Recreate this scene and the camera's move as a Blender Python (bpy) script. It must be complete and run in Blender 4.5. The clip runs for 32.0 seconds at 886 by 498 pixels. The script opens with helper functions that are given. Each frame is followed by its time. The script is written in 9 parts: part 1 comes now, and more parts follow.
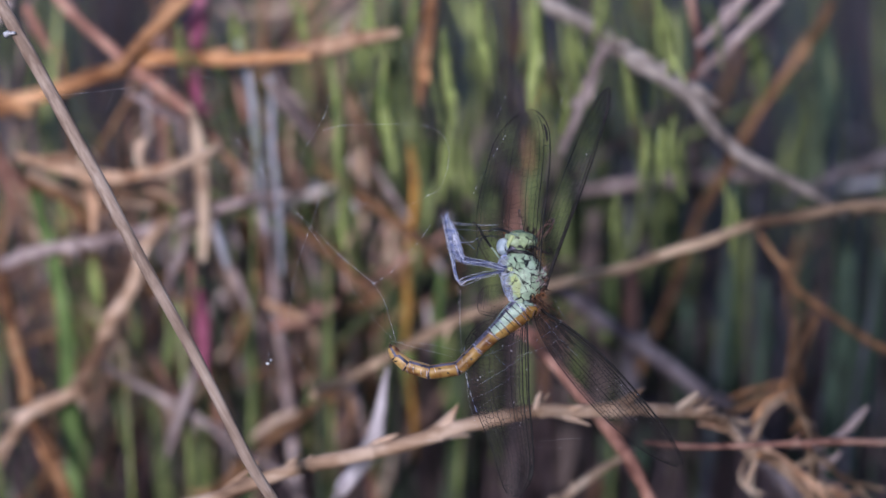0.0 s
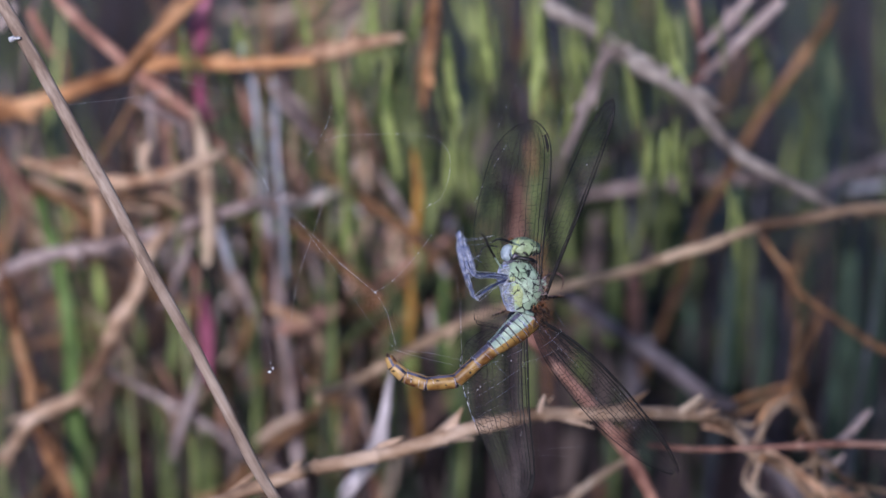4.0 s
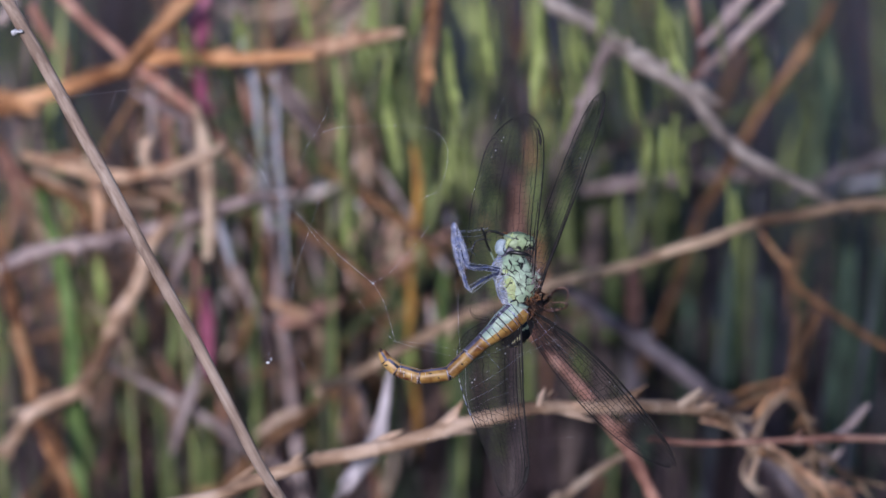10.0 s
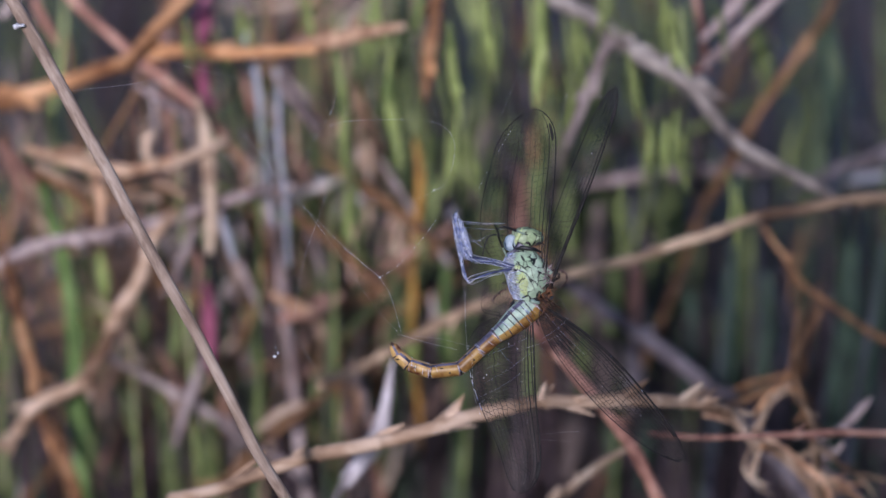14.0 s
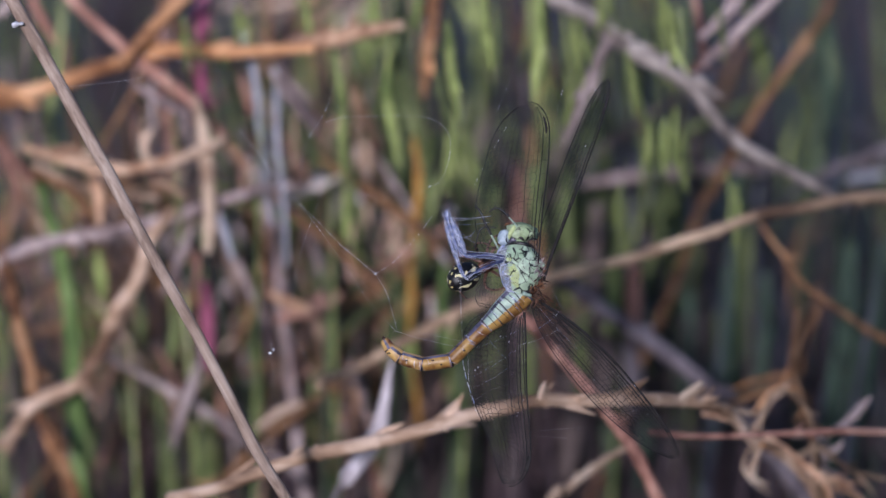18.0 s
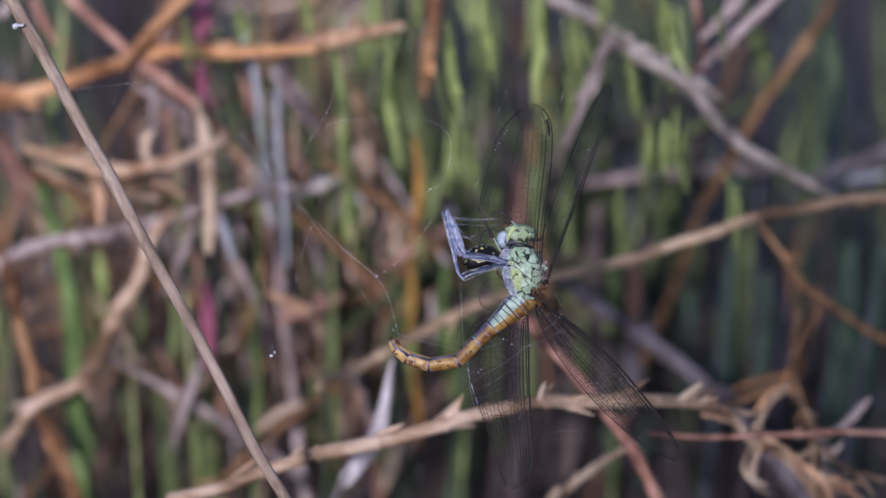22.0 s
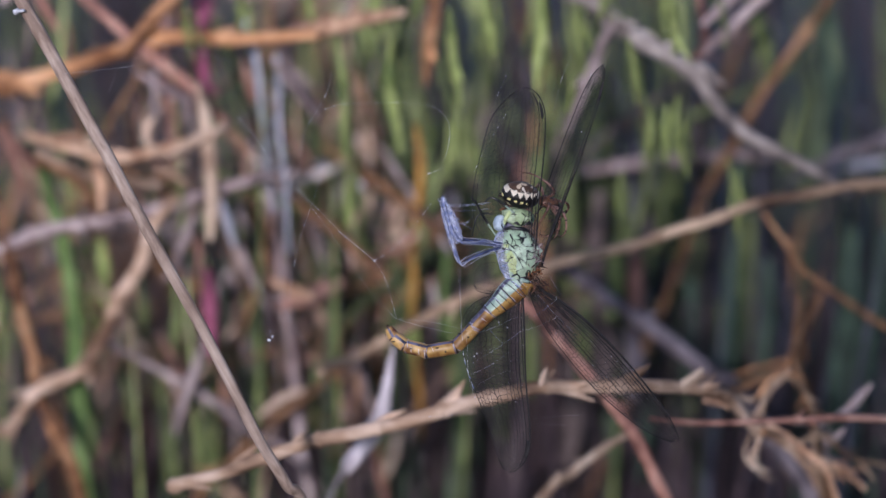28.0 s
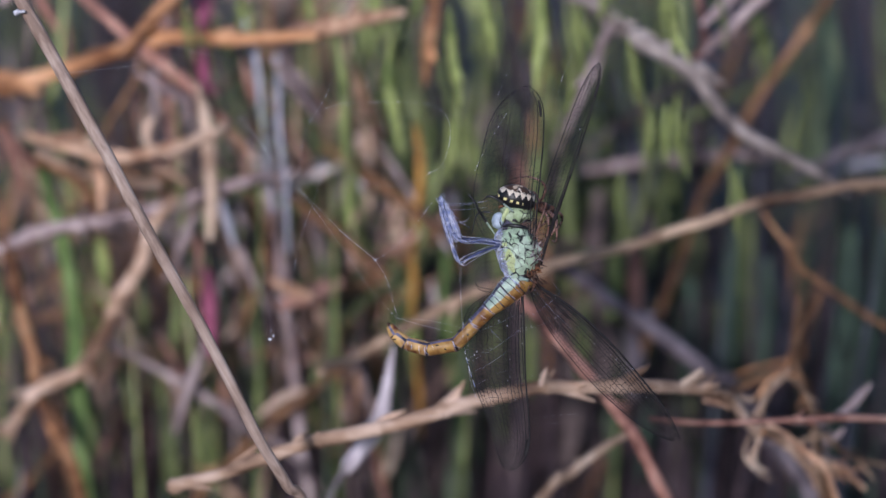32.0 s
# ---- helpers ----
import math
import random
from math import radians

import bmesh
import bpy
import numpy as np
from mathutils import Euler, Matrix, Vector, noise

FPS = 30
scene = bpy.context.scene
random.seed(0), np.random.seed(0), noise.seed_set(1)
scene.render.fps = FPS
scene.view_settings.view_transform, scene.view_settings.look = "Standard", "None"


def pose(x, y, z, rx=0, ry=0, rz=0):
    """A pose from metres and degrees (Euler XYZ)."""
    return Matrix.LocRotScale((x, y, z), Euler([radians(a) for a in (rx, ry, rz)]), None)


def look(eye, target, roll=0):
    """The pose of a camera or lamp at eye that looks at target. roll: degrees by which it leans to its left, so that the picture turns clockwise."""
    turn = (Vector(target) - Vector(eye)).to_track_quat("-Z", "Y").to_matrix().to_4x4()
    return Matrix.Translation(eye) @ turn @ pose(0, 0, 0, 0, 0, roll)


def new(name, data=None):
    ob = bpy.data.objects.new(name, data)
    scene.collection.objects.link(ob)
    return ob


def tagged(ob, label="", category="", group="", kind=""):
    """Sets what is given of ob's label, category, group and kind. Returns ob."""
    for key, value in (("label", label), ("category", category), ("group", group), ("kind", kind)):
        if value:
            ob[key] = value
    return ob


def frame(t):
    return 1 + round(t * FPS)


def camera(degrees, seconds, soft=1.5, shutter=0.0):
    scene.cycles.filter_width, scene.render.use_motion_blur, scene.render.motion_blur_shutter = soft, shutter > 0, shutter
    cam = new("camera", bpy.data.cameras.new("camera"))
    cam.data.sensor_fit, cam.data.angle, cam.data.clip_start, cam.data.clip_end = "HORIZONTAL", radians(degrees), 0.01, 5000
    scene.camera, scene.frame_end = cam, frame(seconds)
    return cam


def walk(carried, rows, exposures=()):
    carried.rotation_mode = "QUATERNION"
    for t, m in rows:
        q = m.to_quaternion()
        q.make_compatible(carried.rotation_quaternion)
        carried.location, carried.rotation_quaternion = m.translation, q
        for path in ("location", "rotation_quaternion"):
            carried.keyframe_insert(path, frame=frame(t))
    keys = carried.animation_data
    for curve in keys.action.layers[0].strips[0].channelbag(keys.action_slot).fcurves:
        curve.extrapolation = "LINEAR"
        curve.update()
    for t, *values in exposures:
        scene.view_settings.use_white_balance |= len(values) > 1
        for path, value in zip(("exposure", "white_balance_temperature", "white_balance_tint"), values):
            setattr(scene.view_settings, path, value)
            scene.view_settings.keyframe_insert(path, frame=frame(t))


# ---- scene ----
# Camera: a long lens close to a small subject, nearly still.
cam = camera(20, 32.0, soft=1.5)
cam.data.dof.use_dof = True
cam.data.dof.focus_distance = 0.341
cam.data.dof.aperture_fstop = 10.3
cam.data.dof.aperture_blades = 7
walk(cam, [
        (0, pose(0.00092, 0.00263, 0.30049, 78.030, 0.030, -0.009)),
        (0.5, pose(-0.00003, 0.00261, 0.29989, 78.113, 0.009, -0.076)),
        (1, pose(-0.00088, 0.00311, 0.29934, 78.154, 0.050, -0.107)),
        (1.5, pose(0.00064, 0.00263, 0.30017, 78.138, 0.008, 0.009)),
        (2, pose(0.00006, 0.00689, 0.29882, 78.179, 0.117, 0.100)),
        (2.5, pose(0.00043, 0.00422, 0.30018, 78.175, 0.036, 0.021)),
        (3, pose(0.00014, 0.00147, 0.29991, 78.218, 0.034, -0.037)),
        (3.5, pose(0.00039, 0.00209, 0.30019, 78.136, 0.180, -0.017)),
        (5.5, pose(0.00017, -0.00122, 0.30062, 78.233, 0.008, -0.069)),
        (6, pose(-0.00015, -0.00160, 0.30057, 78.151, 0.015, -0.086)),
        (6.5, pose(-0.00008, -0.00045, 0.30076, 78.065, -0.049, 0.018)),
        (7, pose(-0.00016, -0.00025, 0.30050, 78.146, 0.039, 0.001)),
        (7.5, pose(-0.00049, 0.00071, 0.30018, 78.100, 0.001, 0.016)),
        (8, pose(0.00004, 0.00093, 0.30014, 78.137, -0.039, 0.039)),
        (8.5, pose(0.00019, 0.00034, 0.30036, 78.158, 0.013, -0.026)),
        (9, pose(-0.00026, -0.00005, 0.30007, 78.201, 0.068, -0.095)),
        (9.5, pose(0.00057, 0.00016, 0.30027, 78.141, 0.013, 0.013)),
        (10, pose(-0.00005, 0.00025, 0.29995, 78.131, 0.029, -0.062)),
        (10.5, pose(0.00042, -0.00003, 0.30009, 78.086, 0.054, -0.035)),
        (11, pose(-0.00010, 0.00030, 0.29996, 78.017, -0.040, -0.035)),
        (11.5, pose(-0.00062, -0.00020, 0.29998, 78.028, -0.008, -0.090)),
        (12, pose(0.00008, 0.00016, 0.30002, 77.975, 0.006, -0.004)),
        (12.5, pose(0.00010, -0.00005, 0.30003, 77.997, -0.000, 0.009)),
        (13, pose(-0.00010, -0.00013, 0.30008, 77.994, -0.004, -0.014)),
        (13.5, pose(-0.00031, 0.00017, 0.29992, 78.006, -0.001, -0.035)),
        (14, pose(0.00032, 0.00001, 0.29998, 78.003, 0.005, 0.040)),
        (14.5, pose(-0.00002, 0.00003, 0.30000, 78.000, -0.001, -0.009)),
        (16.5, pose(-0.00003, -0.00013, 0.29989, 77.990, -0.015, -0.020)),
        (17, pose(-0.00005, 0.00010, 0.29972, 78.010, -0.010, -0.019)),
        (17.5, pose(0.00007, -0.00013, 0.29970, 78.018, 0.004, -0.008)),
        (18, pose(-0.00041, 0.00044, 0.29952, 78.028, 0.013, -0.094)),
        (18.5, pose(0.00004, -0.00007, 0.29988, 77.994, -0.011, -0.008)),
        (19, pose(-0.00010, 0.00026, 0.29975, 78.006, 0.037, -0.010)),
        (19.5, pose(-0.00020, -0.00002, 0.29996, 77.997, -0.021, -0.017)),
        (20, pose(0.00049, -0.00005, 0.30000, 77.993, 0.011, 0.057)),
        (20.5, pose(0.00054, 0.00014, 0.29993, 77.996, 0.000, 0.058)),
        (21, pose(0.00003, 0.00001, 0.30016, 77.971, -0.021, -0.013)),
        (21.5, pose(0.00018, 0.00020, 0.30008, 77.976, -0.006, 0.003)),
        (22, pose(-0.00006, 0.00012, 0.30011, 77.974, -0.011, -0.031)),
        (22.5, pose(0.00006, 0.00024, 0.29995, 78.004, 0.083, -0.041)),
        (23, pose(-0.00002, 0.00029, 0.29999, 77.990, 0.035, -0.041)),
        (23.5, pose(0.00018, 0.00004, 0.29986, 78.004, 0.067, -0.030)),
        (24, pose(0.00024, 0.00007, 0.29966, 77.808, 0.042, 0.040)),
        (24.5, pose(0.00004, 0.00036, 0.29958, 77.735, -0.018, 0.028)),
        (25, pose(0.00029, 0.00005, 0.29924, 77.781, 0.024, 0.051)),
        (25.5, pose(0.00033, 0.00006, 0.29931, 77.774, 0.042, 0.048)),
        (27.5, pose(0.00033, 0.00006, 0.29931, 77.774, 0.042, 0.048)),
        (28, pose(0.00032, 0.00007, 0.29927, 77.778, 0.040, 0.047)),
        (28.5, pose(-0.00001, -0.00005, 0.29983, 77.703, 0.044, -0.006)),
        (29, pose(-0.00001, -0.00005, 0.29983, 77.703, 0.044, -0.006)),
        (29.5, pose(-0.00001, -0.00005, 0.29983, 77.703, 0.044, -0.006)),
        (30, pose(-0.00001, -0.00005, 0.29983, 77.703, 0.044, -0.006)),
        (30.5, pose(-0.00003, -0.00007, 0.29988, 77.699, 0.044, -0.008)),
        (31, pose(-0.00003, -0.00007, 0.29988, 77.699, 0.044, -0.008)),
        (31.5, pose(-0.00003, -0.00007, 0.29988, 77.699, 0.044, -0.008)),
        (32, pose(-0.00003, -0.00007, 0.29988, 77.699, 0.044, -0.008)),
    ], exposures=((0, -0.2, 4880, 17), (32, -0.2, 4880, 17)))

# World and sun: a low, soft evening sun behind the camera's left shoulder.
world = bpy.data.worlds.new("sky")
world.use_nodes = True
scene.world = world
sky = world.node_tree.nodes.new("ShaderNodeTexSky")
sky.sky_type, sky.sun_disc = "NISHITA", False
sky.sun_elevation, sky.sun_rotation = radians(16), radians(192)
world.node_tree.links.new(sky.outputs[0], world.node_tree.nodes["Background"].inputs[0])
world.node_tree.nodes["Background"].inputs[1].default_value = 0.084
sun = new("sun", bpy.data.lights.new("sun", "SUN"))
sun.data.energy, sun.data.angle, sun.data.color = 3.95, radians(3.5), (1.0, 0.81, 0.63)
sun.matrix_world = look((-0.18, -0.85, 0.235), (0, 0, 0))


# ---- materials ----
def nodes_of(name):
    m = bpy.data.materials.new(name)
    m.use_nodes = True
    return m, m.node_tree.nodes, m.node_tree.links, m.node_tree.nodes["Principled BSDF"]


def plant(name, dark, mid, light, scale=400.0, stretch=0.12, rough=0.75, sub=0.0, axis=2, tilt=0.0):
    """Streaky plant matter: streaks along one axis, blotches, and a fine relief."""
    m, n, l, b = nodes_of(name)
    co = n.new("ShaderNodeTexCoord")
    mp = n.new("ShaderNodeMapping")
    s = [1.0, 1.0, 1.0]
    s[axis] = 1.0 / stretch
    mp.vector_type = "TEXTURE"
    mp.inputs["Rotation"].default_value = (0, radians(tilt), 0)
    mp.inputs["Scale"].default_value = s
    l.new(co.outputs["Object"], mp.inputs[0])
    a = n.new("ShaderNodeTexNoise")
    a.inputs["Scale"].default_value, a.inputs["Detail"].default_value = scale, 6
    l.new(mp.outputs[0], a.inputs["Vector"])
    # Blotches: random tone, weighted up to imitate dappled sun on the blades.
    c = n.new("ShaderNodeTexNoise")
    c.inputs["Scale"].default_value, c.inputs["Detail"].default_value = 105, 4
    l.new(co.outputs["Object"], c.inputs["Vector"])
    info = n.new("ShaderNodeObjectInfo")
    mix = n.new("ShaderNodeMath")
    mix.operation = "MULTIPLY_ADD"
    mix.inputs[1].default_value = 0.42
    l.new(a.outputs[0], mix.inputs[0])
    half = n.new("ShaderNodeMath")
    half.operation = "MULTIPLY"
    half.inputs[1].default_value = 0.58
    l.new(c.outputs[0], half.inputs[0])
    l.new(half.outputs[0], mix.inputs[2])
    r = n.new("ShaderNodeValToRGB")
    e = r.color_ramp.elements
    e[0].position, e[0].color = 0.39, (*dark, 1)
    e[1].position, e[1].color = 0.61, (*light, 1)
    k = e.new(0.5)
    k.color = (*mid, 1)
    l.new(mix.outputs[0], r.inputs[0])
    hsv = n.new("ShaderNodeHueSaturation")
    vary = n.new("ShaderNodeMapRange")
    vary.inputs[3].default_value, vary.inputs[4].default_value = 0.66, 1.28
    l.new(info.outputs["Random"], vary.inputs[0])
    l.new(vary.outputs[0], hsv.inputs["Value"])
    l.new(r.outputs[0], hsv.inputs["Color"])
    l.new(hsv.outputs[0], b.inputs["Base Color"])
    b.inputs["Roughness"].default_value = rough
    bump = n.new("ShaderNodeBump")
    bump.inputs["Strength"].default_value, bump.inputs["Distance"].default_value = 0.35, 0.0004
    l.new(a.outputs[0], bump.inputs["Height"])
    l.new(bump.outputs[0], b.inputs["Normal"])
    if sub:
        b.inputs["Transmission Weight"].default_value = 0.0
        b.inputs["Subsurface Weight"].default_value = sub
        b.inputs["Subsurface Radius"].default_value = (0.002, 0.002, 0.001)
    return m


def chitin(name, dark, light, scale=900.0, rough=0.4, lo=0.4, hi=0.6):
    """Insect cuticle: fine mottling with a soft gloss."""
    m, n, l, b = nodes_of(name)
    co = n.new("ShaderNodeTexCoord")
    a = n.new("ShaderNodeTexNoise")
    a.inputs["Scale"].default_value, a.inputs["Detail"].default_value = scale, 5
    l.new(co.outputs["Object"], a.inputs["Vector"])
    r = n.new("ShaderNodeValToRGB")
    r.color_ramp.elements[0].position, r.color_ramp.elements[0].color = lo, (*dark, 1)
    r.color_ramp.elements[1].position, r.color_ramp.elements[1].color = hi, (*light, 1)
    l.new(a.outputs[0], r.inputs[0])
    l.new(r.outputs[0], b.inputs["Base Color"])
    b.inputs["Roughness"].default_value = rough
    bump = n.new("ShaderNodeBump")
    bump.inputs["Strength"].default_value, bump.inputs["Distance"].default_value = 0.3, 0.0001
    l.new(a.outputs[0], bump.inputs["Height"])
    l.new(bump.outputs[0], b.inputs["Normal"])
    return m


def reticulate(name, dark, light, pale, scale=500.0, width=0.07):
    """Pale plates edged by black seams."""
    m, n, l, b = nodes_of(name)
    co = n.new("ShaderNodeTexCoord")
    warp = n.new("ShaderNodeTexNoise")
    warp.inputs["Scale"].default_value = 300
    l.new(co.outputs["Object"], warp.inputs["Vector"])
    add = n.new("ShaderNodeVectorMath")
    add.operation = "MULTIPLY_ADD"
    add.inputs[1].default_value = (0.0022, 0.0022, 0.0022)
    l.new(warp.outputs["Color"], add.inputs[0])
    l.new(co.outputs["Object"], add.inputs[2])
    v = n.new("ShaderNodeTexVoronoi")
    v.feature = "DISTANCE_TO_EDGE"
    v.inputs["Scale"].default_value = scale
    l.new(add.outputs[0], v.inputs["Vector"])
    fade = n.new("ShaderNodeTexNoise")
    fade.inputs["Scale"].default_value = 700
    l.new(co.outputs["Object"], fade.inputs["Vector"])
    thick = n.new("ShaderNodeMapRange")
    thick.inputs[1].default_value, thick.inputs[2].default_value = 0.35, 0.62
    thick.inputs[3].default_value, thick.inputs[4].default_value = -0.035, 0.05
    l.new(fade.outputs[0], thick.inputs[0])
    near = n.new("ShaderNodeMath")
    near.operation = "ADD"
    l.new(v.outputs["Distance"], near.inputs[0])
    l.new(thick.outputs[0], near.inputs[1])
    v2 = n.new("ShaderNodeTexVoronoi")
    v2.inputs["Scale"].default_value = scale
    l.new(add.outputs[0], v2.inputs["Vector"])
    r = n.new("ShaderNodeValToRGB")
    r.color_ramp.elements[0].position, r.color_ramp.elements[0].color = width * 0.55, (0, 0, 0, 1)
    r.color_ramp.elements[1].position, r.color_ramp.elements[1].color = width, (1, 1, 1, 1)
    l.new(near.outputs[0], r.inputs[0])
    tint = n.new("ShaderNodeMix")
    tint.data_type = "RGBA"
    tint.inputs["A"].default_value, tint.inputs["B"].default_value = (*light, 1), (*pale, 1)
    sep = n.new("ShaderNodeSeparateColor")
    l.new(v2.outputs["Color"], sep.inputs[0])
    l.new(sep.outputs[0], tint.inputs["Factor"])
    mix = n.new("ShaderNodeMix")
    mix.data_type = "RGBA"
    mix.inputs["A"].default_value = (*dark, 1)
    l.new(tint.outputs["Result"], mix.inputs["B"])
    l.new(r.outputs[0], mix.inputs["Factor"])
    grain = n.new("ShaderNodeTexNoise")
    grain.inputs["Scale"].default_value, grain.inputs["Detail"].default_value = 1500, 5
    l.new(co.outputs["Object"], grain.inputs["Vector"])
    worn = n.new("ShaderNodeMapRange")
    worn.inputs[1].default_value, worn.inputs[2].default_value = 0.32, 0.68
    worn.inputs[3].default_value, worn.inputs[4].default_value = 0.74, 1.15
    l.new(grain.outputs[0], worn.inputs[0])
    shade = n.new("ShaderNodeHueSaturation")
    l.new(worn.outputs[0], shade.inputs["Value"])
    l.new(mix.outputs["Result"], shade.inputs["Color"])
    l.new(shade.outputs[0], b.inputs["Base Color"])
    b.inputs["Roughness"].default_value = 0.6
    bump = n.new("ShaderNodeBump")
    bump.inputs["Strength"].default_value, bump.inputs["Distance"].default_value = 0.5, 0.0002
    l.new(r.outputs[0], bump.inputs["Height"])
    l.new(bump.outputs[0], b.inputs["Normal"])
    return m


def clear_film(name, tint, amount, rough=0.15):
    """Thin see-through film with a soft sheen."""
    m, n, l, b = nodes_of(name)
    co = n.new("ShaderNodeTexCoord")
    a = n.new("ShaderNodeTexNoise")
    a.inputs["Scale"].default_value, a.inputs["Detail"].default_value = 500, 4
    l.new(co.outputs["Object"], a.inputs["Vector"])
    mr = n.new("ShaderNodeMapRange")
    mr.inputs[1].default_value, mr.inputs[2].default_value = 0.3, 0.75
    mr.inputs[3].default_value, mr.inputs[4].default_value = amount * 0.5, amount * 1.6
    l.new(a.outputs[0], mr.inputs[0])
    b.inputs["Base Color"].default_value = (*tint, 1)
    b.inputs["Roughness"].default_value = rough
    clear = n.new("ShaderNodeBsdfTransparent")
    mix = n.new("ShaderNodeMixShader")
    l.new(mr.outputs[0], mix.inputs[0])
    l.new(clear.outputs[0], mix.inputs[1])
    l.new(b.outputs[0], mix.inputs[2])
    l.new(mix.outputs[0], n["Material Output"].inputs[0])
    return m


# Darker copy of the reed green, shade put into the colour.
SHADED_GREEN = plant("shaded_green_reed", (0.020, 0.030, 0.018), (0.066, 0.090, 0.050), (0.155, 0.190, 0.100), sub=0.1)
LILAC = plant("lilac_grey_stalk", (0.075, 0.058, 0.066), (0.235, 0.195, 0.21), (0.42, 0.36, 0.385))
# Violet tone of the deep shade at the right, given to the blades.
VIOLET_SHADE = plant("violet_shaded_reed", (0.018, 0.018, 0.026), (0.070, 0.070, 0.098), (0.165, 0.165, 0.215), sub=0.1)
STEM = plant("straw_stem_skin", (0.33, 0.235, 0.175), (0.55, 0.42, 0.335), (0.74, 0.61, 0.51), scale=1500, stretch=0.025, tilt=-29)
VIVID = plant("vivid_green_blade", (0.085, 0.14, 0.03), (0.16, 0.245, 0.06), (0.27, 0.37, 0.12), sub=0.15)
STRAW = plant("straw", (0.26, 0.17, 0.11), (0.55, 0.41, 0.29), (0.78, 0.63, 0.48))
TAN = plant("tan_twig", (0.12, 0.065, 0.035), (0.42, 0.28, 0.18), (0.70, 0.53, 0.40), axis=0)
ORANGE = plant("orange_straw", (0.16, 0.065, 0.022), (0.50, 0.25, 0.105), (0.74, 0.44, 0.23), axis=0)
MAUVE = plant("grey_mauve_stalk", (0.09, 0.06, 0.06), (0.31, 0.235, 0.225), (0.60, 0.49, 0.46))
BROWN = plant("brown_stalk", (0.085, 0.040, 0.016), (0.24, 0.122, 0.050), (0.41, 0.235, 0.115))
SALMON = plant("salmon_stalk", (0.11, 0.045, 0.035), (0.37, 0.19, 0.14), (0.60, 0.38, 0.29))
SILVER = plant("silver_grey_blade", (0.24, 0.24, 0.275), (0.40, 0.40, 0.45), (0.60, 0.60, 0.66))
PINK = plant("crimson_stalk", (0.20, 0.045, 0.09), (0.42, 0.11, 0.20), (0.58, 0.24, 0.33))
OCHRE = plant("reed_leaf", (0.24, 0.11, 0.02), (0.48, 0.25, 0.04), (0.60, 0.36, 0.10))
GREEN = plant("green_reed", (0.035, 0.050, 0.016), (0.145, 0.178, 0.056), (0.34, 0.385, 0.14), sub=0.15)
# Brighter copy of the reed green, with sunlight put into the colour.
LIME = plant("lit_green_reed", (0.10, 0.14, 0.03), (0.32, 0.375, 0.11), (0.58, 0.62, 0.28), sub=0.15)
# Dim blue-green; partly the shade low on the right, put into the reed colour.
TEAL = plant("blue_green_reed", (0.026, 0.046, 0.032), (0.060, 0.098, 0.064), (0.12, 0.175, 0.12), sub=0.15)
# Two dead-grass browns darkened towards purple, the thicket's deep shade in the colour.
SHADED_LITTER = plant("shaded_dead_grass", (0.022, 0.016, 0.019), (0.060, 0.042, 0.048), (0.145, 0.10, 0.105))
SHADED_TUSSOCK = plant("shaded_reddish_grass", (0.020, 0.014, 0.018), (0.060, 0.040, 0.048), (0.15, 0.100, 0.110))
CLUMP = plant("brown_dead_grass", (0.036, 0.026, 0.026), (0.125, 0.092, 0.085), (0.25, 0.19, 0.175))
PEACH = plant("peach_sheath", (0.28, 0.14, 0.07), (0.62, 0.39, 0.24), (0.82, 0.60, 0.42))
GREYTAN = plant("grey_tan_stalk", (0.12, 0.095, 0.085), (0.42, 0.355, 0.32), (0.74, 0.65, 0.59))
DULL = plant("dull_tan_twig", (0.09, 0.05, 0.028), (0.36, 0.25, 0.16), (0.66, 0.49, 0.33), axis=0)
ROSE = plant("reddish_stalk", (0.16, 0.07, 0.05), (0.42, 0.22, 0.16), (0.64, 0.40, 0.31))
HUSK = plant("pale_husk", (0.30, 0.26, 0.27), (0.46, 0.41, 0.43), (0.66, 0.60, 0.63), rough=0.6)
SOIL = plant("dark_bluish_soil", (0.012, 0.011, 0.016), (0.03, 0.027, 0.035), (0.065, 0.056, 0.066), scale=60, stretch=1.0, rough=0.6)

PLATE = reticulate("yellow_green_plate", (0.012, 0.014, 0.012), (0.54, 0.64, 0.26), (0.66, 0.75, 0.38), 640, 0.022)
THORAX = reticulate("mint_green_thorax", (0.010, 0.012, 0.014), (0.42, 0.56, 0.36), (0.60, 0.73, 0.55), 640, 0.050)
FACE = reticulate("pale_green_face", (0.016, 0.018, 0.014), (0.34, 0.44, 0.22), (0.54, 0.64, 0.42), 560, 0.045)
EYE = chitin("milky_blue_eye", (0.36, 0.44, 0.52), (0.56, 0.64, 0.72), 1400, 0.5)
BLACK = chitin("black_cuticle", (0.006, 0.006, 0.008), (0.03, 0.028, 0.03), 1500, 0.38)
AMBER = chitin("amber_cuticle", (0.17, 0.070, 0.016), (0.47, 0.29, 0.078), 520, 0.42, 0.33, 0.58)
TAIL = chitin("mottled_tail", (0.11, 0.030, 0.012), (0.60, 0.39, 0.13), 480, 0.42, 0.36, 0.58)
PALE = chitin("pale_blue_cuticle", (0.30, 0.40, 0.34), (0.58, 0.70, 0.56), 700, 0.5)
DOWN = chitin("greyish_pink_fluff", (0.16, 0.10, 0.10), (0.46, 0.38, 0.40), 1200, 0.7)
VIOLET = chitin("violet_grey_cuticle", (0.035, 0.035, 0.06), (0.17, 0.16, 0.25), 900, 0.4)
RUST = chitin("rust_cuticle", (0.07, 0.028, 0.010), (0.24, 0.105, 0.036), 800, 0.45)
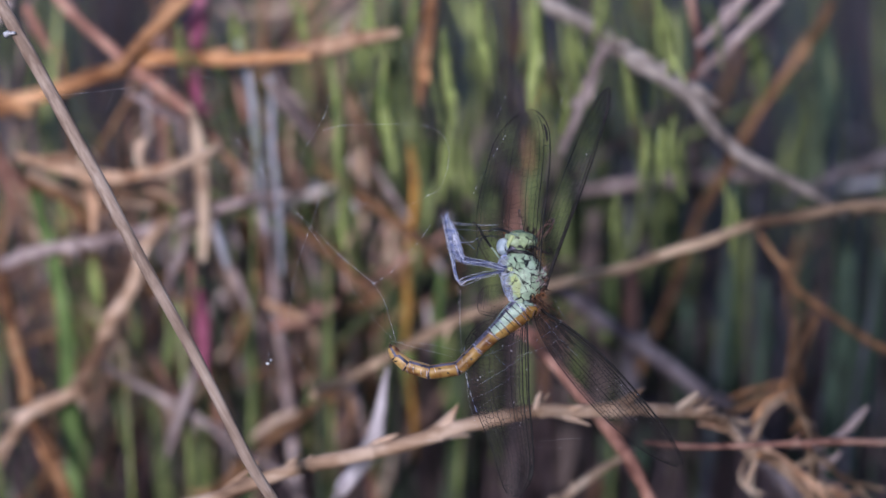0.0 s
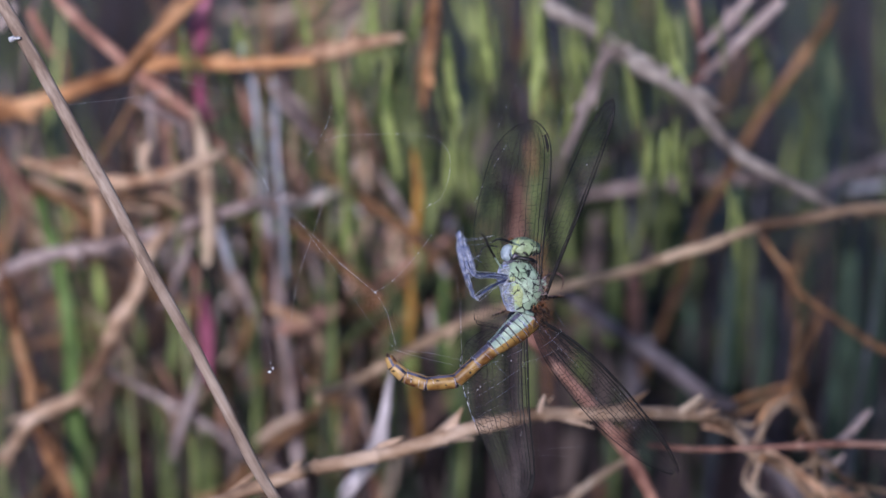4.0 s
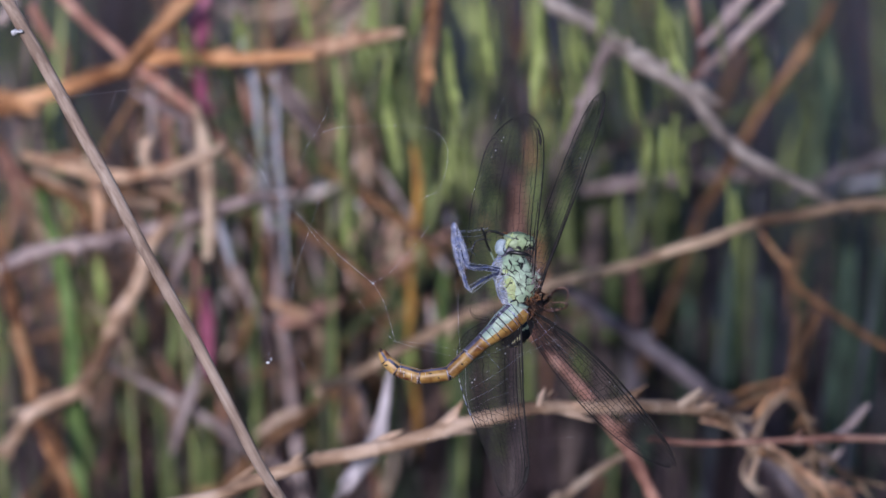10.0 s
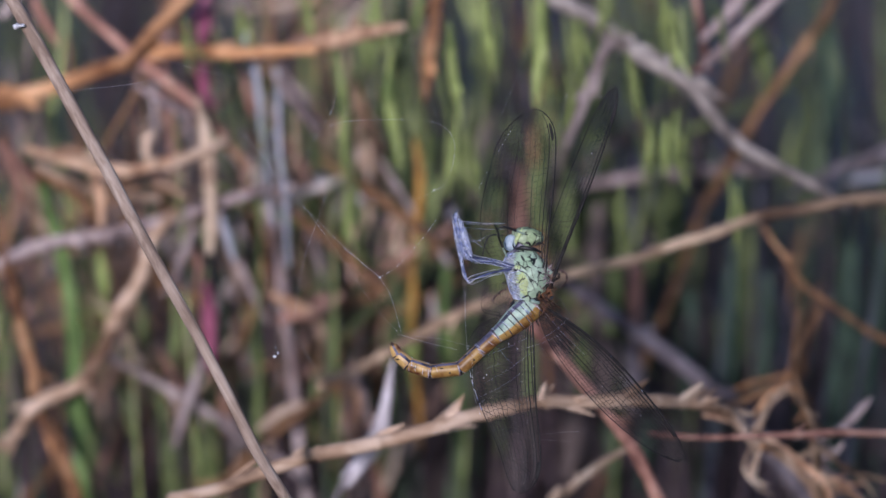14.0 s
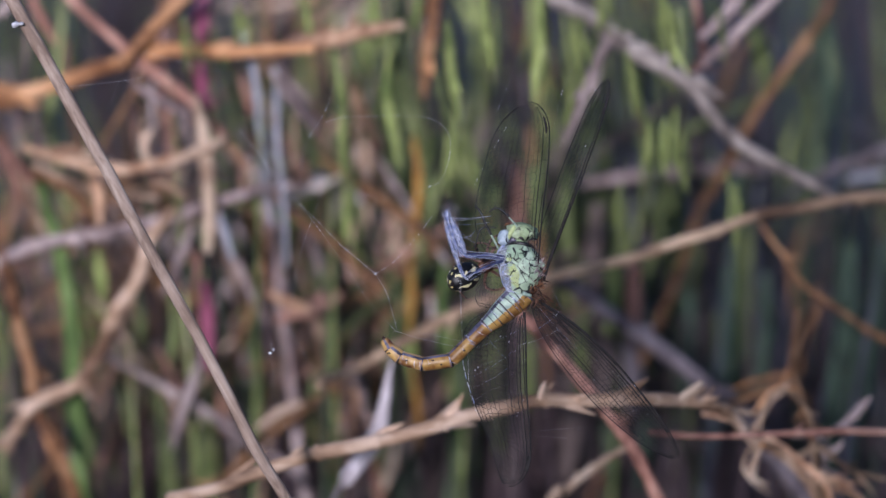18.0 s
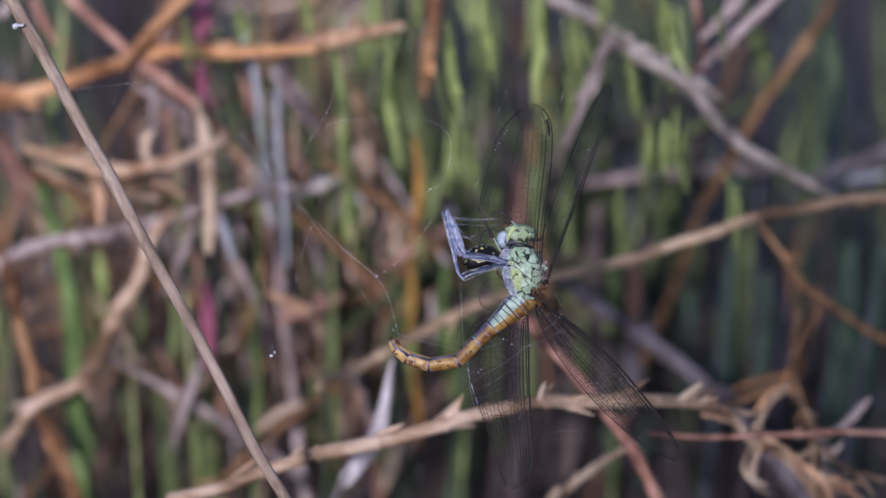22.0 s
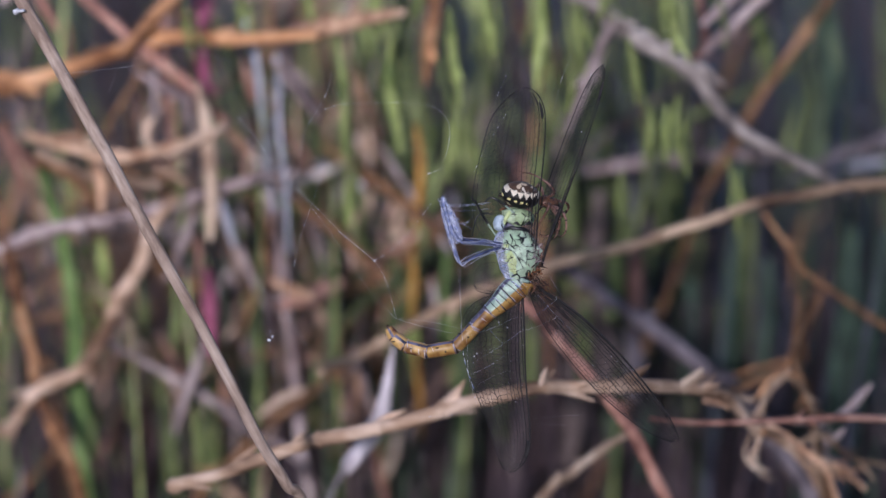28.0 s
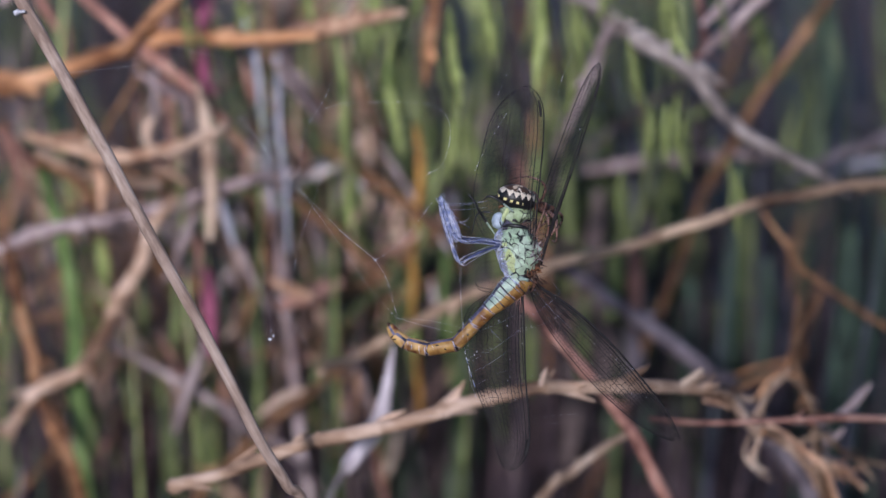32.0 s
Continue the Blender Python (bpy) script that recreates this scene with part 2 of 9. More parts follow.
HINGE = chitin("dark_rust_hinge", (0.018, 0.009, 0.006), (0.15, 0.065, 0.028), 900, 0.5)
VEIN = chitin("wing_vein", (0.006, 0.005, 0.006), (0.022, 0.018, 0.018), 1500, 0.75)
FILM_LOW = clear_film("smoky_membrane", (0.10, 0.09, 0.09), 0.10, 0.4)
FILM = clear_film("wing_membrane", (0.14, 0.14, 0.15), 0.03, 0.38)
SMOKE = clear_film("smoky_wing_tip", (0.025, 0.02, 0.025), 0.42, 0.4)
SILK = chitin("blue_white_silk", (0.30, 0.36, 0.68), (0.84, 0.87, 1.0), 1500, 0.45, 0.38, 0.60)
BOUND = chitin("slate_blue_leg", (0.010, 0.011, 0.035), (0.10, 0.12, 0.27), 1300, 0.45, 0.38, 0.62)
THREAD = chitin("web_thread", (0.45, 0.45, 0.50), (0.75, 0.75, 0.80), 2500, 0.3)
GAUZE = clear_film("silk_gauze", (0.62, 0.66, 0.92), 0.40, 0.5)
VEIL = clear_film("silk_veil", (0.66, 0.66, 0.78), 0.42, 0.6)


# ---- helpers for meshes ----
def part(name, bm, material, parent=None, label="", smooth=True):
    me = bpy.data.meshes.new(name)
    bm.to_mesh(me)
    bm.free()
    for m in material if isinstance(material, (list, tuple)) else [material]:
        me.materials.append(m)
    if smooth:
        me.polygons.foreach_set("use_smooth", [True] * len(me.polygons))
    ob = new(name, me)
    if parent:
        ob.parent = parent
    if label:
        ob["label"] = label
    return ob


def curve_points(points, per=8):
    """A smooth way through the points (Catmull-Rom)."""
    p = [Vector(q) for q in points]
    if len(p) == 2:
        return [p[0].lerp(p[1], i / per) for i in range(per + 1)]
    p = [p[0] * 2 - p[1]] + p + [p[-1] * 2 - p[-2]]
    out = []
    for i in range(1, len(p) - 2):
        a, b, c, d = p[i - 1:i + 3]
        for k in range(per):
            t = k / per
            out.append(0.5 * (2 * b + (c - a) * t + (2 * a - 5 * b + 4 * c - d) * t * t + (3 * b - a - 3 * c + d) * t ** 3))
    out.append(p[-2])
    return out


def spread(values, n):
    """n values drawn evenly from a short list, linearly between its entries."""
    return [float(v) for v in np.interp(np.linspace(0, 1, n), np.linspace(0, 1, len(values)), values)]


def tube(bm, way, radii, sides=8, flat=1.0, slot=0, facing=None):
    """A closed tube along a way of points; flat squeezes it across."""
    rings, n = [], len(way)
    up = None
    for i, p in enumerate(way):
        d = (way[min(i + 1, n - 1)] - way[max(i - 1, 0)])
        d = d.normalized() if d.length > 0 else Vector((0, 0, 1))
        if up is None:
            up = Vector(facing) if facing else (Vector((0, -1, 0)) if abs(d.y) < 0.9 else Vector((1, 0, 0)))
        up = (up - d * up.dot(d)).normalized()
        side = d.cross(up)
        rings.append([bm.verts.new(p + (side * math.cos(a) + up * (math.sin(a) * flat)) * radii[i])
                      for a in (2 * math.pi * k / sides for k in range(sides))])
    for r, s in zip(rings, rings[1:]):
        for k in range(sides):
            f = bm.faces.new((r[k], r[(k + 1) % sides], s[(k + 1) % sides], s[k]))
            f.material_index = slot
    for ring, flip in ((rings[0], True), (rings[-1], False)):
        f = bm.faces.new(list(reversed(ring)) if flip else ring)
        f.material_index = slot
    return rings


def blob(bm, centre, semi, seg=18, rings=12, turn=(0, 0, 0), lumps=0.0, slot=0):
    """An egg-shaped body with a slightly uneven surface."""
    c, e = Vector(centre), Euler([radians(a) for a in turn]).to_matrix()
    made = bmesh.ops.create_uvsphere(bm, u_segments=seg, v_segments=rings, radius=1.0)
    for v in made["verts"]:
        q = v.co.copy()
        k = 1 + lumps * noise.noise(q * 2.2 + c * 300)
        v.co = c + e @ Vector((q.x * semi[0] * k, q.y * semi[1] * k, q.z * semi[2] * k))
        for f in v.link_faces:
            f.material_index = slot


# ---- ground ----
bm = bmesh.new()
bmesh.ops.create_grid(bm, x_segments=60, y_segments=60, size=1.0)
for v in bm.verts:
    x, y = v.co.x, v.co.y
    x, y = x * (1 + 30 * abs(x) ** 3), y * (1 + 30 * abs(y) ** 3)
    v.co = Vector((x * 3, y * 3 + 0.8, 0.012 * noise.noise(Vector((x * 6, y * 6, 0))) + 0.02 * noise.noise(Vector((x, y, 3)))))
tagged(part("ground", bm, SOIL), "dark bluish soil under the reeds", "ground", kind="structure")


# ---- dry stalks and twigs ----
def stalk(name, points, radius, material, label, category="stalk", group="", wobble=0.0006, flat=1.0, root=False, knots=0, per=12, scraps=3):
    """One stalk along a way of points, in metres, with an uneven, knotted surface."""
    pts = [Vector(p) for p in points]
    if root:
        e, d = pts[-1], (pts[-1] - pts[-2]).normalized()
        run = e + Vector((d.x * 0.05, 0.02, -0.06))
        pts += [run, Vector((run.x + d.x * 0.03, run.y + 0.03, max(run.z * 0.4, 0.02))), Vector((run.x + d.x * 0.04, run.y + 0.05, -0.01))]
    way = curve_points(pts, per)
    rad = [0.76 * r for r in spread(radius, len(way))]
    seed = pts[0] * 37
    for i, p in enumerate(way):
        q = p * 90 + seed
        p += Vector((noise.noise(q), noise.noise(q + Vector((9, 0, 0))), noise.noise(q + Vector((0, 9, 0))))) * wobble
        rad[i] *= 0.95 + 0.16 * noise.noise(p * 150 + seed) + 0.12 * noise.noise(p * 520 + seed)
        if knots and i % max(2, len(way) // knots) == 1:
            rad[i] *= 1.3
    base = way[-1].copy()
    bm = bmesh.new()
    tube(bm, [p - base for p in way], rad, 8, flat)
    ob = part(name, bm, material)
    ob.location = base
    pick = random.Random(int(abs(pts[0].x) * 1e5) + len(way))
    for k in range(scraps):
        i = pick.randrange(2, max(3, int(len(way) * 0.7)))
        a, d = way[i] - base, (way[i + 1] - way[i - 1]).normalized()
        out = Vector((pick.uniform(-1, 1), pick.uniform(-0.6, 0.6), pick.uniform(-1, 1)))
        out = (out - d * out.dot(d)).normalized()
        far = pick.uniform(0.002, 0.0065)
        bm = bmesh.new()
        tube(bm, curve_points([a, a + d * far * 0.5 + out * rad[i] * 1.1, a + d * far + out * (rad[i] + pick.uniform(0.0004, 0.0022))], 4), spread([rad[i] * 0.7, rad[i] * 0.55, 0.00012], 9), 6, 0.45)
        part("dry_sheath", bm, material, ob, "frayed papery sheath scrap")
    return tagged(ob, label, category, group)


# The sharp straw beside the web, from over the picture down to the ground.
straw = new("straw_stem")
straw.location = (-0.021, 0.3256, 0.1963)
tagged(straw, "pale tan dry grass stem leaning beside the web", "grass stem")
bm = bmesh.new()
way = curve_points([(-0.0597, 0.3425, 0.2635), (-0.0587, 0.3420, 0.2621), (-0.0542, 0.3400, 0.2546), (-0.0499, 0.3380, 0.2471), (-0.0456, 0.3360, 0.2397), (-0.0415, 0.3340, 0.2322), (-0.0372, 0.3320, 0.2248), (-0.0330, 0.3310, 0.2172), (-0.0291, 0.3305, 0.2094), (-0.0254, 0.3310, 0.2012), (-0.0217, 0.3325, 0.1941), (-0.0173, 0.3355, 0.1842), (0.0015, 0.3420, 0.1200), (0.0104, 0.3509, 0.0269), (0.0178, 0.3716, -0.1162)], 10)
rad = spread([0.00092, 0.00092, 0.00092, 0.0009, 0.00088, 0.00085, 0.00082, 0.0008, 0.0008, 0.0008, 0.00082, 0.0009, 0.0012, 0.0013], len(way))
for i, p in enumerate(way):
    rad[i] *= 1 + 0.05 * noise.noise(p * 400)
tube(bm, [p - straw.location for p in way], rad, 14)
part("stem", bm, STEM, straw)
for p in ((-0.0556, 0.3405, 0.2571), (-0.0489, 0.3378, 0.2457)):
    bm = bmesh.new()
    q = Vector(p) - straw.location
    axis = Vector((0.0058, 0, -0.0094)).normalized()
    tube(bm, [q + axis * k for k in (-0.00022, -0.0001, 0.0001, 0.00022)], [0.00068, 0.00073, 0.00073, 0.00068], 14)
    part("node_ring", bm, HUSK, straw, "pale scar ring on the stem")
bm = bmesh.new()
blob(bm, Vector((-0.0578, 0.3395, 0.2587)) - straw.location, (0.0005, 0.0004, 0.0004), 10, 8, lumps=0.5)
blob(bm, Vector((-0.0572, 0.3395, 0.2588)) - straw.location, (0.0007, 0.0003, 0.00022), 10, 8, lumps=0.5)
part("silk_tuft", bm, THREAD, straw, "tiny white silk tuft")

S = stalk
S("dry_branch", [(-0.0408, 0.3587, 0.1848), (-0.0305, 0.3575, 0.1889), (-0.0237, 0.3565, 0.1914), (-0.0187, 0.3560, 0.1935), (-0.0137, 0.3560, 0.1945), (-0.0070, 0.3565, 0.1961), (-0.0000, 0.3570, 0.1979), (0.0038, 0.3570, 0.1990), (0.0097, 0.3570, 0.2000), (0.0146, 0.3570, 0.2010), (0.0221, 0.3570, 0.2012), (0.0289, 0.3590, 0.2007), (0.0352, 0.3630, 0.1995), (0.0407, 0.3670, 0.1976), (0.0447, 0.3710, 0.1945), (0.0483, 0.3750, 0.1897), (0.0522, 0.3775, 0.1876), (0.0551, 0.3790, 0.1847), (0.0585, 0.3800, 0.1803), (0.0599, 0.3810, 0.1770)], [0.00137, 0.00143, 0.00148, 0.00154, 0.00148, 0.00148, 0.00154, 0.00154, 0.00159, 0.00154, 0.00148, 0.00143, 0.00132, 0.00126, 0.00121, 0.00110, 0.00104, 0.00099, 0.00093, 0.00088], TAN, "tan dry twig lying across behind the dragonfly", "twig", root=True, knots=14, wobble=0.0008, scraps=18)
S("thorn", [(0.0144, 0.3555, 0.2018), (0.0147, 0.3555, 0.2034), (0.0152, 0.3555, 0.2046)], [0.00080, 0.00059, 0.00011], TAN, "short pointed spur on the tan twig", "twig", wobble=0, scraps=0)
S("spur", [(0.0343, 0.3625, 0.1992), (0.0364, 0.3625, 0.2006), (0.0387, 0.3625, 0.2025)], [0.00098, 0.00093, 0.00049], STRAW, "short pale side shoot on the twig", "twig", wobble=0.0002, scraps=0)
S("thin_twig", [(0.0314, 0.3678, 0.1931), (0.0398, 0.3658, 0.1932), (0.0544, 0.3659, 0.1935), (0.0674, 0.3678, 0.1931), (0.0803, 0.3755, 0.1907)], [0.0006, 0.0008, 0.0007, 0.0007], SALMON, "thin pinkish dry twig", "twig", root=True)
S("grey_tip", [(0.0553, 0.3841, 0.188), (0.0614, 0.3832, 0.1886), (0.065, 0.3838, 0.1912), (0.0679, 0.3844, 0.1944)], [0.0007, 0.0008, 0.0009, 0.0004], MAUVE, "pale grey upturned twig end", "twig")
S("curled_twig", [(0.0485, 0.3759, 0.1878), (0.0493, 0.3766, 0.1913), (0.0503, 0.3774, 0.1951), (0.053, 0.3789, 0.1972), (0.0562, 0.3797, 0.1959), (0.0581, 0.3797, 0.1913), (0.0579, 0.3794, 0.1849), (0.0596, 0.38, 0.1782)], [0.00031, 0.00047, 0.00039, 0.00047, 0.00039, 0.00031], DULL, "curled tan dry tendril", "twig", root=True, wobble=0.0012)
S("curled_twig", [(0.0481, 0.377, 0.1884), (0.0474, 0.3773, 0.1847), (0.0487, 0.3769, 0.1829), (0.0496, 0.3774, 0.1855)], [0.00031, 0.00039, 0.00039, 0.00023], STRAW, "curled tan dry tendril", "twig", wobble=0.001)
S("curled_twig", [(0.0537, 0.3784, 0.1851), (0.0592, 0.3797, 0.1867), (0.0638, 0.3801, 0.1833), (0.07, 0.3807, 0.1817)], [0.00055, 0.00055, 0.00047], DULL, "crooked tan dry tendril", "twig")
S("cross_twig", [(0.0879, 0.4104, 0.2239), (0.0730, 0.4072, 0.2226), (0.0553, 0.4048, 0.2201), (0.0386, 0.4037, 0.2150), (0.0201, 0.4025, 0.2096), (0.0053, 0.4034, 0.2044), (-0.0023, 0.4045, 0.2007), (-0.0135, 0.4052, 0.1947), (-0.0204, 0.3915, 0.1936)], [0.00103, 0.00113, 0.00122, 0.00113, 0.00113, 0.00113, 0.00122, 0.00113, 0.00103], DULL, "long tan dry stalk slanting behind the dragonfly", "stalk", knots=9, wobble=0.0012, scraps=14)
S("salmon_stalk", [(0.0106, 0.3777, 0.2109), (0.0136, 0.376, 0.2075), (0.0196, 0.3738, 0.2018), (0.0266, 0.3718, 0.1925), (0.0336, 0.3704, 0.1813)], [0.00108, 0.00144, 0.00144, 0.00132], ROSE, "reddish dry stalk below the dragonfly", root=True)
S("pale_stalk", [(0.031, 0.383, 0.1876), (0.0248, 0.3841, 0.183), (0.0194, 0.3832, 0.1791), (0.014, 0.3821, 0.1738)], [0.0008, 0.0012, 0.0012], STRAW, "pale tan dry stalk end", root=True)
S("grey_stalk", [(0.0169, 0.4134, 0.2552), (0.0210, 0.4134, 0.2528), (0.0258, 0.4134, 0.2502), (0.0296, 0.4134, 0.2472), (0.0342, 0.4134, 0.2444), (0.0390, 0.4134, 0.2416), (0.0429, 0.4134, 0.2380), (0.0452, 0.4134, 0.2349), (0.0496, 0.4134, 0.2302), (0.0535, 0.4134, 0.2276), (0.0573, 0.4134, 0.2256), (0.0635, 0.4134, 0.2221), (0.0679, 0.4135, 0.2188)], [0.00187, 0.00193, 0.00206, 0.00206, 0.00200, 0.00206, 0.00200, 0.00181, 0.00162, 0.00150, 0.00137, 0.00112, 0.00050], GREYTAN, "thick greyish tan dry stalk", wobble=0.0006, scraps=6)
S("forked_twig", [(0.0399, 0.4173, 0.2400), (0.0434, 0.4199, 0.2428), (0.0435, 0.4207, 0.2466), (0.0430, 0.4215, 0.2503), (0.0419, 0.4227, 0.2559)], [0.00073, 0.00100, 0.00091, 0.00091], SALMON, "forked pinkish dry twig", "twig")
S("forked_twig", [(0.0433, 0.4200, 0.2467), (0.0466, 0.4206, 0.2499), (0.0518, 0.4219, 0.2555)], [0.00073, 0.00100, 0.00100], MAUVE, "forked greyish dry twig", "twig")
S("forked_twig", [(0.0417, 0.4198, 0.2407), (0.0454, 0.4198, 0.2441), (0.0490, 0.4198, 0.2473), (0.0568, 0.4198, 0.2548)], [0.00085, 0.00121, 0.00133, 0.00133], MAUVE, "forked pinkish grey dry twig", "twig")
S("brown_stalk", [(0.0708, 0.4534, 0.2508), (0.0677, 0.4534, 0.2446), (0.0610, 0.4534, 0.2342), (0.0536, 0.4534, 0.2224), (0.0466, 0.4534, 0.2080), (0.0425, 0.4534, 0.1951), (0.0385, 0.4534, 0.1854), (0.0355, 0.4534, 0.1767)], [0.00104, 0.00118, 0.00124, 0.00118, 0.00111, 0.00111, 0.00104, 0.00091], BROWN, "orange-brown dry stalk leaning among the reeds", root=True)
S("mauve_stalk", [(0.0201, 0.4218, 0.2053), (0.0250, 0.4218, 0.2017), (0.0309, 0.4218, 0.1972), (0.0397, 0.4218, 0.1911), (0.0469, 0.4218, 0.1850), (0.0538, 0.4218, 0.1790)], [0.00145, 0.00181, 0.00200, 0.00194, 0.00181, 0.00169], LILAC, "thick greyish mauve dry stalk", root=True, wobble=0.0004)
S("rust_stalk", [(0.0536, 0.4124, 0.2163), (0.0574, 0.4113, 0.2112), (0.0621, 0.4100, 0.2052), (0.0742, 0.4084, 0.1976), (0.0867, 0.4069, 0.1904)], [0.00055, 0.00073, 0.00082, 0.00082], BROWN, "rust-brown dry stalk among reeds", root=True)
S("mauve_stalk", [(0.0882, 0.4529, 0.2271), (0.0808, 0.4520, 0.2228), (0.0717, 0.4511, 0.2189), (0.0634, 0.4502, 0.2144)], [0.00108, 0.00108, 0.00084], LILAC, "dull violet dry stalk among reeds")
S("rust_stalk", [(0.0626, 0.4069, 0.2040), (0.0603, 0.4057, 0.1985), (0.0579, 0.4043, 0.1921), (0.0525, 0.4055, 0.1888), (0.0462, 0.4076, 0.1853)], [0.00084, 0.00102, 0.00102, 0.00084], BROWN, "rust-brown dry stalk among reeds")
S("faint_stalk", [(0.0237, 0.4593, 0.2143), (0.0353, 0.4595, 0.2155), (0.0542, 0.4599, 0.2174), (0.0605, 0.4601, 0.2178)], [0.00117, 0.00171, 0.00156], MAUVE, "greyish horizontal stalk among the reeds")
S("tan_stalk", [(0.0465, 0.4593, 0.2333), (0.0392, 0.4582, 0.2283), (0.0287, 0.4566, 0.2205), (0.0183, 0.4545, 0.2110), (0.0101, 0.4574, 0.2039)], [0.00048, 0.00067, 0.00058], CLUMP, "pale dry stalk behind the wings")
S("mauve_stalk", [(0.0289, 0.4112, 0.2490), (0.0265, 0.4112, 0.2451), (0.0241, 0.4112, 0.2390), (0.0221, 0.4112, 0.2342), (0.0203, 0.4112, 0.2298)], [0.00124, 0.00136, 0.00124, 0.00099, 0.00075], MAUVE, "greyish mauve dry stalk")
S("orange_stalk", [(-0.0882, 0.4289, 0.2324), (-0.0765, 0.4295, 0.2352), (-0.0667, 0.4301, 0.2380), (-0.0535, 0.4265, 0.2422), (-0.0414, 0.4225, 0.2439), (-0.0316, 0.4182, 0.2449), (-0.0210, 0.4140, 0.2462)], [0.00182, 0.00208, 0.00191, 0.00191, 0.00165, 0.00156, 0.00104], ORANGE, "orange sunlit dry grass stalk", wobble=0.0016, scraps=10)
S("salmon_leaf", [(-0.0270, 0.4202, 0.2446), (-0.0226, 0.4175, 0.2459), (-0.0173, 0.4158, 0.2470), (-0.0126, 0.4161, 0.2484), (-0.0064, 0.4182, 0.2494)], [0.00117, 0.00204, 0.00224, 0.00175, 0.00097], PEACH, "salmon orange dry leaf sheath", "leaf", wobble=0.001, scraps=3)
S("pale_tendril", [(0.0407, 0.3791, 0.1931), (0.0456, 0.3788, 0.1919), (0.05, 0.3783, 0.1897), (0.0546, 0.3787, 0.1865), (0.0585, 0.3788, 0.1823), (0.0617, 0.3797, 0.1769)], [0.00043, 0.00065, 0.00072, 0.00079, 0.00072, 0.00058], PEACH, "pale frayed dry twig end", "twig", wobble=0.0012, scraps=9, root=True)
S("ochre_tendril", [(0.0477, 0.3792, 0.1891), (0.05, 0.3798, 0.1917), (0.0516, 0.3804, 0.1946), (0.0542, 0.3808, 0.1965)], [0.0004, 0.0007, 0.0008, 0.0005], TAN, "ochre curled strip of dry leaf", "leaf", wobble=0.0006, flat=0.5, scraps=2)
S("rust_tendril", [(0.0644, 0.4193, 0.2045), (0.0614, 0.4087, 0.2026), (0.0579, 0.3978, 0.1993), (0.0563, 0.391, 0.1964), (0.0579, 0.3879, 0.1916), (0.0595, 0.3867, 0.186), (0.0605, 0.3854, 0.1795), (0.0613, 0.384, 0.1732)], [0.0006, 0.0008, 0.0009, 0.0010, 0.0010, 0.0009], BROWN, "rust-brown dry stalk crossing the twigs", root=True, scraps=4)
S("pale_tendril", [(0.0492, 0.375, 0.1885), (0.0482, 0.3745, 0.186), (0.0475, 0.3741, 0.1842)], [0.00036, 0.00072, 0.00050], STRAW, "small pale hanging leaf scrap", "leaf", flat=0.5, scraps=0)
S("pale_tendril", [(0.0602, 0.3834, 0.1845), (0.0623, 0.3836, 0.1855), (0.0635, 0.3838, 0.1868)], [0.00036, 0.00072, 0.00029], MAUVE, "small greyish leaf scrap", "leaf", flat=0.5, scraps=0)
S("pale_tendril", [(0.0586, 0.3809, 0.1826), (0.063, 0.3805, 0.1809), (0.0668, 0.3809, 0.1779)], [0.00043, 0.00065, 0.00058], PEACH, "pale frayed dry twig end", "twig", scraps=3)
S("ochre_tendril", [(0.0451, 0.3748, 0.1925), (0.0473, 0.3745, 0.1908), (0.0497, 0.3742, 0.1893)], [0.0005, 0.0008, 0.0005], ORANGE, "ochre scrap of dry leaf", "leaf", flat=0.5, scraps=0)
S("orange_stalk", [(-0.0540, 0.4192, 0.2422), (-0.0498, 0.4202, 0.2471), (-0.0440, 0.4214, 0.2522), (-0.0393, 0.4223, 0.2569)], [0.00135, 0.00164, 0.00164], ORANGE, "orange dry grass stalk")
S("tan_stalk", [(-0.0664, 0.4265, 0.2574), (-0.0627, 0.4255, 0.2528), (-0.0550, 0.4239, 0.2455), (-0.0435, 0.4221, 0.2367), (-0.0369, 0.4226, 0.2299)], [0.00123, 0.00132, 0.00132, 0.00094], SALMON, "pinkish tan dry stalk")
S("tangled_stalk", [(-0.0711, 0.4192, 0.2284), (-0.0678, 0.4189, 0.2272), (-0.0625, 0.4185, 0.2251), (-0.0510, 0.4184, 0.2246), (-0.0434, 0.4188, 0.2265), (-0.0372, 0.4194, 0.2295), (-0.0330, 0.4203, 0.2244)], [0.00096, 0.00136, 0.00136, 0.00125, 0.00125, 0.00096], PEACH, "tangled tan dry grass stalk", wobble=0.002, scraps=8)
S("tangled_stalk", [(-0.0697, 0.4209, 0.2244), (-0.0620, 0.4203, 0.2211), (-0.0546, 0.4201, 0.2202), (-0.0475, 0.4201, 0.2202)], [0.00096, 0.00115, 0.00096], TAN, "tangled pale dry grass", wobble=0.002)
S("tangled_stalk", [(-0.0477, 0.4185, 0.2249), (-0.0499, 0.4190, 0.2271), (-0.0492, 0.4196, 0.2304)], [0.00078, 0.00096, 0.00049], TAN, "curled tip of dry grass", wobble=0.0005)
S("tangled_stalk", [(-0.0757, 0.4238, 0.2302), (-0.0708, 0.4225, 0.2241), (-0.0650, 0.4219, 0.2212), (-0.0602, 0.4209, 0.2166)], [0.00095, 0.00115, 0.00095], BROWN, "brown dry grass in a tangle", wobble=0.001)
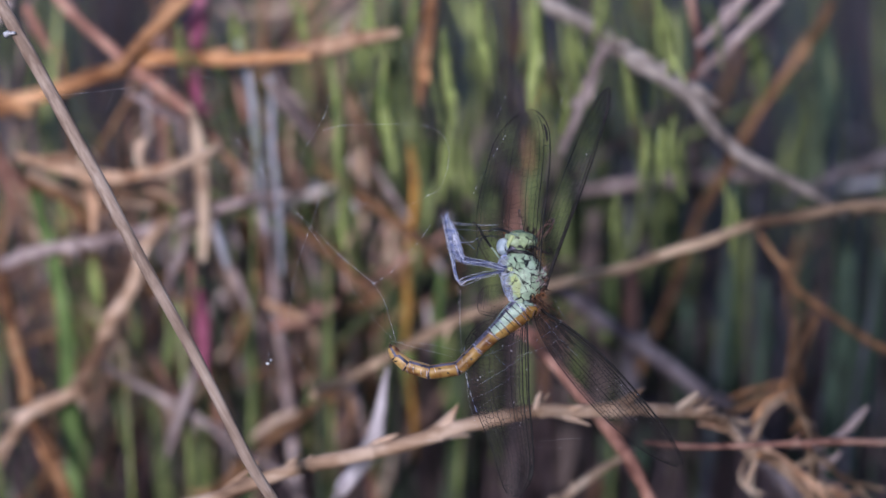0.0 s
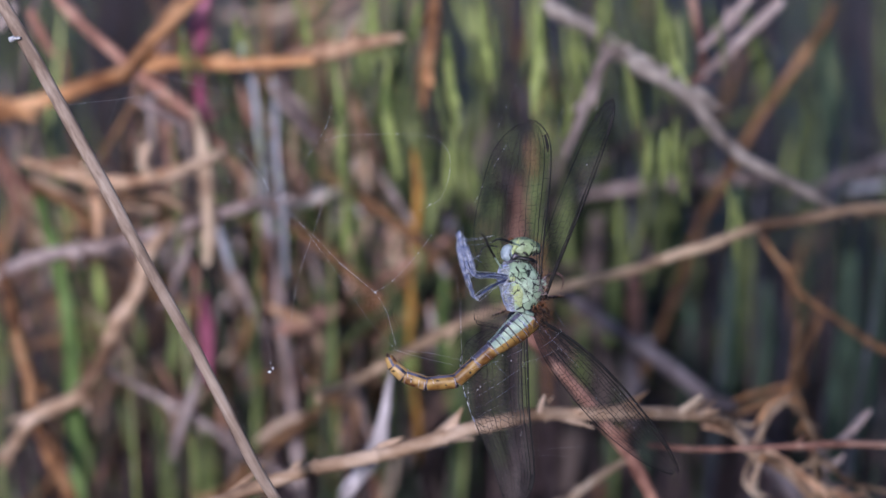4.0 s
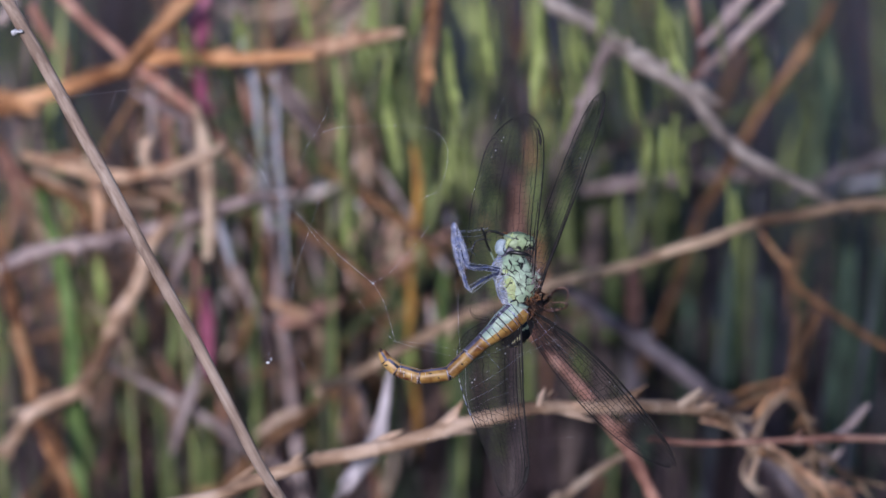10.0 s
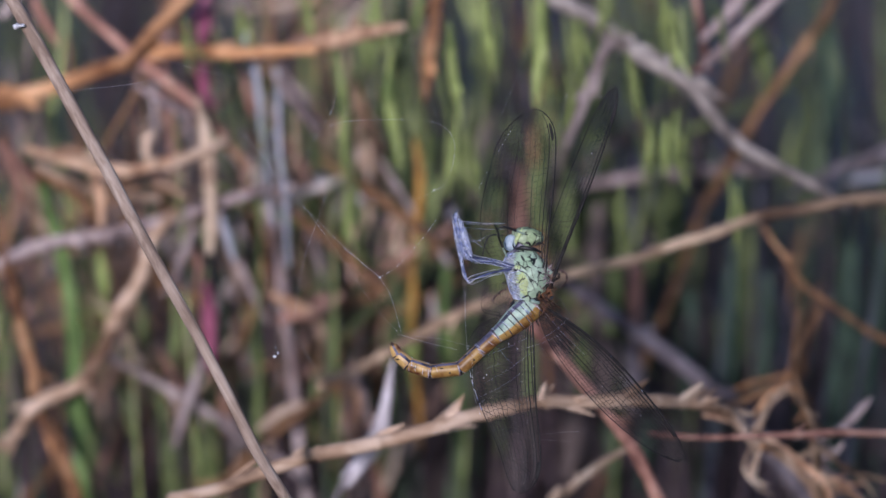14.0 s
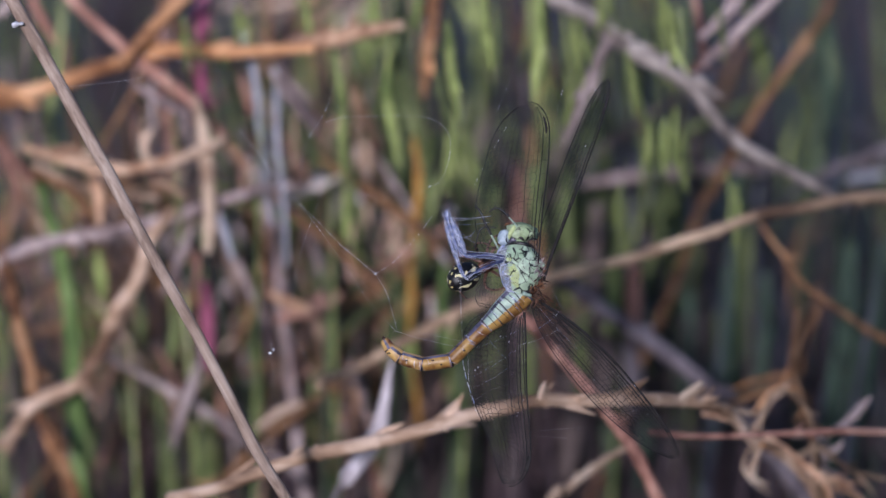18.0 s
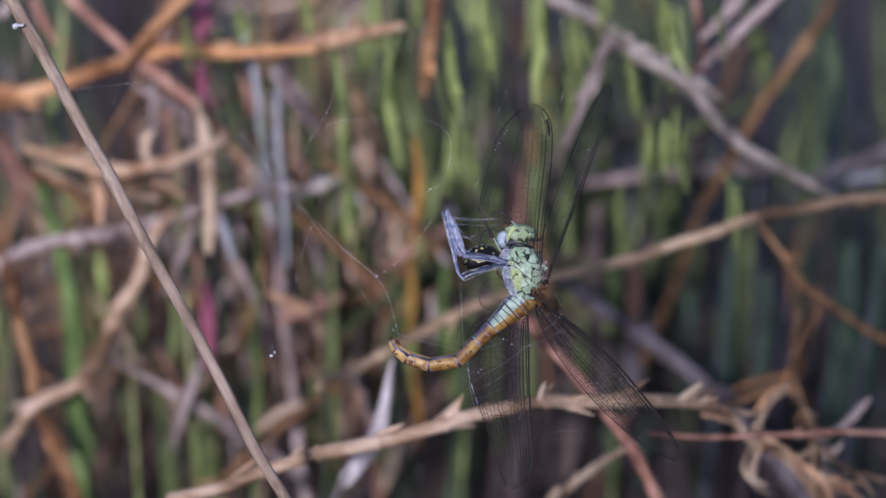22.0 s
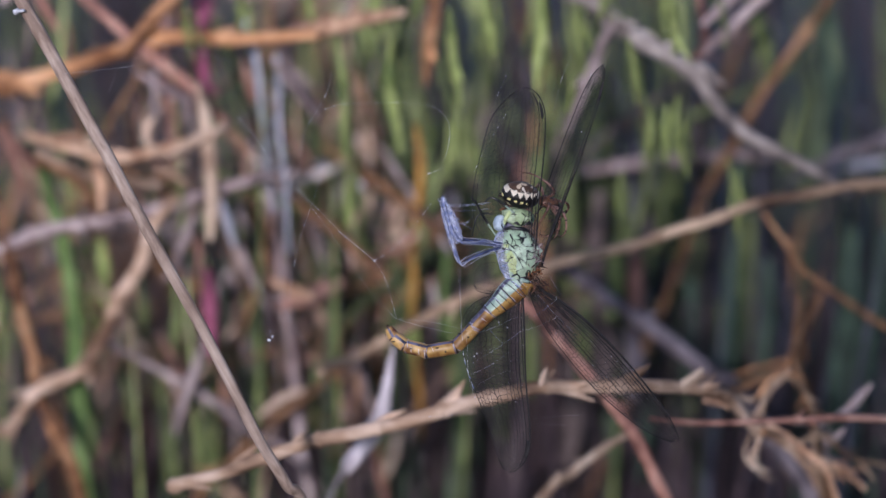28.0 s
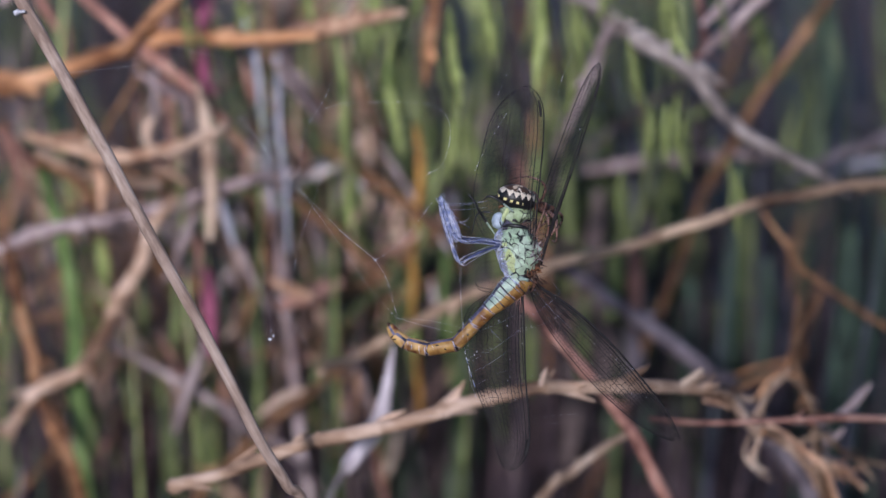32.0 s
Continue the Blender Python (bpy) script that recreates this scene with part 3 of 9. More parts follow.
S("mauve_stalk", [(-0.0878, 0.4212, 0.2047), (-0.0758, 0.4201, 0.2086), (-0.0671, 0.4207, 0.2114), (-0.0515, 0.4214, 0.2145), (-0.0352, 0.4224, 0.2192), (-0.0256, 0.4247, 0.2208)], [0.00143, 0.00153, 0.00153, 0.00143, 0.00095], MAUVE, "greyish mauve dry stalk lying level", scraps=8)
S("twisted_twig", [(-0.0469, 0.4224, 0.2163), (-0.0497, 0.4194, 0.2119), (-0.0510, 0.4181, 0.2063), (-0.0552, 0.4167, 0.1997), (-0.0581, 0.4155, 0.1938), (-0.0630, 0.4143, 0.1882), (-0.0695, 0.4131, 0.1825), (-0.0750, 0.4120, 0.1776), (-0.0842, 0.4107, 0.1715)], [0.00103, 0.00155, 0.00166, 0.00155, 0.00166, 0.00166, 0.00145], TAN, "twisted tan dry twig", "twig", root=True, knots=12, wobble=0.0024, scraps=10)
S("orange_stalk", [(-0.0753, 0.4204, 0.2107), (-0.0740, 0.4193, 0.2051), (-0.0721, 0.4178, 0.1984), (-0.0705, 0.4163, 0.1909), (-0.0692, 0.4147, 0.1838), (-0.0661, 0.4134, 0.1776), (-0.0627, 0.4114, 0.1682)], [0.00117, 0.00166, 0.00166, 0.00156, 0.00147], ORANGE, "orange-tan crooked dry stalk", root=True, wobble=0.0014, scraps=8)
S("thin_stalk", [(-0.0600, 0.4216, 0.1924), (-0.0473, 0.4201, 0.1856), (-0.0395, 0.4191, 0.1809), (-0.0317, 0.4179, 0.1753), (-0.0219, 0.4163, 0.1676)], [0.00072, 0.00103, 0.00103, 0.00093], MAUVE, "thin mauve dry stalk", root=True)
S("grass_leaf", [(-0.0342, 0.4295, 0.2465), (-0.0324, 0.4284, 0.2408), (-0.0313, 0.4265, 0.2322), (-0.0304, 0.4249, 0.2246), (-0.0294, 0.4246, 0.2139)], [0.00037, 0.00075, 0.00085, 0.00075, 0.00047], SILVER, "silvery blue-grey dry blade", flat=0.4)
S("grass_leaf", [(-0.0287, 0.4278, 0.2408), (-0.0278, 0.4253, 0.2295), (-0.0272, 0.4229, 0.2181), (-0.0265, 0.4207, 0.2077)], [0.00038, 0.00066, 0.00066, 0.00048], SILVER, "silvery blue-grey dry blade", flat=0.4)
S("seed_stalk", [(-0.0355, 0.4326, 0.2291), (-0.0339, 0.4326, 0.2253), (-0.0321, 0.4326, 0.2193), (-0.0300, 0.4326, 0.2122), (-0.0290, 0.4326, 0.2061), (-0.0280, 0.4326, 0.1963), (-0.0270, 0.4326, 0.1866), (-0.0259, 0.4326, 0.1761), (-0.0247, 0.4326, 0.1657)], [0.00039, 0.00079, 0.00111, 0.00124, 0.00118, 0.00118, 0.00111, 0.00111, 0.00105], MAUVE, "mauve-tan dry stalk behind the web", root=True)
S("green_grass", [(-0.0699, 0.4240, 0.2238), (-0.0679, 0.4240, 0.2179), (-0.0660, 0.4240, 0.2100), (-0.0648, 0.4240, 0.2020), (-0.0643, 0.4240, 0.1939), (-0.0637, 0.4240, 0.1796), (-0.0633, 0.4240, 0.1650)], [0.00090, 0.00166, 0.00205, 0.00205, 0.00205, 0.00179, 0.00166], VIVID, "vivid green blade of grass among dead stalks", "grass", root=True, flat=0.4, scraps=0, wobble=0.0004)
S("withered_leaf", [(-0.0399, 0.4365, 0.2130), (-0.0375, 0.4353, 0.2076), (-0.0345, 0.4340, 0.2012), (-0.0309, 0.4326, 0.1948)], [0.00052, 0.00114, 0.00114, 0.00062], MAUVE, "greyish dry blade of grass", flat=0.5, scraps=0)
S("withered_leaf", [(-0.0283, 0.4245, 0.2422), (-0.0254, 0.4235, 0.2376), (-0.0206, 0.4222, 0.2315)], [0.00076, 0.00114, 0.00076], MAUVE, "greyish mauve dry blade", flat=0.5)
S("withered_leaf", [(-0.0421, 0.4188, 0.2150), (-0.0446, 0.4176, 0.2093), (-0.0465, 0.4165, 0.2037)], [0.00078, 0.00117, 0.00058], MAUVE, "greyish mauve dry blade", flat=0.5)
S("crimson_stalk", [(-0.0409, 0.4359, 0.2575), (-0.0413, 0.4343, 0.2498), (-0.0417, 0.4324, 0.2413), (-0.0411, 0.4305, 0.2326), (-0.0405, 0.4297, 0.2199)], [0.00182, 0.00203, 0.00193, 0.00136, 0.00068], PINK, "crimson-pink upright plant stalk")
S("crimson_stalk", [(-0.0403, 0.4180, 0.2053), (-0.0400, 0.4180, 0.2009), (-0.0399, 0.4180, 0.1954), (-0.0398, 0.4180, 0.1894)], [0.00088, 0.00177, 0.00177, 0.00063], PINK, "purplish red upright plant stalk", wobble=0.0004, scraps=0)
S("pale_leaf", [(-0.0079, 0.3885, 0.1996), (-0.0084, 0.3885, 0.1965), (-0.0090, 0.3885, 0.1927), (-0.0099, 0.3885, 0.1890), (-0.0109, 0.3885, 0.1860), (-0.0131, 0.3885, 0.1824), (-0.0157, 0.3885, 0.1788), (-0.0177, 0.3885, 0.1755)], [0.00018, 0.00088, 0.00164, 0.00217, 0.00176, 0.00111, 0.00088, 0.00082], HUSK, "pale grey dry leaf standing behind the tail", "leaf", flat=0.25, root=True, scraps=0, wobble=0.0003)
S("brown_stalk", [(-0.0187, 0.4415, 0.1946), (-0.0121, 0.4403, 0.1990), (-0.0069, 0.4411, 0.2021), (-0.0013, 0.4418, 0.2055), (0.0028, 0.4444, 0.2082)], [0.00075, 0.00100, 0.00109, 0.00100, 0.00067], BROWN, "brown dry stalk slanting behind the web")
S("reed_leaf", [(-0.0011, 0.4293, 0.2553), (-0.0017, 0.4278, 0.2487), (-0.0023, 0.4265, 0.2421), (-0.0027, 0.4251, 0.2354)], [0.00137, 0.00172, 0.00172, 0.00052], ORANGE, "orange dry blade among reeds", flat=0.4)
S("brown_stalk", [(-0.0297, 0.4268, 0.2203), (-0.0238, 0.4256, 0.2144), (-0.0170, 0.4245, 0.2088), (-0.0101, 0.4230, 0.2022)], [0.00094, 0.00113, 0.00113, 0.00076], BROWN, "brown dry stalk behind the web")
S("brown_stalk", [(-0.0210, 0.4306, 0.2241), (-0.0142, 0.4296, 0.2199), (-0.0083, 0.4287, 0.2157), (-0.0004, 0.4274, 0.2092)], [0.00093, 0.00140, 0.00140, 0.00093], BROWN, "brownish mauve dry stalk behind the web")
S("salmon_leaf", [(-0.0291, 0.4270, 0.1962), (-0.0250, 0.4275, 0.1978), (-0.0211, 0.4276, 0.1986), (-0.0172, 0.4281, 0.2011)], [0.00093, 0.00225, 0.00206, 0.00075], SALMON, "pinkish tan dry leaf", "leaf", flat=0.5)
S("brown_stalk", [(-0.0142, 0.4251, 0.1896), (-0.0221, 0.4236, 0.1828), (-0.0309, 0.4222, 0.1761), (-0.0379, 0.4207, 0.1694), (-0.0428, 0.4195, 0.1635)], [0.00105, 0.00124, 0.00124], BROWN, "brown dry stalk among reeds", root=True)

# Leaves and dry pieces between the stalks.
S("reed_leaf", [(-0.0613, 0.4355, 0.2074), (-0.0605, 0.4355, 0.2014), (-0.0601, 0.4355, 0.1946)], [0.00060, 0.00166, 0.00076], LIME, "yellowish green leaf low among dead grass", "leaf", group="reed leaves", flat=0.5, scraps=0, wobble=0.0005)
S("reed_leaf", [(-0.0545, 0.4378, 0.2008), (-0.0539, 0.4378, 0.1926), (-0.0536, 0.4378, 0.1841)], [0.00061, 0.00152, 0.00061], GREEN, "dull green leaf low among dead grass", "leaf", group="reed leaves", flat=0.5, scraps=0, wobble=0.0005)
S("reed_leaf", [(-0.0511, 0.4355, 0.1816), (-0.0504, 0.4355, 0.1742), (-0.0498, 0.4355, 0.1658), (-0.0495, 0.4355, 0.1604)], [0.00060, 0.00158, 0.00166, 0.00106], GREEN, "yellowish green leaf low among dead grass", "leaf", group="reed leaves", flat=0.5, scraps=0, wobble=0.0005)
S("reed_leaf", [(-0.0471, 0.4378, 0.1962), (-0.0476, 0.4378, 0.1904), (-0.0487, 0.4378, 0.1841)], [0.00061, 0.00152, 0.00061], GREEN, "yellowish green leaf low among dead grass", "leaf", group="reed leaves", flat=0.5, scraps=0, wobble=0.0005)
S("reed_leaf", [(-0.0645, 0.4378, 0.1810), (-0.0638, 0.4378, 0.1736), (-0.0636, 0.4378, 0.1661)], [0.00061, 0.00152, 0.00076], GREEN, "dull green leaf low among dead grass", "leaf", group="reed leaves", flat=0.5, scraps=0, wobble=0.0005)
S("reed_leaf", [(-0.0575, 0.4355, 0.1900), (-0.0570, 0.4355, 0.1816), (-0.0562, 0.4355, 0.1733)], [0.00060, 0.00136, 0.00076], GREEN, "yellowish green leaf low among dead grass", "leaf", group="reed leaves", flat=0.5, scraps=0, wobble=0.0005)
S("reed_leaf", [(-0.0782, 0.4378, 0.1946), (-0.0781, 0.4378, 0.1863), (-0.0782, 0.4378, 0.1778)], [0.00076, 0.00137, 0.00076], GREEN, "dull green leaf low among dead grass", "leaf", group="reed leaves", flat=0.5, scraps=0, wobble=0.0005)
S("reed_leaf", [(-0.0209, 0.4363, 0.2032), (-0.0206, 0.4363, 0.1951), (-0.0203, 0.4363, 0.1866)], [0.00060, 0.00152, 0.00069], GREEN, "yellowish green leaf low among dead grass", "leaf", group="reed leaves", flat=0.5, scraps=0, wobble=0.0005)
S("reed_leaf", [(-0.0228, 0.4378, 0.1841), (-0.0233, 0.4378, 0.1768), (-0.0238, 0.4378, 0.1694)], [0.00061, 0.00137, 0.00076], GREEN, "dull green leaf low among dead grass", "leaf", group="reed leaves", flat=0.5, scraps=0, wobble=0.0005)
S("reed_leaf", [(-0.0341, 0.4386, 0.2038), (-0.0337, 0.4386, 0.1944), (-0.0334, 0.4386, 0.1850), (-0.0329, 0.4386, 0.1755)], [0.00045, 0.00121, 0.00121, 0.00061], GREEN, "yellowish green leaf low among dead grass", "leaf", group="reed leaves", flat=0.5, scraps=0, wobble=0.0005)
S("reed_leaf", [(-0.0438, 0.4378, 0.1736), (-0.0433, 0.4378, 0.1672), (-0.0430, 0.4378, 0.1597)], [0.00061, 0.00137, 0.00106], GREEN, "dull green leaf low among dead grass", "leaf", group="reed leaves", flat=0.5, scraps=0, wobble=0.0005)
S("dead_leaf", [(-0.0411, 0.4184, 0.2375), (-0.0402, 0.4184, 0.2316), (-0.0397, 0.4184, 0.2249), (-0.0393, 0.4184, 0.2180), (-0.0396, 0.4184, 0.2103)], [0.00051, 0.00151, 0.00165, 0.00151, 0.00088], STRAW, "pale straw-coloured upright stalk", "leaf", group="loose dead leaves", flat=0.6, scraps=0, wobble=0.0006)
S("dead_leaf", [(-0.0293, 0.4198, 0.2417), (-0.0261, 0.4198, 0.2376), (-0.0233, 0.4198, 0.2339), (-0.0212, 0.4198, 0.2303)], [0.00051, 0.00114, 0.00114, 0.00051], MAUVE, "pale mauve dry blade", "leaf", group="loose dead leaves", flat=0.6, scraps=0, wobble=0.0006)
S("dead_leaf", [(-0.0516, 0.4191, 0.2391), (-0.0491, 0.4191, 0.2375), (-0.0461, 0.4191, 0.2358), (-0.0424, 0.4191, 0.2341)], [0.00051, 0.00126, 0.00126, 0.00051], MAUVE, "pale mauve dry blade", "leaf", group="loose dead leaves", flat=0.6, scraps=0, wobble=0.0006)
S("dead_leaf", [(-0.0504, 0.4176, 0.2274), (-0.0500, 0.4176, 0.2298), (-0.0486, 0.4176, 0.2315)], [0.00101, 0.00094, 0.00038], TAN, "upturned tip of dry grass", "leaf", group="loose dead leaves", flat=0.6, scraps=0, wobble=0.0006)
S("dead_leaf", [(-0.0596, 0.4184, 0.2249), (-0.0580, 0.4184, 0.2205), (-0.0579, 0.4184, 0.2150)], [0.00051, 0.00151, 0.00063], PEACH, "pinkish pale dry leaf", "leaf", group="loose dead leaves", flat=0.6, scraps=0, wobble=0.0006)
S("dead_leaf", [(-0.0495, 0.4176, 0.2231), (-0.0463, 0.4176, 0.2221), (-0.0434, 0.4176, 0.2200)], [0.00051, 0.00114, 0.00051], TAN, "short crooked dry leaf", "leaf", group="loose dead leaves", flat=0.6, scraps=0, wobble=0.0006)
S("dead_leaf", [(-0.0730, 0.4191, 0.2277), (-0.0713, 0.4191, 0.2246), (-0.0692, 0.4191, 0.2218)], [0.00064, 0.00114, 0.00064], SALMON, "pinkish narrow dry leaf", "leaf", group="loose dead leaves", flat=0.6, scraps=0, wobble=0.0006)
S("dead_leaf", [(-0.0689, 0.4176, 0.2286), (-0.0659, 0.4176, 0.2278), (-0.0622, 0.4176, 0.2282), (-0.0604, 0.4176, 0.2260)], [0.00051, 0.00114, 0.00114, 0.00051], PEACH, "pale peach dry grass in a tangle", "leaf", group="loose dead leaves", flat=0.6, scraps=0, wobble=0.0006)
S("dead_leaf", [(-0.0471, 0.4169, 0.2251), (-0.0432, 0.4169, 0.2270), (-0.0391, 0.4169, 0.2288), (-0.0360, 0.4169, 0.2303)], [0.00063, 0.00113, 0.00113, 0.00063], TAN, "tan dry grass in a tangle", "leaf", group="loose dead leaves", flat=0.6, scraps=0, wobble=0.0006)
S("dead_leaf", [(-0.0750, 0.4198, 0.2294), (-0.0738, 0.4198, 0.2261), (-0.0724, 0.4198, 0.2216), (-0.0715, 0.4198, 0.2185)], [0.00101, 0.00152, 0.00140, 0.00051], ROSE, "dull pinkish dry leaf", "leaf", group="loose dead leaves", flat=0.6, scraps=0, wobble=0.0006)
S("dead_leaf", [(-0.0414, 0.4155, 0.1920), (-0.0429, 0.4155, 0.1871), (-0.0448, 0.4155, 0.1820), (-0.0463, 0.4155, 0.1768)], [0.00088, 0.00125, 0.00125, 0.00063], MAUVE, "pale mauve dry blade", "leaf", group="loose dead leaves", flat=0.6, scraps=0, wobble=0.0006)
S("dead_leaf", [(-0.0375, 0.4176, 0.2173), (-0.0366, 0.4176, 0.2133), (-0.0357, 0.4176, 0.2093)], [0.00051, 0.00114, 0.00051], SILVER, "silvery blue-grey dry blade", "leaf", group="loose dead leaves", flat=0.6, scraps=0, wobble=0.0006)
S("dead_leaf", [(-0.0295, 0.4198, 0.2029), (-0.0256, 0.4198, 0.2009), (-0.0221, 0.4198, 0.2001)], [0.00063, 0.00189, 0.00076], PEACH, "pinkish tan dry leaf", "leaf", group="loose dead leaves", flat=0.6, scraps=0, wobble=0.0006)
S("dead_leaf", [(-0.0429, 0.4212, 0.2125), (-0.0419, 0.4212, 0.2076), (-0.0424, 0.4212, 0.2026)], [0.00051, 0.00101, 0.00051], SALMON, "pinkish narrow dry leaf", "leaf", group="loose dead leaves", flat=0.6, scraps=0, wobble=0.0006)
S("dead_leaf", [(-0.0467, 0.4198, 0.2108), (-0.0450, 0.4198, 0.2074), (-0.0440, 0.4198, 0.2029)], [0.00051, 0.00101, 0.00051], MAUVE, "greyish narrow dry leaf", "leaf", group="loose dead leaves", flat=0.6, scraps=0, wobble=0.0006)
S("dead_leaf", [(-0.0746, 0.4244, 0.2070), (-0.0735, 0.4244, 0.2019), (-0.0731, 0.4244, 0.1978)], [0.00090, 0.00141, 0.00077], PEACH, "peach-coloured crooked dry leaf", "leaf", group="loose dead leaves", flat=0.6, scraps=0, wobble=0.0006)
S("dead_leaf", [(-0.0713, 0.4244, 0.1898), (-0.0709, 0.4244, 0.1847), (-0.0703, 0.4244, 0.1795)], [0.00077, 0.00128, 0.00077], ORANGE, "orange crooked dry leaf", "leaf", group="loose dead leaves", flat=0.6, scraps=0, wobble=0.0006)
S("dead_leaf", [(-0.0688, 0.4264, 0.1789), (-0.0680, 0.4264, 0.1737), (-0.0668, 0.4264, 0.1686)], [0.00078, 0.00128, 0.00090], PEACH, "peach-coloured crooked dry leaf", "leaf", group="loose dead leaves", flat=0.6, scraps=0, wobble=0.0006)
S("dead_leaf", [(-0.0321, 0.4176, 0.1794), (-0.0276, 0.4176, 0.1825), (-0.0237, 0.4176, 0.1842)], [0.00051, 0.00114, 0.00051], TAN, "tan narrow dry leaf", "leaf", group="loose dead leaves", flat=0.6, scraps=0, wobble=0.0006)
S("dead_leaf", [(-0.0197, 0.4347, 0.1734), (-0.0174, 0.4347, 0.1766), (-0.0146, 0.4347, 0.1791)], [0.00053, 0.00105, 0.00053], ROSE, "reddish narrow dry leaf", "leaf", group="loose dead leaves", flat=0.6, scraps=0, wobble=0.0006)
S("dead_leaf", [(-0.0263, 0.3580, 0.1933), (-0.0289, 0.3580, 0.1907), (-0.0319, 0.3580, 0.1883)], [0.00049, 0.00065, 0.00054], TAN, "tan side shoot beside the twig", "leaf", group="loose dead leaves", flat=0.6, scraps=0, wobble=0.0006)
S("dead_leaf", [(-0.0159, 0.4176, 0.1915), (-0.0140, 0.4176, 0.1865), (-0.0130, 0.4176, 0.1814)], [0.00038, 0.00101, 0.00051], MAUVE, "greyish narrow dry leaf", "leaf", group="loose dead leaves", flat=0.6, scraps=0, wobble=0.0006)
S("dead_leaf", [(-0.0693, 0.4249, 0.2529), (-0.0675, 0.4249, 0.2490), (-0.0657, 0.4249, 0.2451)], [0.00090, 0.00128, 0.00064], ROSE, "reddish narrow dry leaf", "leaf", group="loose dead leaves", flat=0.6, scraps=0, wobble=0.0006)
S("dead_leaf", [(-0.0745, 0.4212, 0.2504), (-0.0731, 0.4212, 0.2523), (-0.0715, 0.4212, 0.2545)], [0.00089, 0.00115, 0.00101], MAUVE, "greyish narrow dry leaf", "leaf", group="loose dead leaves", flat=0.6, scraps=0, wobble=0.0006)

# Short bright leaves stand for sunlit patches on the reeds, beside darker twins.
S("reed_leaf", [(0.0008, 0.4059, 0.2513), (0.0012, 0.4059, 0.2462), (0.0023, 0.4059, 0.2402), (0.0031, 0.4059, 0.2350)], [0.00043, 0.00123, 0.00123, 0.00037], LIME, "bright yellowish green reed leaf, sunlit patch in its colour", "leaf", group="reed leaves", flat=0.5, scraps=1, wobble=0.0005)
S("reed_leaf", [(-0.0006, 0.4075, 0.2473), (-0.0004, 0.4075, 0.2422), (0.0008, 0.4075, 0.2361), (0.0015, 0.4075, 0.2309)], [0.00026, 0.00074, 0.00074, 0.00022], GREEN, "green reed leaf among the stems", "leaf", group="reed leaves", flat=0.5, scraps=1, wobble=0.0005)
S("reed_leaf", [(0.0070, 0.4070, 0.2558), (0.0070, 0.4070, 0.2512), (0.0074, 0.4070, 0.2470), (0.0080, 0.4070, 0.2428)], [0.00039, 0.00111, 0.00111, 0.00033], LIME, "bright yellowish green reed leaf, sunlit patch in its colour", "leaf", group="reed leaves", flat=0.5, scraps=1, wobble=0.0005)
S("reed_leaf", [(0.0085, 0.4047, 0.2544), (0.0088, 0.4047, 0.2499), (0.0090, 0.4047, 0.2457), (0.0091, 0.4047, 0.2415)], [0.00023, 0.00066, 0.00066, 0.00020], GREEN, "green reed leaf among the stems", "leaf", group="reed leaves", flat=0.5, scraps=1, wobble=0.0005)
S("reed_leaf", [(0.0155, 0.4075, 0.2557), (0.0160, 0.4075, 0.2492), (0.0156, 0.4075, 0.2428), (0.0151, 0.4075, 0.2371)], [0.00043, 0.00123, 0.00123, 0.00037], LIME, "bright yellowish green reed leaf, sunlit patch in its colour", "leaf", group="reed leaves", flat=0.5, scraps=1, wobble=0.0005)
S("reed_leaf", [(0.0169, 0.4110, 0.2546), (0.0174, 0.4110, 0.2481), (0.0170, 0.4110, 0.2415), (0.0167, 0.4110, 0.2359)], [0.00026, 0.00075, 0.00075, 0.00023], LIME, "bright yellowish green reed leaf, sunlit patch in its colour", "leaf", group="reed leaves", flat=0.5, scraps=1, wobble=0.0005)
S("reed_leaf", [(0.0218, 0.4089, 0.2518), (0.0222, 0.4089, 0.2477), (0.0228, 0.4089, 0.2434)], [0.00035, 0.00099, 0.00029], LIME, "bright yellowish green reed leaf, sunlit patch in its colour", "leaf", group="reed leaves", flat=0.5, scraps=1, wobble=0.0005)
S("reed_leaf", [(0.0228, 0.4071, 0.2517), (0.0233, 0.4071, 0.2476), (0.0244, 0.4071, 0.2434)], [0.00020, 0.00059, 0.00018], LIME, "bright yellowish green reed leaf, sunlit patch in its colour", "leaf", group="reed leaves", flat=0.5, scraps=1, wobble=0.0005)
S("reed_leaf", [(0.0298, 0.4062, 0.2466), (0.0309, 0.4062, 0.2411), (0.0316, 0.4062, 0.2350)], [0.00036, 0.00104, 0.00032], LIME, "bright yellowish green reed leaf, sunlit patch in its colour", "leaf", group="reed leaves", flat=0.5, scraps=1, wobble=0.0005)
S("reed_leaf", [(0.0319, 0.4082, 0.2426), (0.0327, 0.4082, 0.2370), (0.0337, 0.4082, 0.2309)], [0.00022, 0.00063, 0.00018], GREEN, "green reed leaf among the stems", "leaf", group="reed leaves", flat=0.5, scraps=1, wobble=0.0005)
S("reed_leaf", [(0.0358, 0.4062, 0.2558), (0.0370, 0.4062, 0.2513), (0.0376, 0.4062, 0.2471), (0.0373, 0.4062, 0.2434)], [0.00043, 0.00122, 0.00122, 0.00037], LIME, "bright yellowish green reed leaf, sunlit patch in its colour", "leaf", group="reed leaves", flat=0.5, scraps=1, wobble=0.0005)
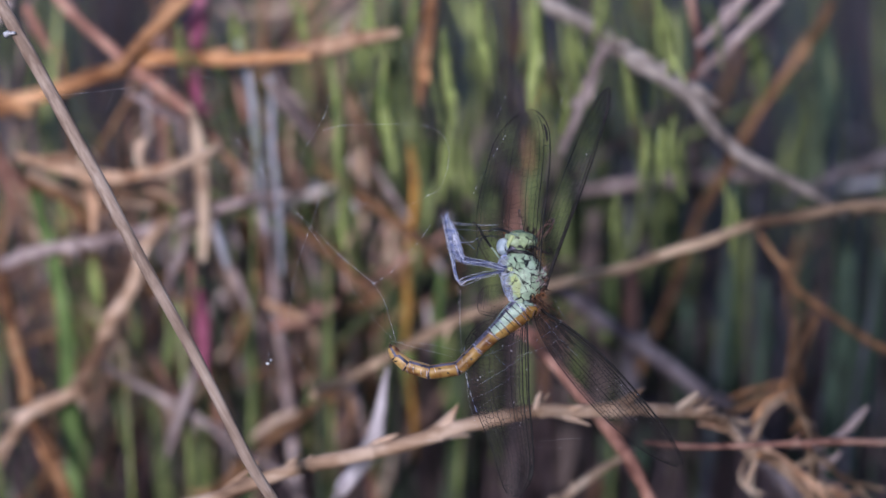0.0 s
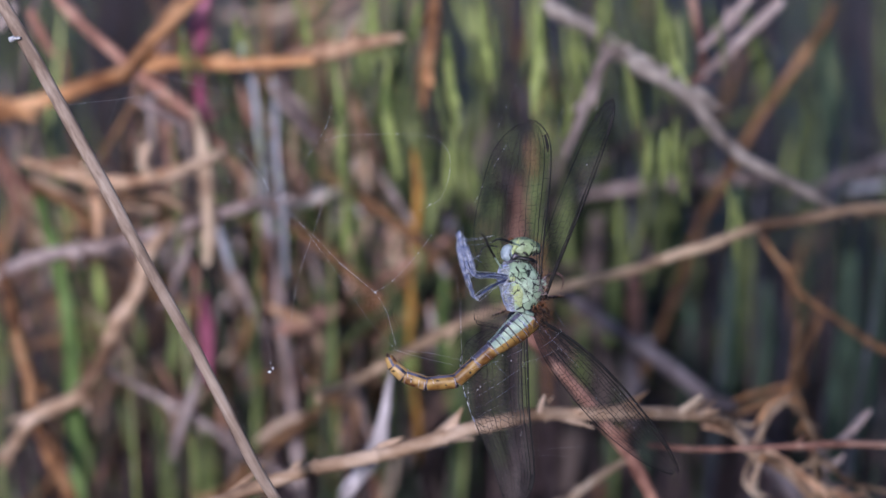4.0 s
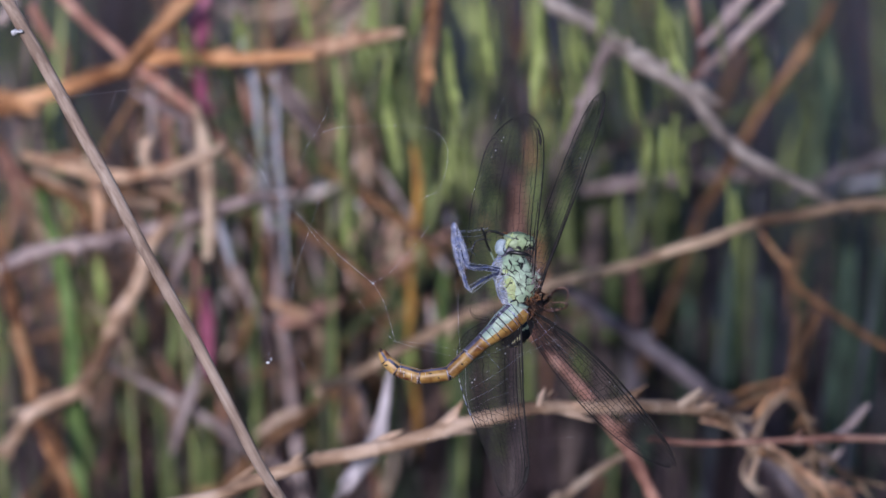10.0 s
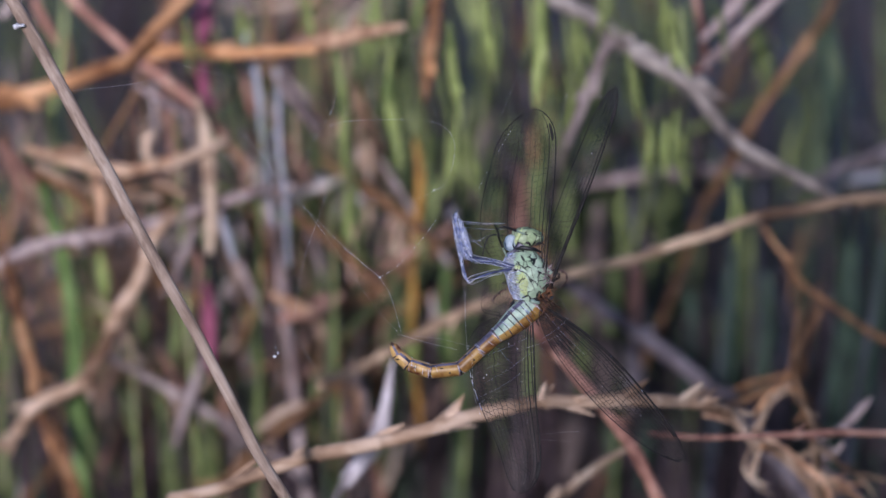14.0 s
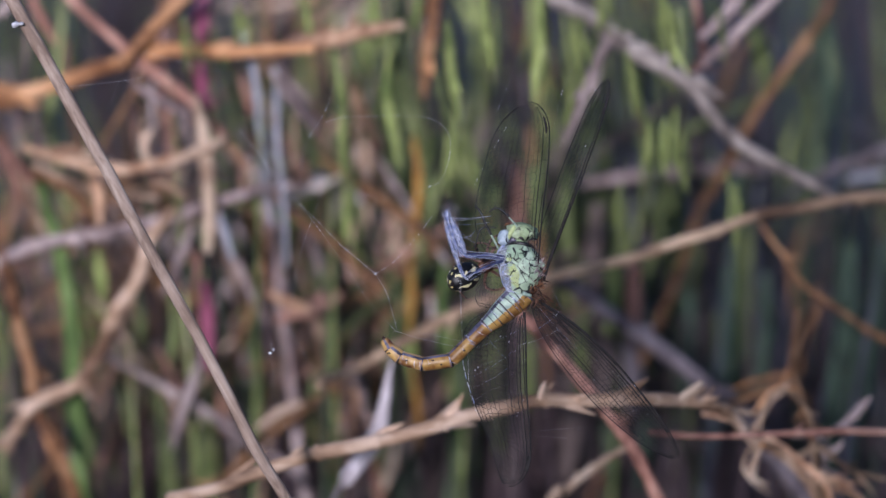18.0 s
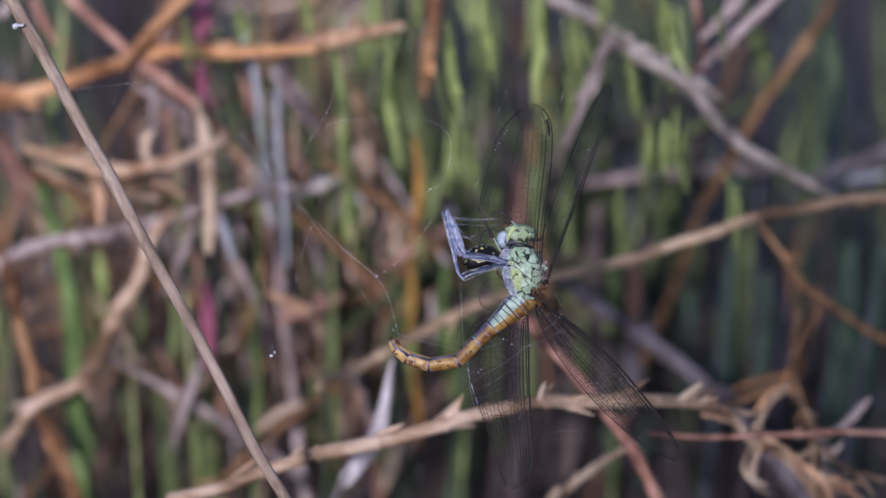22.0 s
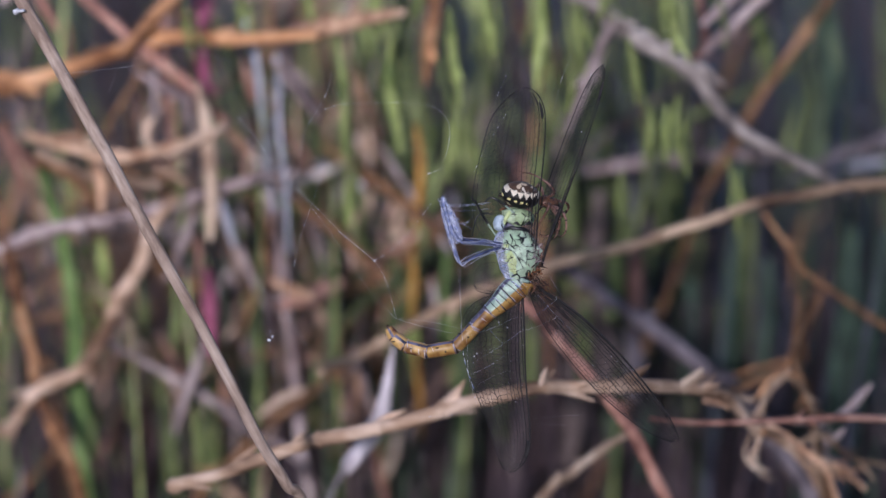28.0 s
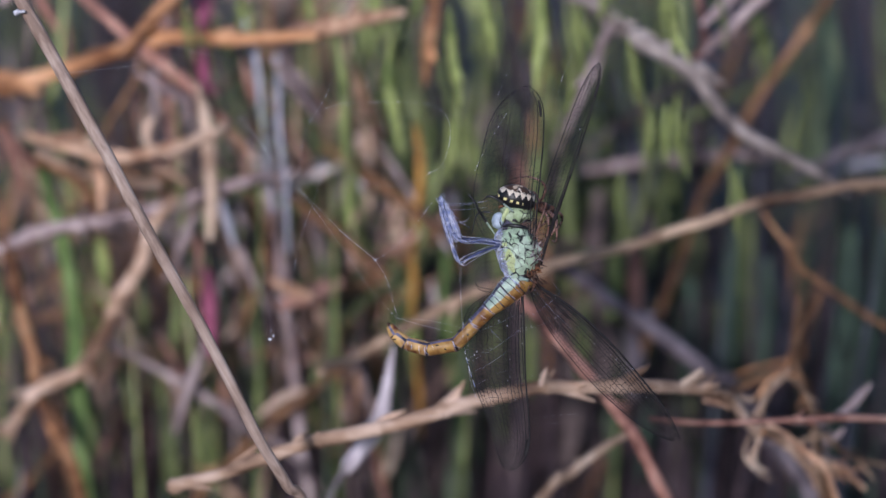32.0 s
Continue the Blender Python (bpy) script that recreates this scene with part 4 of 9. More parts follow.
S("reed_leaf", [(0.0349, 0.4063, 0.2590), (0.0357, 0.4063, 0.2544), (0.0357, 0.4063, 0.2503), (0.0363, 0.4063, 0.2467)], [0.00026, 0.00073, 0.00073, 0.00022], LIME, "bright yellowish green reed leaf, sunlit patch in its colour", "leaf", group="reed leaves", flat=0.5, scraps=1, wobble=0.0005)
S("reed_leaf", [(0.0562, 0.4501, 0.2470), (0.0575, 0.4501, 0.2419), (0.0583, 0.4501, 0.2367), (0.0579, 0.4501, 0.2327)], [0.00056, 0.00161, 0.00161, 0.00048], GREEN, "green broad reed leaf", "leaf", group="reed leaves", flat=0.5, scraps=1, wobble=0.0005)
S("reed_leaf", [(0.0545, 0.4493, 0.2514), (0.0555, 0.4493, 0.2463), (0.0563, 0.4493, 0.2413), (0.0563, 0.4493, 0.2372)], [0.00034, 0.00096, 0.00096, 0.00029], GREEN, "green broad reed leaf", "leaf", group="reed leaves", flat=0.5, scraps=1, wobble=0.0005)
S("reed_leaf", [(0.0680, 0.4531, 0.2435), (0.0680, 0.4531, 0.2364), (0.0692, 0.4531, 0.2281), (0.0691, 0.4531, 0.2228)], [0.00054, 0.00155, 0.00155, 0.00045], SHADED_GREEN, "dark green reed leaf, shade in its colour", "leaf", group="reed leaves", flat=0.5, scraps=1, wobble=0.0005)
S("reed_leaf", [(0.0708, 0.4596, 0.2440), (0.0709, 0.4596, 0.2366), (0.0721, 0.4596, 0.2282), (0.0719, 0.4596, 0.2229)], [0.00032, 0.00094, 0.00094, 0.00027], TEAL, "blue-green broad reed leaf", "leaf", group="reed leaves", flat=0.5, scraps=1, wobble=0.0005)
S("reed_leaf", [(0.0333, 0.4086, 0.2356), (0.0340, 0.4086, 0.2309), (0.0334, 0.4086, 0.2257)], [0.00037, 0.00105, 0.00031], LIME, "bright yellowish green reed leaf, sunlit patch in its colour", "leaf", group="reed leaves", flat=0.5, scraps=1, wobble=0.0005)
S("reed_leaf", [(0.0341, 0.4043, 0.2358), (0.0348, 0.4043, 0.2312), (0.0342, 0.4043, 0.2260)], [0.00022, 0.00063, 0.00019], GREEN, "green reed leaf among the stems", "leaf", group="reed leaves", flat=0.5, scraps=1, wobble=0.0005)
S("reed_leaf", [(0.0368, 0.4086, 0.2347), (0.0366, 0.4086, 0.2299), (0.0369, 0.4086, 0.2256)], [0.00035, 0.00098, 0.00029], LIME, "bright yellowish green reed leaf, sunlit patch in its colour", "leaf", group="reed leaves", flat=0.5, scraps=1, wobble=0.0005)
S("reed_leaf", [(0.0385, 0.4076, 0.2369), (0.0382, 0.4076, 0.2322), (0.0381, 0.4076, 0.2279)], [0.00020, 0.00059, 0.00018], LIME, "bright yellowish green reed leaf, sunlit patch in its colour", "leaf", group="reed leaves", flat=0.5, scraps=1, wobble=0.0005)
S("reed_leaf", [(0.0051, 0.4086, 0.2323), (0.0055, 0.4086, 0.2267), (0.0060, 0.4086, 0.2217)], [0.00030, 0.00086, 0.00026], LIME, "bright yellowish green reed leaf, sunlit patch in its colour", "leaf", group="reed leaves", flat=0.5, scraps=1, wobble=0.0005)
S("reed_leaf", [(0.0039, 0.4084, 0.2336), (0.0041, 0.4084, 0.2279), (0.0052, 0.4084, 0.2230)], [0.00018, 0.00052, 0.00016], LIME, "bright yellowish green reed leaf, sunlit patch in its colour", "leaf", group="reed leaves", flat=0.5, scraps=1, wobble=0.0005)
S("reed_leaf", [(0.0009, 0.4082, 0.2333), (0.0010, 0.4082, 0.2276), (0.0006, 0.4082, 0.2219)], [0.00032, 0.00092, 0.00028], LIME, "bright yellowish green reed leaf, sunlit patch in its colour", "leaf", group="reed leaves", flat=0.5, scraps=1, wobble=0.0005)
S("reed_leaf", [(0.0020, 0.4072, 0.2363), (0.0020, 0.4072, 0.2308), (0.0018, 0.4072, 0.2251)], [0.00019, 0.00055, 0.00017], LIME, "bright yellowish green reed leaf, sunlit patch in its colour", "leaf", group="reed leaves", flat=0.5, scraps=1, wobble=0.0005)
S("reed_leaf", [(0.0255, 0.4100, 0.2554), (0.0261, 0.4100, 0.2517), (0.0256, 0.4100, 0.2487)], [0.00030, 0.00087, 0.00026], LIME, "bright yellowish green reed leaf, sunlit patch in its colour", "leaf", group="reed leaves", flat=0.5, scraps=1, wobble=0.0005)
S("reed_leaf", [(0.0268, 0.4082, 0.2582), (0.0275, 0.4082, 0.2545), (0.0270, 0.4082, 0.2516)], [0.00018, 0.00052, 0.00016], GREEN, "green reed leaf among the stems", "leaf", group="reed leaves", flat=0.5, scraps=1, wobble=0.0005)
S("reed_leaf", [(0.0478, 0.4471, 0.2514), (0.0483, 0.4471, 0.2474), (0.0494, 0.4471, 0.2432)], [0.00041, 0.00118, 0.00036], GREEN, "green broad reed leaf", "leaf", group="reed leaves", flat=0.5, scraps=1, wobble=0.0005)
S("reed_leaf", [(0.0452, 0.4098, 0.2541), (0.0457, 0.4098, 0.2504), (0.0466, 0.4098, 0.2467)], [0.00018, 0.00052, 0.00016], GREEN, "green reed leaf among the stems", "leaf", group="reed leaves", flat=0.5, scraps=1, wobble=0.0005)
S("reed_leaf", [(-0.0090, 0.4203, 0.2447), (-0.0094, 0.4203, 0.2380), (-0.0081, 0.4203, 0.2309), (-0.0069, 0.4203, 0.2244)], [0.00045, 0.00127, 0.00127, 0.00038], LIME, "bright yellowish green reed leaf, sunlit patch in its colour", "leaf", group="reed leaves", flat=0.5, scraps=1, wobble=0.0005)
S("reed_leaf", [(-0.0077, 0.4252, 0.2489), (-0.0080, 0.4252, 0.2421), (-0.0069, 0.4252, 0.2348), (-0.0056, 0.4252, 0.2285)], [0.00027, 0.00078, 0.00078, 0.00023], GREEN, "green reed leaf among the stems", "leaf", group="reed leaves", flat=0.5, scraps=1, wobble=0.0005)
S("reed_leaf", [(-0.0177, 0.4199, 0.2439), (-0.0170, 0.4199, 0.2372), (-0.0170, 0.4199, 0.2294), (-0.0166, 0.4199, 0.2216)], [0.00035, 0.00101, 0.00101, 0.00031], LIME, "bright yellowish green reed leaf, sunlit patch in its colour", "leaf", group="reed leaves", flat=0.5, scraps=1, wobble=0.0005)
S("reed_leaf", [(-0.0163, 0.4246, 0.2396), (-0.0156, 0.4246, 0.2327), (-0.0159, 0.4246, 0.2249), (-0.0154, 0.4246, 0.2169)], [0.00022, 0.00061, 0.00061, 0.00019], LIME, "bright yellowish green reed leaf, sunlit patch in its colour", "leaf", group="reed leaves", flat=0.5, scraps=1, wobble=0.0005)
S("reed_leaf", [(-0.0167, 0.4241, 0.2208), (-0.0165, 0.4241, 0.2149), (-0.0155, 0.4241, 0.2098)], [0.00031, 0.00090, 0.00027], LIME, "bright yellowish green reed leaf, sunlit patch in its colour", "leaf", group="reed leaves", flat=0.5, scraps=1, wobble=0.0005)
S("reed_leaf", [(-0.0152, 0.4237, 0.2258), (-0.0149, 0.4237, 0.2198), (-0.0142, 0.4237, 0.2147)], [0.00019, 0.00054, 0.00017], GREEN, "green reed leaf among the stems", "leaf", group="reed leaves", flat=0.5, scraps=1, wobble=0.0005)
S("reed_leaf", [(-0.0120, 0.4214, 0.2541), (-0.0117, 0.4214, 0.2495), (-0.0111, 0.4214, 0.2451)], [0.00033, 0.00095, 0.00029], LIME, "bright yellowish green reed leaf, sunlit patch in its colour", "leaf", group="reed leaves", flat=0.5, scraps=1, wobble=0.0005)
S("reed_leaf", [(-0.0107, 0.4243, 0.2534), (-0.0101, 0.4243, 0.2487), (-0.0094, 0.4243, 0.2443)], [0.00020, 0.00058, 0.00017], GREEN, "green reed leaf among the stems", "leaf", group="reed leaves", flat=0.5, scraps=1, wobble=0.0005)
S("reed_leaf", [(-0.0226, 0.4192, 0.2545), (-0.0221, 0.4192, 0.2497), (-0.0210, 0.4192, 0.2444)], [0.00031, 0.00089, 0.00027], LIME, "bright yellowish green reed leaf, sunlit patch in its colour", "leaf", group="reed leaves", flat=0.5, scraps=1, wobble=0.0005)
S("reed_leaf", [(-0.0241, 0.4229, 0.2587), (-0.0241, 0.4229, 0.2539), (-0.0232, 0.4229, 0.2488)], [0.00019, 0.00053, 0.00017], LIME, "bright yellowish green reed leaf, sunlit patch in its colour", "leaf", group="reed leaves", flat=0.5, scraps=1, wobble=0.0005)
S("reed_leaf", [(-0.0034, 0.4222, 0.2551), (-0.0038, 0.4222, 0.2512), (-0.0040, 0.4222, 0.2474)], [0.00033, 0.00095, 0.00029], LIME, "bright yellowish green reed leaf, sunlit patch in its colour", "leaf", group="reed leaves", flat=0.5, scraps=1, wobble=0.0005)
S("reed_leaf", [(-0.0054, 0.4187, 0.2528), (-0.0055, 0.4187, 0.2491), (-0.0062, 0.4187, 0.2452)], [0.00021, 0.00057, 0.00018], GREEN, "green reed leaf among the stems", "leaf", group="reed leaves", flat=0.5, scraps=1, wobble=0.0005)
S("reed_leaf", [(-0.0435, 0.4221, 0.2503), (-0.0432, 0.4221, 0.2456), (-0.0429, 0.4221, 0.2407)], [0.00031, 0.00089, 0.00027], LIME, "bright yellowish green reed leaf, sunlit patch in its colour", "leaf", group="reed leaves", flat=0.5, scraps=1, wobble=0.0005)
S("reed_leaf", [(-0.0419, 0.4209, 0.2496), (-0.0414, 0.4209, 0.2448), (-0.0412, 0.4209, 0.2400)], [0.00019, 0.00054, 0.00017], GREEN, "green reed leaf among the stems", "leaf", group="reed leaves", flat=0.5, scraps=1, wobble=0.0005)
S("reed_leaf", [(-0.0344, 0.4235, 0.2521), (-0.0343, 0.4235, 0.2481), (-0.0340, 0.4235, 0.2444)], [0.00036, 0.00102, 0.00030], LIME, "bright yellowish green reed leaf, sunlit patch in its colour", "leaf", group="reed leaves", flat=0.5, scraps=1, wobble=0.0005)
S("reed_leaf", [(-0.0327, 0.4223, 0.2507), (-0.0328, 0.4223, 0.2469), (-0.0322, 0.4223, 0.2431)], [0.00021, 0.00061, 0.00019], LIME, "bright yellowish green reed leaf, sunlit patch in its colour", "leaf", group="reed leaves", flat=0.5, scraps=1, wobble=0.0005)
S("reed_leaf", [(0.0398, 0.4086, 0.2323), (0.0392, 0.4086, 0.2276), (0.0403, 0.4086, 0.2228)], [0.00030, 0.00086, 0.00026], LIME, "bright yellowish green reed leaf, sunlit patch in its colour", "leaf", group="reed leaves", flat=0.5, scraps=1, wobble=0.0005)
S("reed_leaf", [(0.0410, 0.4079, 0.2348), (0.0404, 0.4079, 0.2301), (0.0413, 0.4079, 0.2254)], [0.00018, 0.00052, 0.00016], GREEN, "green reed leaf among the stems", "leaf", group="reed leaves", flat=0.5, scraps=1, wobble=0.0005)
S("reed_leaf", [(0.0299, 0.4104, 0.2234), (0.0293, 0.4104, 0.2187), (0.0302, 0.4104, 0.2128)], [0.00030, 0.00087, 0.00026], LIME, "bright yellowish green reed leaf, sunlit patch in its colour", "leaf", group="reed leaves", flat=0.5, scraps=1, wobble=0.0005)
S("reed_leaf", [(0.0309, 0.4108, 0.2215), (0.0307, 0.4108, 0.2167), (0.0312, 0.4108, 0.2110)], [0.00018, 0.00052, 0.00015], LIME, "bright yellowish green reed leaf, sunlit patch in its colour", "leaf", group="reed leaves", flat=0.5, scraps=1, wobble=0.0005)
S("reed_leaf", [(0.0478, 0.4050, 0.2245), (0.0485, 0.4050, 0.2188), (0.0482, 0.4050, 0.2140)], [0.00030, 0.00086, 0.00026], LIME, "bright yellowish green reed leaf, sunlit patch in its colour", "leaf", group="reed leaves", flat=0.5, scraps=1, wobble=0.0005)
S("reed_leaf", [(0.0466, 0.4069, 0.2265), (0.0474, 0.4069, 0.2209), (0.0469, 0.4069, 0.2162)], [0.00019, 0.00052, 0.00016], LIME, "bright yellowish green reed leaf, sunlit patch in its colour", "leaf", group="reed leaves", flat=0.5, scraps=1, wobble=0.0005)
S("reed_leaf", [(0.0200, 0.4099, 0.2424), (0.0208, 0.4099, 0.2377), (0.0201, 0.4099, 0.2330)], [0.00026, 0.00074, 0.00022], LIME, "bright yellowish green reed leaf, sunlit patch in its colour", "leaf", group="reed leaves", flat=0.5, scraps=1, wobble=0.0005)
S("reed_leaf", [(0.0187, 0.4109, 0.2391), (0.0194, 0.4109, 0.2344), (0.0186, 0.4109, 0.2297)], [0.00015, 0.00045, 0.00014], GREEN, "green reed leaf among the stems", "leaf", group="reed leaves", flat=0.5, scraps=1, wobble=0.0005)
S("tendril", [(0.0492, 0.3860, 0.1906), (0.0506, 0.3860, 0.1927), (0.0521, 0.3860, 0.1945), (0.0539, 0.3860, 0.1955), (0.0555, 0.3860, 0.1949)], [0.00029, 0.00052, 0.00058, 0.00052, 0.00035], ORANGE, "ochre curled strip of dry leaf", "twig", wobble=0.0005, scraps=1)
S("tendril", [(0.0495, 0.3830, 0.1866), (0.0500, 0.3830, 0.1846), (0.0492, 0.3830, 0.1823)], [0.00046, 0.00058, 0.00035], STRAW, "small pale hanging leaf scrap", "twig", wobble=0.0005, scraps=1)
S("tendril", [(0.0549, 0.3860, 0.1843), (0.0571, 0.3860, 0.1815), (0.0591, 0.3860, 0.1784), (0.0601, 0.3860, 0.1758)], [0.00047, 0.00064, 0.00064, 0.00052], PEACH, "pale frayed dry twig end", "twig", wobble=0.0005, scraps=1)
S("tendril", [(0.0587, 0.3880, 0.1828), (0.0624, 0.3880, 0.1806), (0.0658, 0.3880, 0.1785), (0.0680, 0.3880, 0.1757)], [0.00041, 0.00059, 0.00059, 0.00053], MAUVE, "pale greyish twig end", "twig", wobble=0.0005, scraps=1)
S("tendril", [(0.0578, 0.3980, 0.2056), (0.0571, 0.3980, 0.1976), (0.0570, 0.3980, 0.1939), (0.0597, 0.3980, 0.1903), (0.0610, 0.3980, 0.1851), (0.0620, 0.3980, 0.1754), (0.0625, 0.3980, 0.1725)], [0.00054, 0.00066, 0.00066, 0.00066, 0.00060, 0.00066, 0.00066], BROWN, "rust-brown crooked dry stalk", "twig", wobble=0.0005, scraps=1)
S("tendril", [(0.0426, 0.3760, 0.1944), (0.0452, 0.3760, 0.1945), (0.0481, 0.3760, 0.1942)], [0.00040, 0.00057, 0.00034], STRAW, "pale flake of dry leaf on the twig", "twig", wobble=0.0005, scraps=1)
S("tendril", [(0.0478, 0.3980, 0.1918), (0.0515, 0.3980, 0.1932), (0.0565, 0.3980, 0.1945)], [0.00042, 0.00060, 0.00054], BROWN, "brown dry side twig", "twig", wobble=0.0005, scraps=1)
S("tendril", [(0.0618, 0.3900, 0.1853), (0.0626, 0.3900, 0.1830), (0.0614, 0.3900, 0.1808)], [0.00029, 0.00053, 0.00029], MAUVE, "small greyish leaf scrap", "twig", wobble=0.0005, scraps=1)

S("reed_leaf", [(-0.0048, 0.4292, 0.2288), (-0.0041, 0.4292, 0.2229), (-0.0042, 0.4292, 0.2170), (-0.0050, 0.4292, 0.2098)], [0.00052, 0.00105, 0.00105, 0.00059], OCHRE, "ochre yellow dying reed leaf", "leaf", group="reed leaves", flat=0.5, scraps=0, wobble=0.0005)
S("reed_leaf", [(-0.0055, 0.4292, 0.2079), (-0.0052, 0.4292, 0.2007), (-0.0058, 0.4292, 0.1926)], [0.00052, 0.00097, 0.00052], OCHRE, "ochre yellow dying reed leaf", "leaf", group="reed leaves", flat=0.5, scraps=0, wobble=0.0005)
S("reed_leaf", [(-0.0046, 0.4292, 0.1885), (-0.0041, 0.4292, 0.1802), (-0.0040, 0.4292, 0.1719)], [0.00052, 0.00097, 0.00052], OCHRE, "ochre yellow dying reed leaf", "leaf", group="reed leaves", flat=0.5, scraps=0, wobble=0.0005)

# Pale balls added behind the web as out-of-focus sun glints.
for q, r in (((-0.0148, 0.4540, 0.2137), 0.00150), ((-0.0222, 0.4476, 0.2173), 0.00140), ((0.0017, 0.4611, 0.2086), 0.00110)):
    bm = bmesh.new()
    blob(bm, (0, 0, 0), (r, r, r * 1.1), 12, 10, lumps=0.15)
    ob = part("seed_capsule", bm, HUSK)
    ob.location = q
    tagged(ob, "small pale ball standing in for a blurred sun glint", "seed capsule", "seed capsules")

# Broad soft reed leaves beyond the web.
S("reed_leaf", [(0.0137, 0.4470, 0.2207), (0.0143, 0.4470, 0.2145), (0.0136, 0.4470, 0.2072)], [0.00101, 0.00202, 0.00121], SALMON, "dull reddish dead reed leaf", "leaf", group="reed leaves", flat=0.5, scraps=0, wobble=0.0006)
S("reed_leaf", [(0.0176, 0.4470, 0.2218), (0.0170, 0.4470, 0.2156), (0.0177, 0.4470, 0.2082)], [0.00094, 0.00189, 0.00113], GREEN, "green broad reed leaf", "leaf", group="reed leaves", flat=0.5, scraps=0, wobble=0.0006)
S("reed_leaf", [(0.0305, 0.4470, 0.2035), (0.0312, 0.4470, 0.1967), (0.0307, 0.4470, 0.1892)], [0.00101, 0.00202, 0.00121], GREEN, "green broad reed leaf", "leaf", group="reed leaves", flat=0.5, scraps=0, wobble=0.0006)
S("reed_leaf", [(0.0356, 0.4470, 0.2019), (0.0351, 0.4470, 0.1956), (0.0359, 0.4470, 0.1882)], [0.00101, 0.00202, 0.00121], SALMON, "dull reddish dead reed leaf", "leaf", group="reed leaves", flat=0.5, scraps=0, wobble=0.0006)
# The two bluish grey strips paint in patches of reflected sky.
S("reed_leaf", [(0.0503, 0.4700, 0.2149), (0.0537, 0.4700, 0.2158), (0.0567, 0.4700, 0.2156)], [0.00071, 0.00142, 0.00085], SILVER, "pale bluish grey strip standing in for reflected sky", "leaf", group="reed leaves", flat=0.5, scraps=0, wobble=0.0006)
S("reed_leaf", [(0.0764, 0.4700, 0.2134), (0.0802, 0.4700, 0.2142), (0.0840, 0.4700, 0.2146)], [0.00071, 0.00142, 0.00085], SILVER, "pale bluish grey strip standing in for reflected sky", "leaf", group="reed leaves", flat=0.5, scraps=0, wobble=0.0006)
S("reed_leaf", [(0.0289, 0.4500, 0.1938), (0.0299, 0.4500, 0.1831), (0.0294, 0.4500, 0.1733)], [0.00156, 0.00312, 0.00187], CLUMP, "dull brown dead reed leaf", "leaf", group="reed leaves", flat=0.5, scraps=0, wobble=0.0006)
S("reed_leaf", [(0.0340, 0.4500, 0.1874), (0.0350, 0.4500, 0.1809), (0.0344, 0.4500, 0.1733)], [0.00136, 0.00272, 0.00163], LILAC, "dull lilac dead reed leaf", "leaf", group="reed leaves", flat=0.5, scraps=0, wobble=0.0006)
S("reed_leaf", [(0.0226, 0.4500, 0.1809), (0.0238, 0.4500, 0.1701), (0.0232, 0.4500, 0.1602)], [0.00149, 0.00299, 0.00179], CLUMP, "dull brown dead reed leaf", "leaf", group="reed leaves", flat=0.5, scraps=0, wobble=0.0006)
S("reed_leaf", [(-0.0014, 0.4500, 0.2254), (-0.0020, 0.4500, 0.2160), (-0.0012, 0.4500, 0.2055)], [0.00095, 0.00190, 0.00114], GREEN, "green broad reed leaf", "leaf", group="reed leaves", flat=0.5, scraps=0, wobble=0.0006)
S("reed_leaf", [(0.0008, 0.4460, 0.2022), (0.0002, 0.4460, 0.1927), (0.0006, 0.4460, 0.1836)], [0.00074, 0.00148, 0.00089], VIVID, "vivid green reed leaf behind the web", "leaf", group="reed leaves", flat=0.5, scraps=0, wobble=0.0006)
S("reed_leaf", [(0.0023, 0.4460, 0.1788), (0.0029, 0.4460, 0.1701), (0.0034, 0.4460, 0.1604)], [0.00074, 0.00148, 0.00089], VIVID, "vivid green reed leaf behind the web", "leaf", group="reed leaves", flat=0.5, scraps=0, wobble=0.0006)
S("reed_leaf", [(0.0102, 0.4460, 0.2168), (0.0096, 0.4460, 0.2074), (0.0103, 0.4460, 0.1969)], [0.00094, 0.00188, 0.00113], GREEN, "green broad reed leaf", "leaf", group="reed leaves", flat=0.5, scraps=0, wobble=0.0006)
S("reed_leaf", [(0.0230, 0.4460, 0.2199), (0.0225, 0.4460, 0.2116), (0.0234, 0.4460, 0.2043)], [0.00114, 0.00229, 0.00137], GREEN, "green broad reed leaf", "leaf", group="reed leaves", flat=0.5, scraps=0, wobble=0.0006)
S("reed_leaf", [(0.0156, 0.4460, 0.1948), (0.0162, 0.4460, 0.1841), (0.0158, 0.4460, 0.1755)], [0.00088, 0.00175, 0.00105], GREEN, "green broad reed leaf", "leaf", group="reed leaves", flat=0.5, scraps=0, wobble=0.0006)
S("reed_leaf", [(-0.0230, 0.4550, 0.2225), (-0.0237, 0.4550, 0.2140), (-0.0236, 0.4550, 0.2045), (-0.0231, 0.4550, 0.1905)], [0.00089, 0.00179, 0.00179, 0.00107], GREEN, "green broad reed leaf", "leaf", group="reed leaves", flat=0.5, scraps=0, wobble=0.0006)
S("reed_leaf", [(-0.0160, 0.4550, 0.2151), (-0.0157, 0.4550, 0.1991), (-0.0165, 0.4550, 0.1818)], [0.00096, 0.00192, 0.00115], GREEN, "green broad reed leaf", "leaf", group="reed leaves", flat=0.5, scraps=0, wobble=0.0006)
S("reed_leaf", [(-0.0048, 0.4550, 0.2098), (-0.0059, 0.4550, 0.1948), (-0.0053, 0.4550, 0.1752)], [0.00089, 0.00179, 0.00107], LIME, "bright green reed leaf behind the web", "leaf", group="reed leaves", flat=0.5, scraps=0, wobble=0.0006)
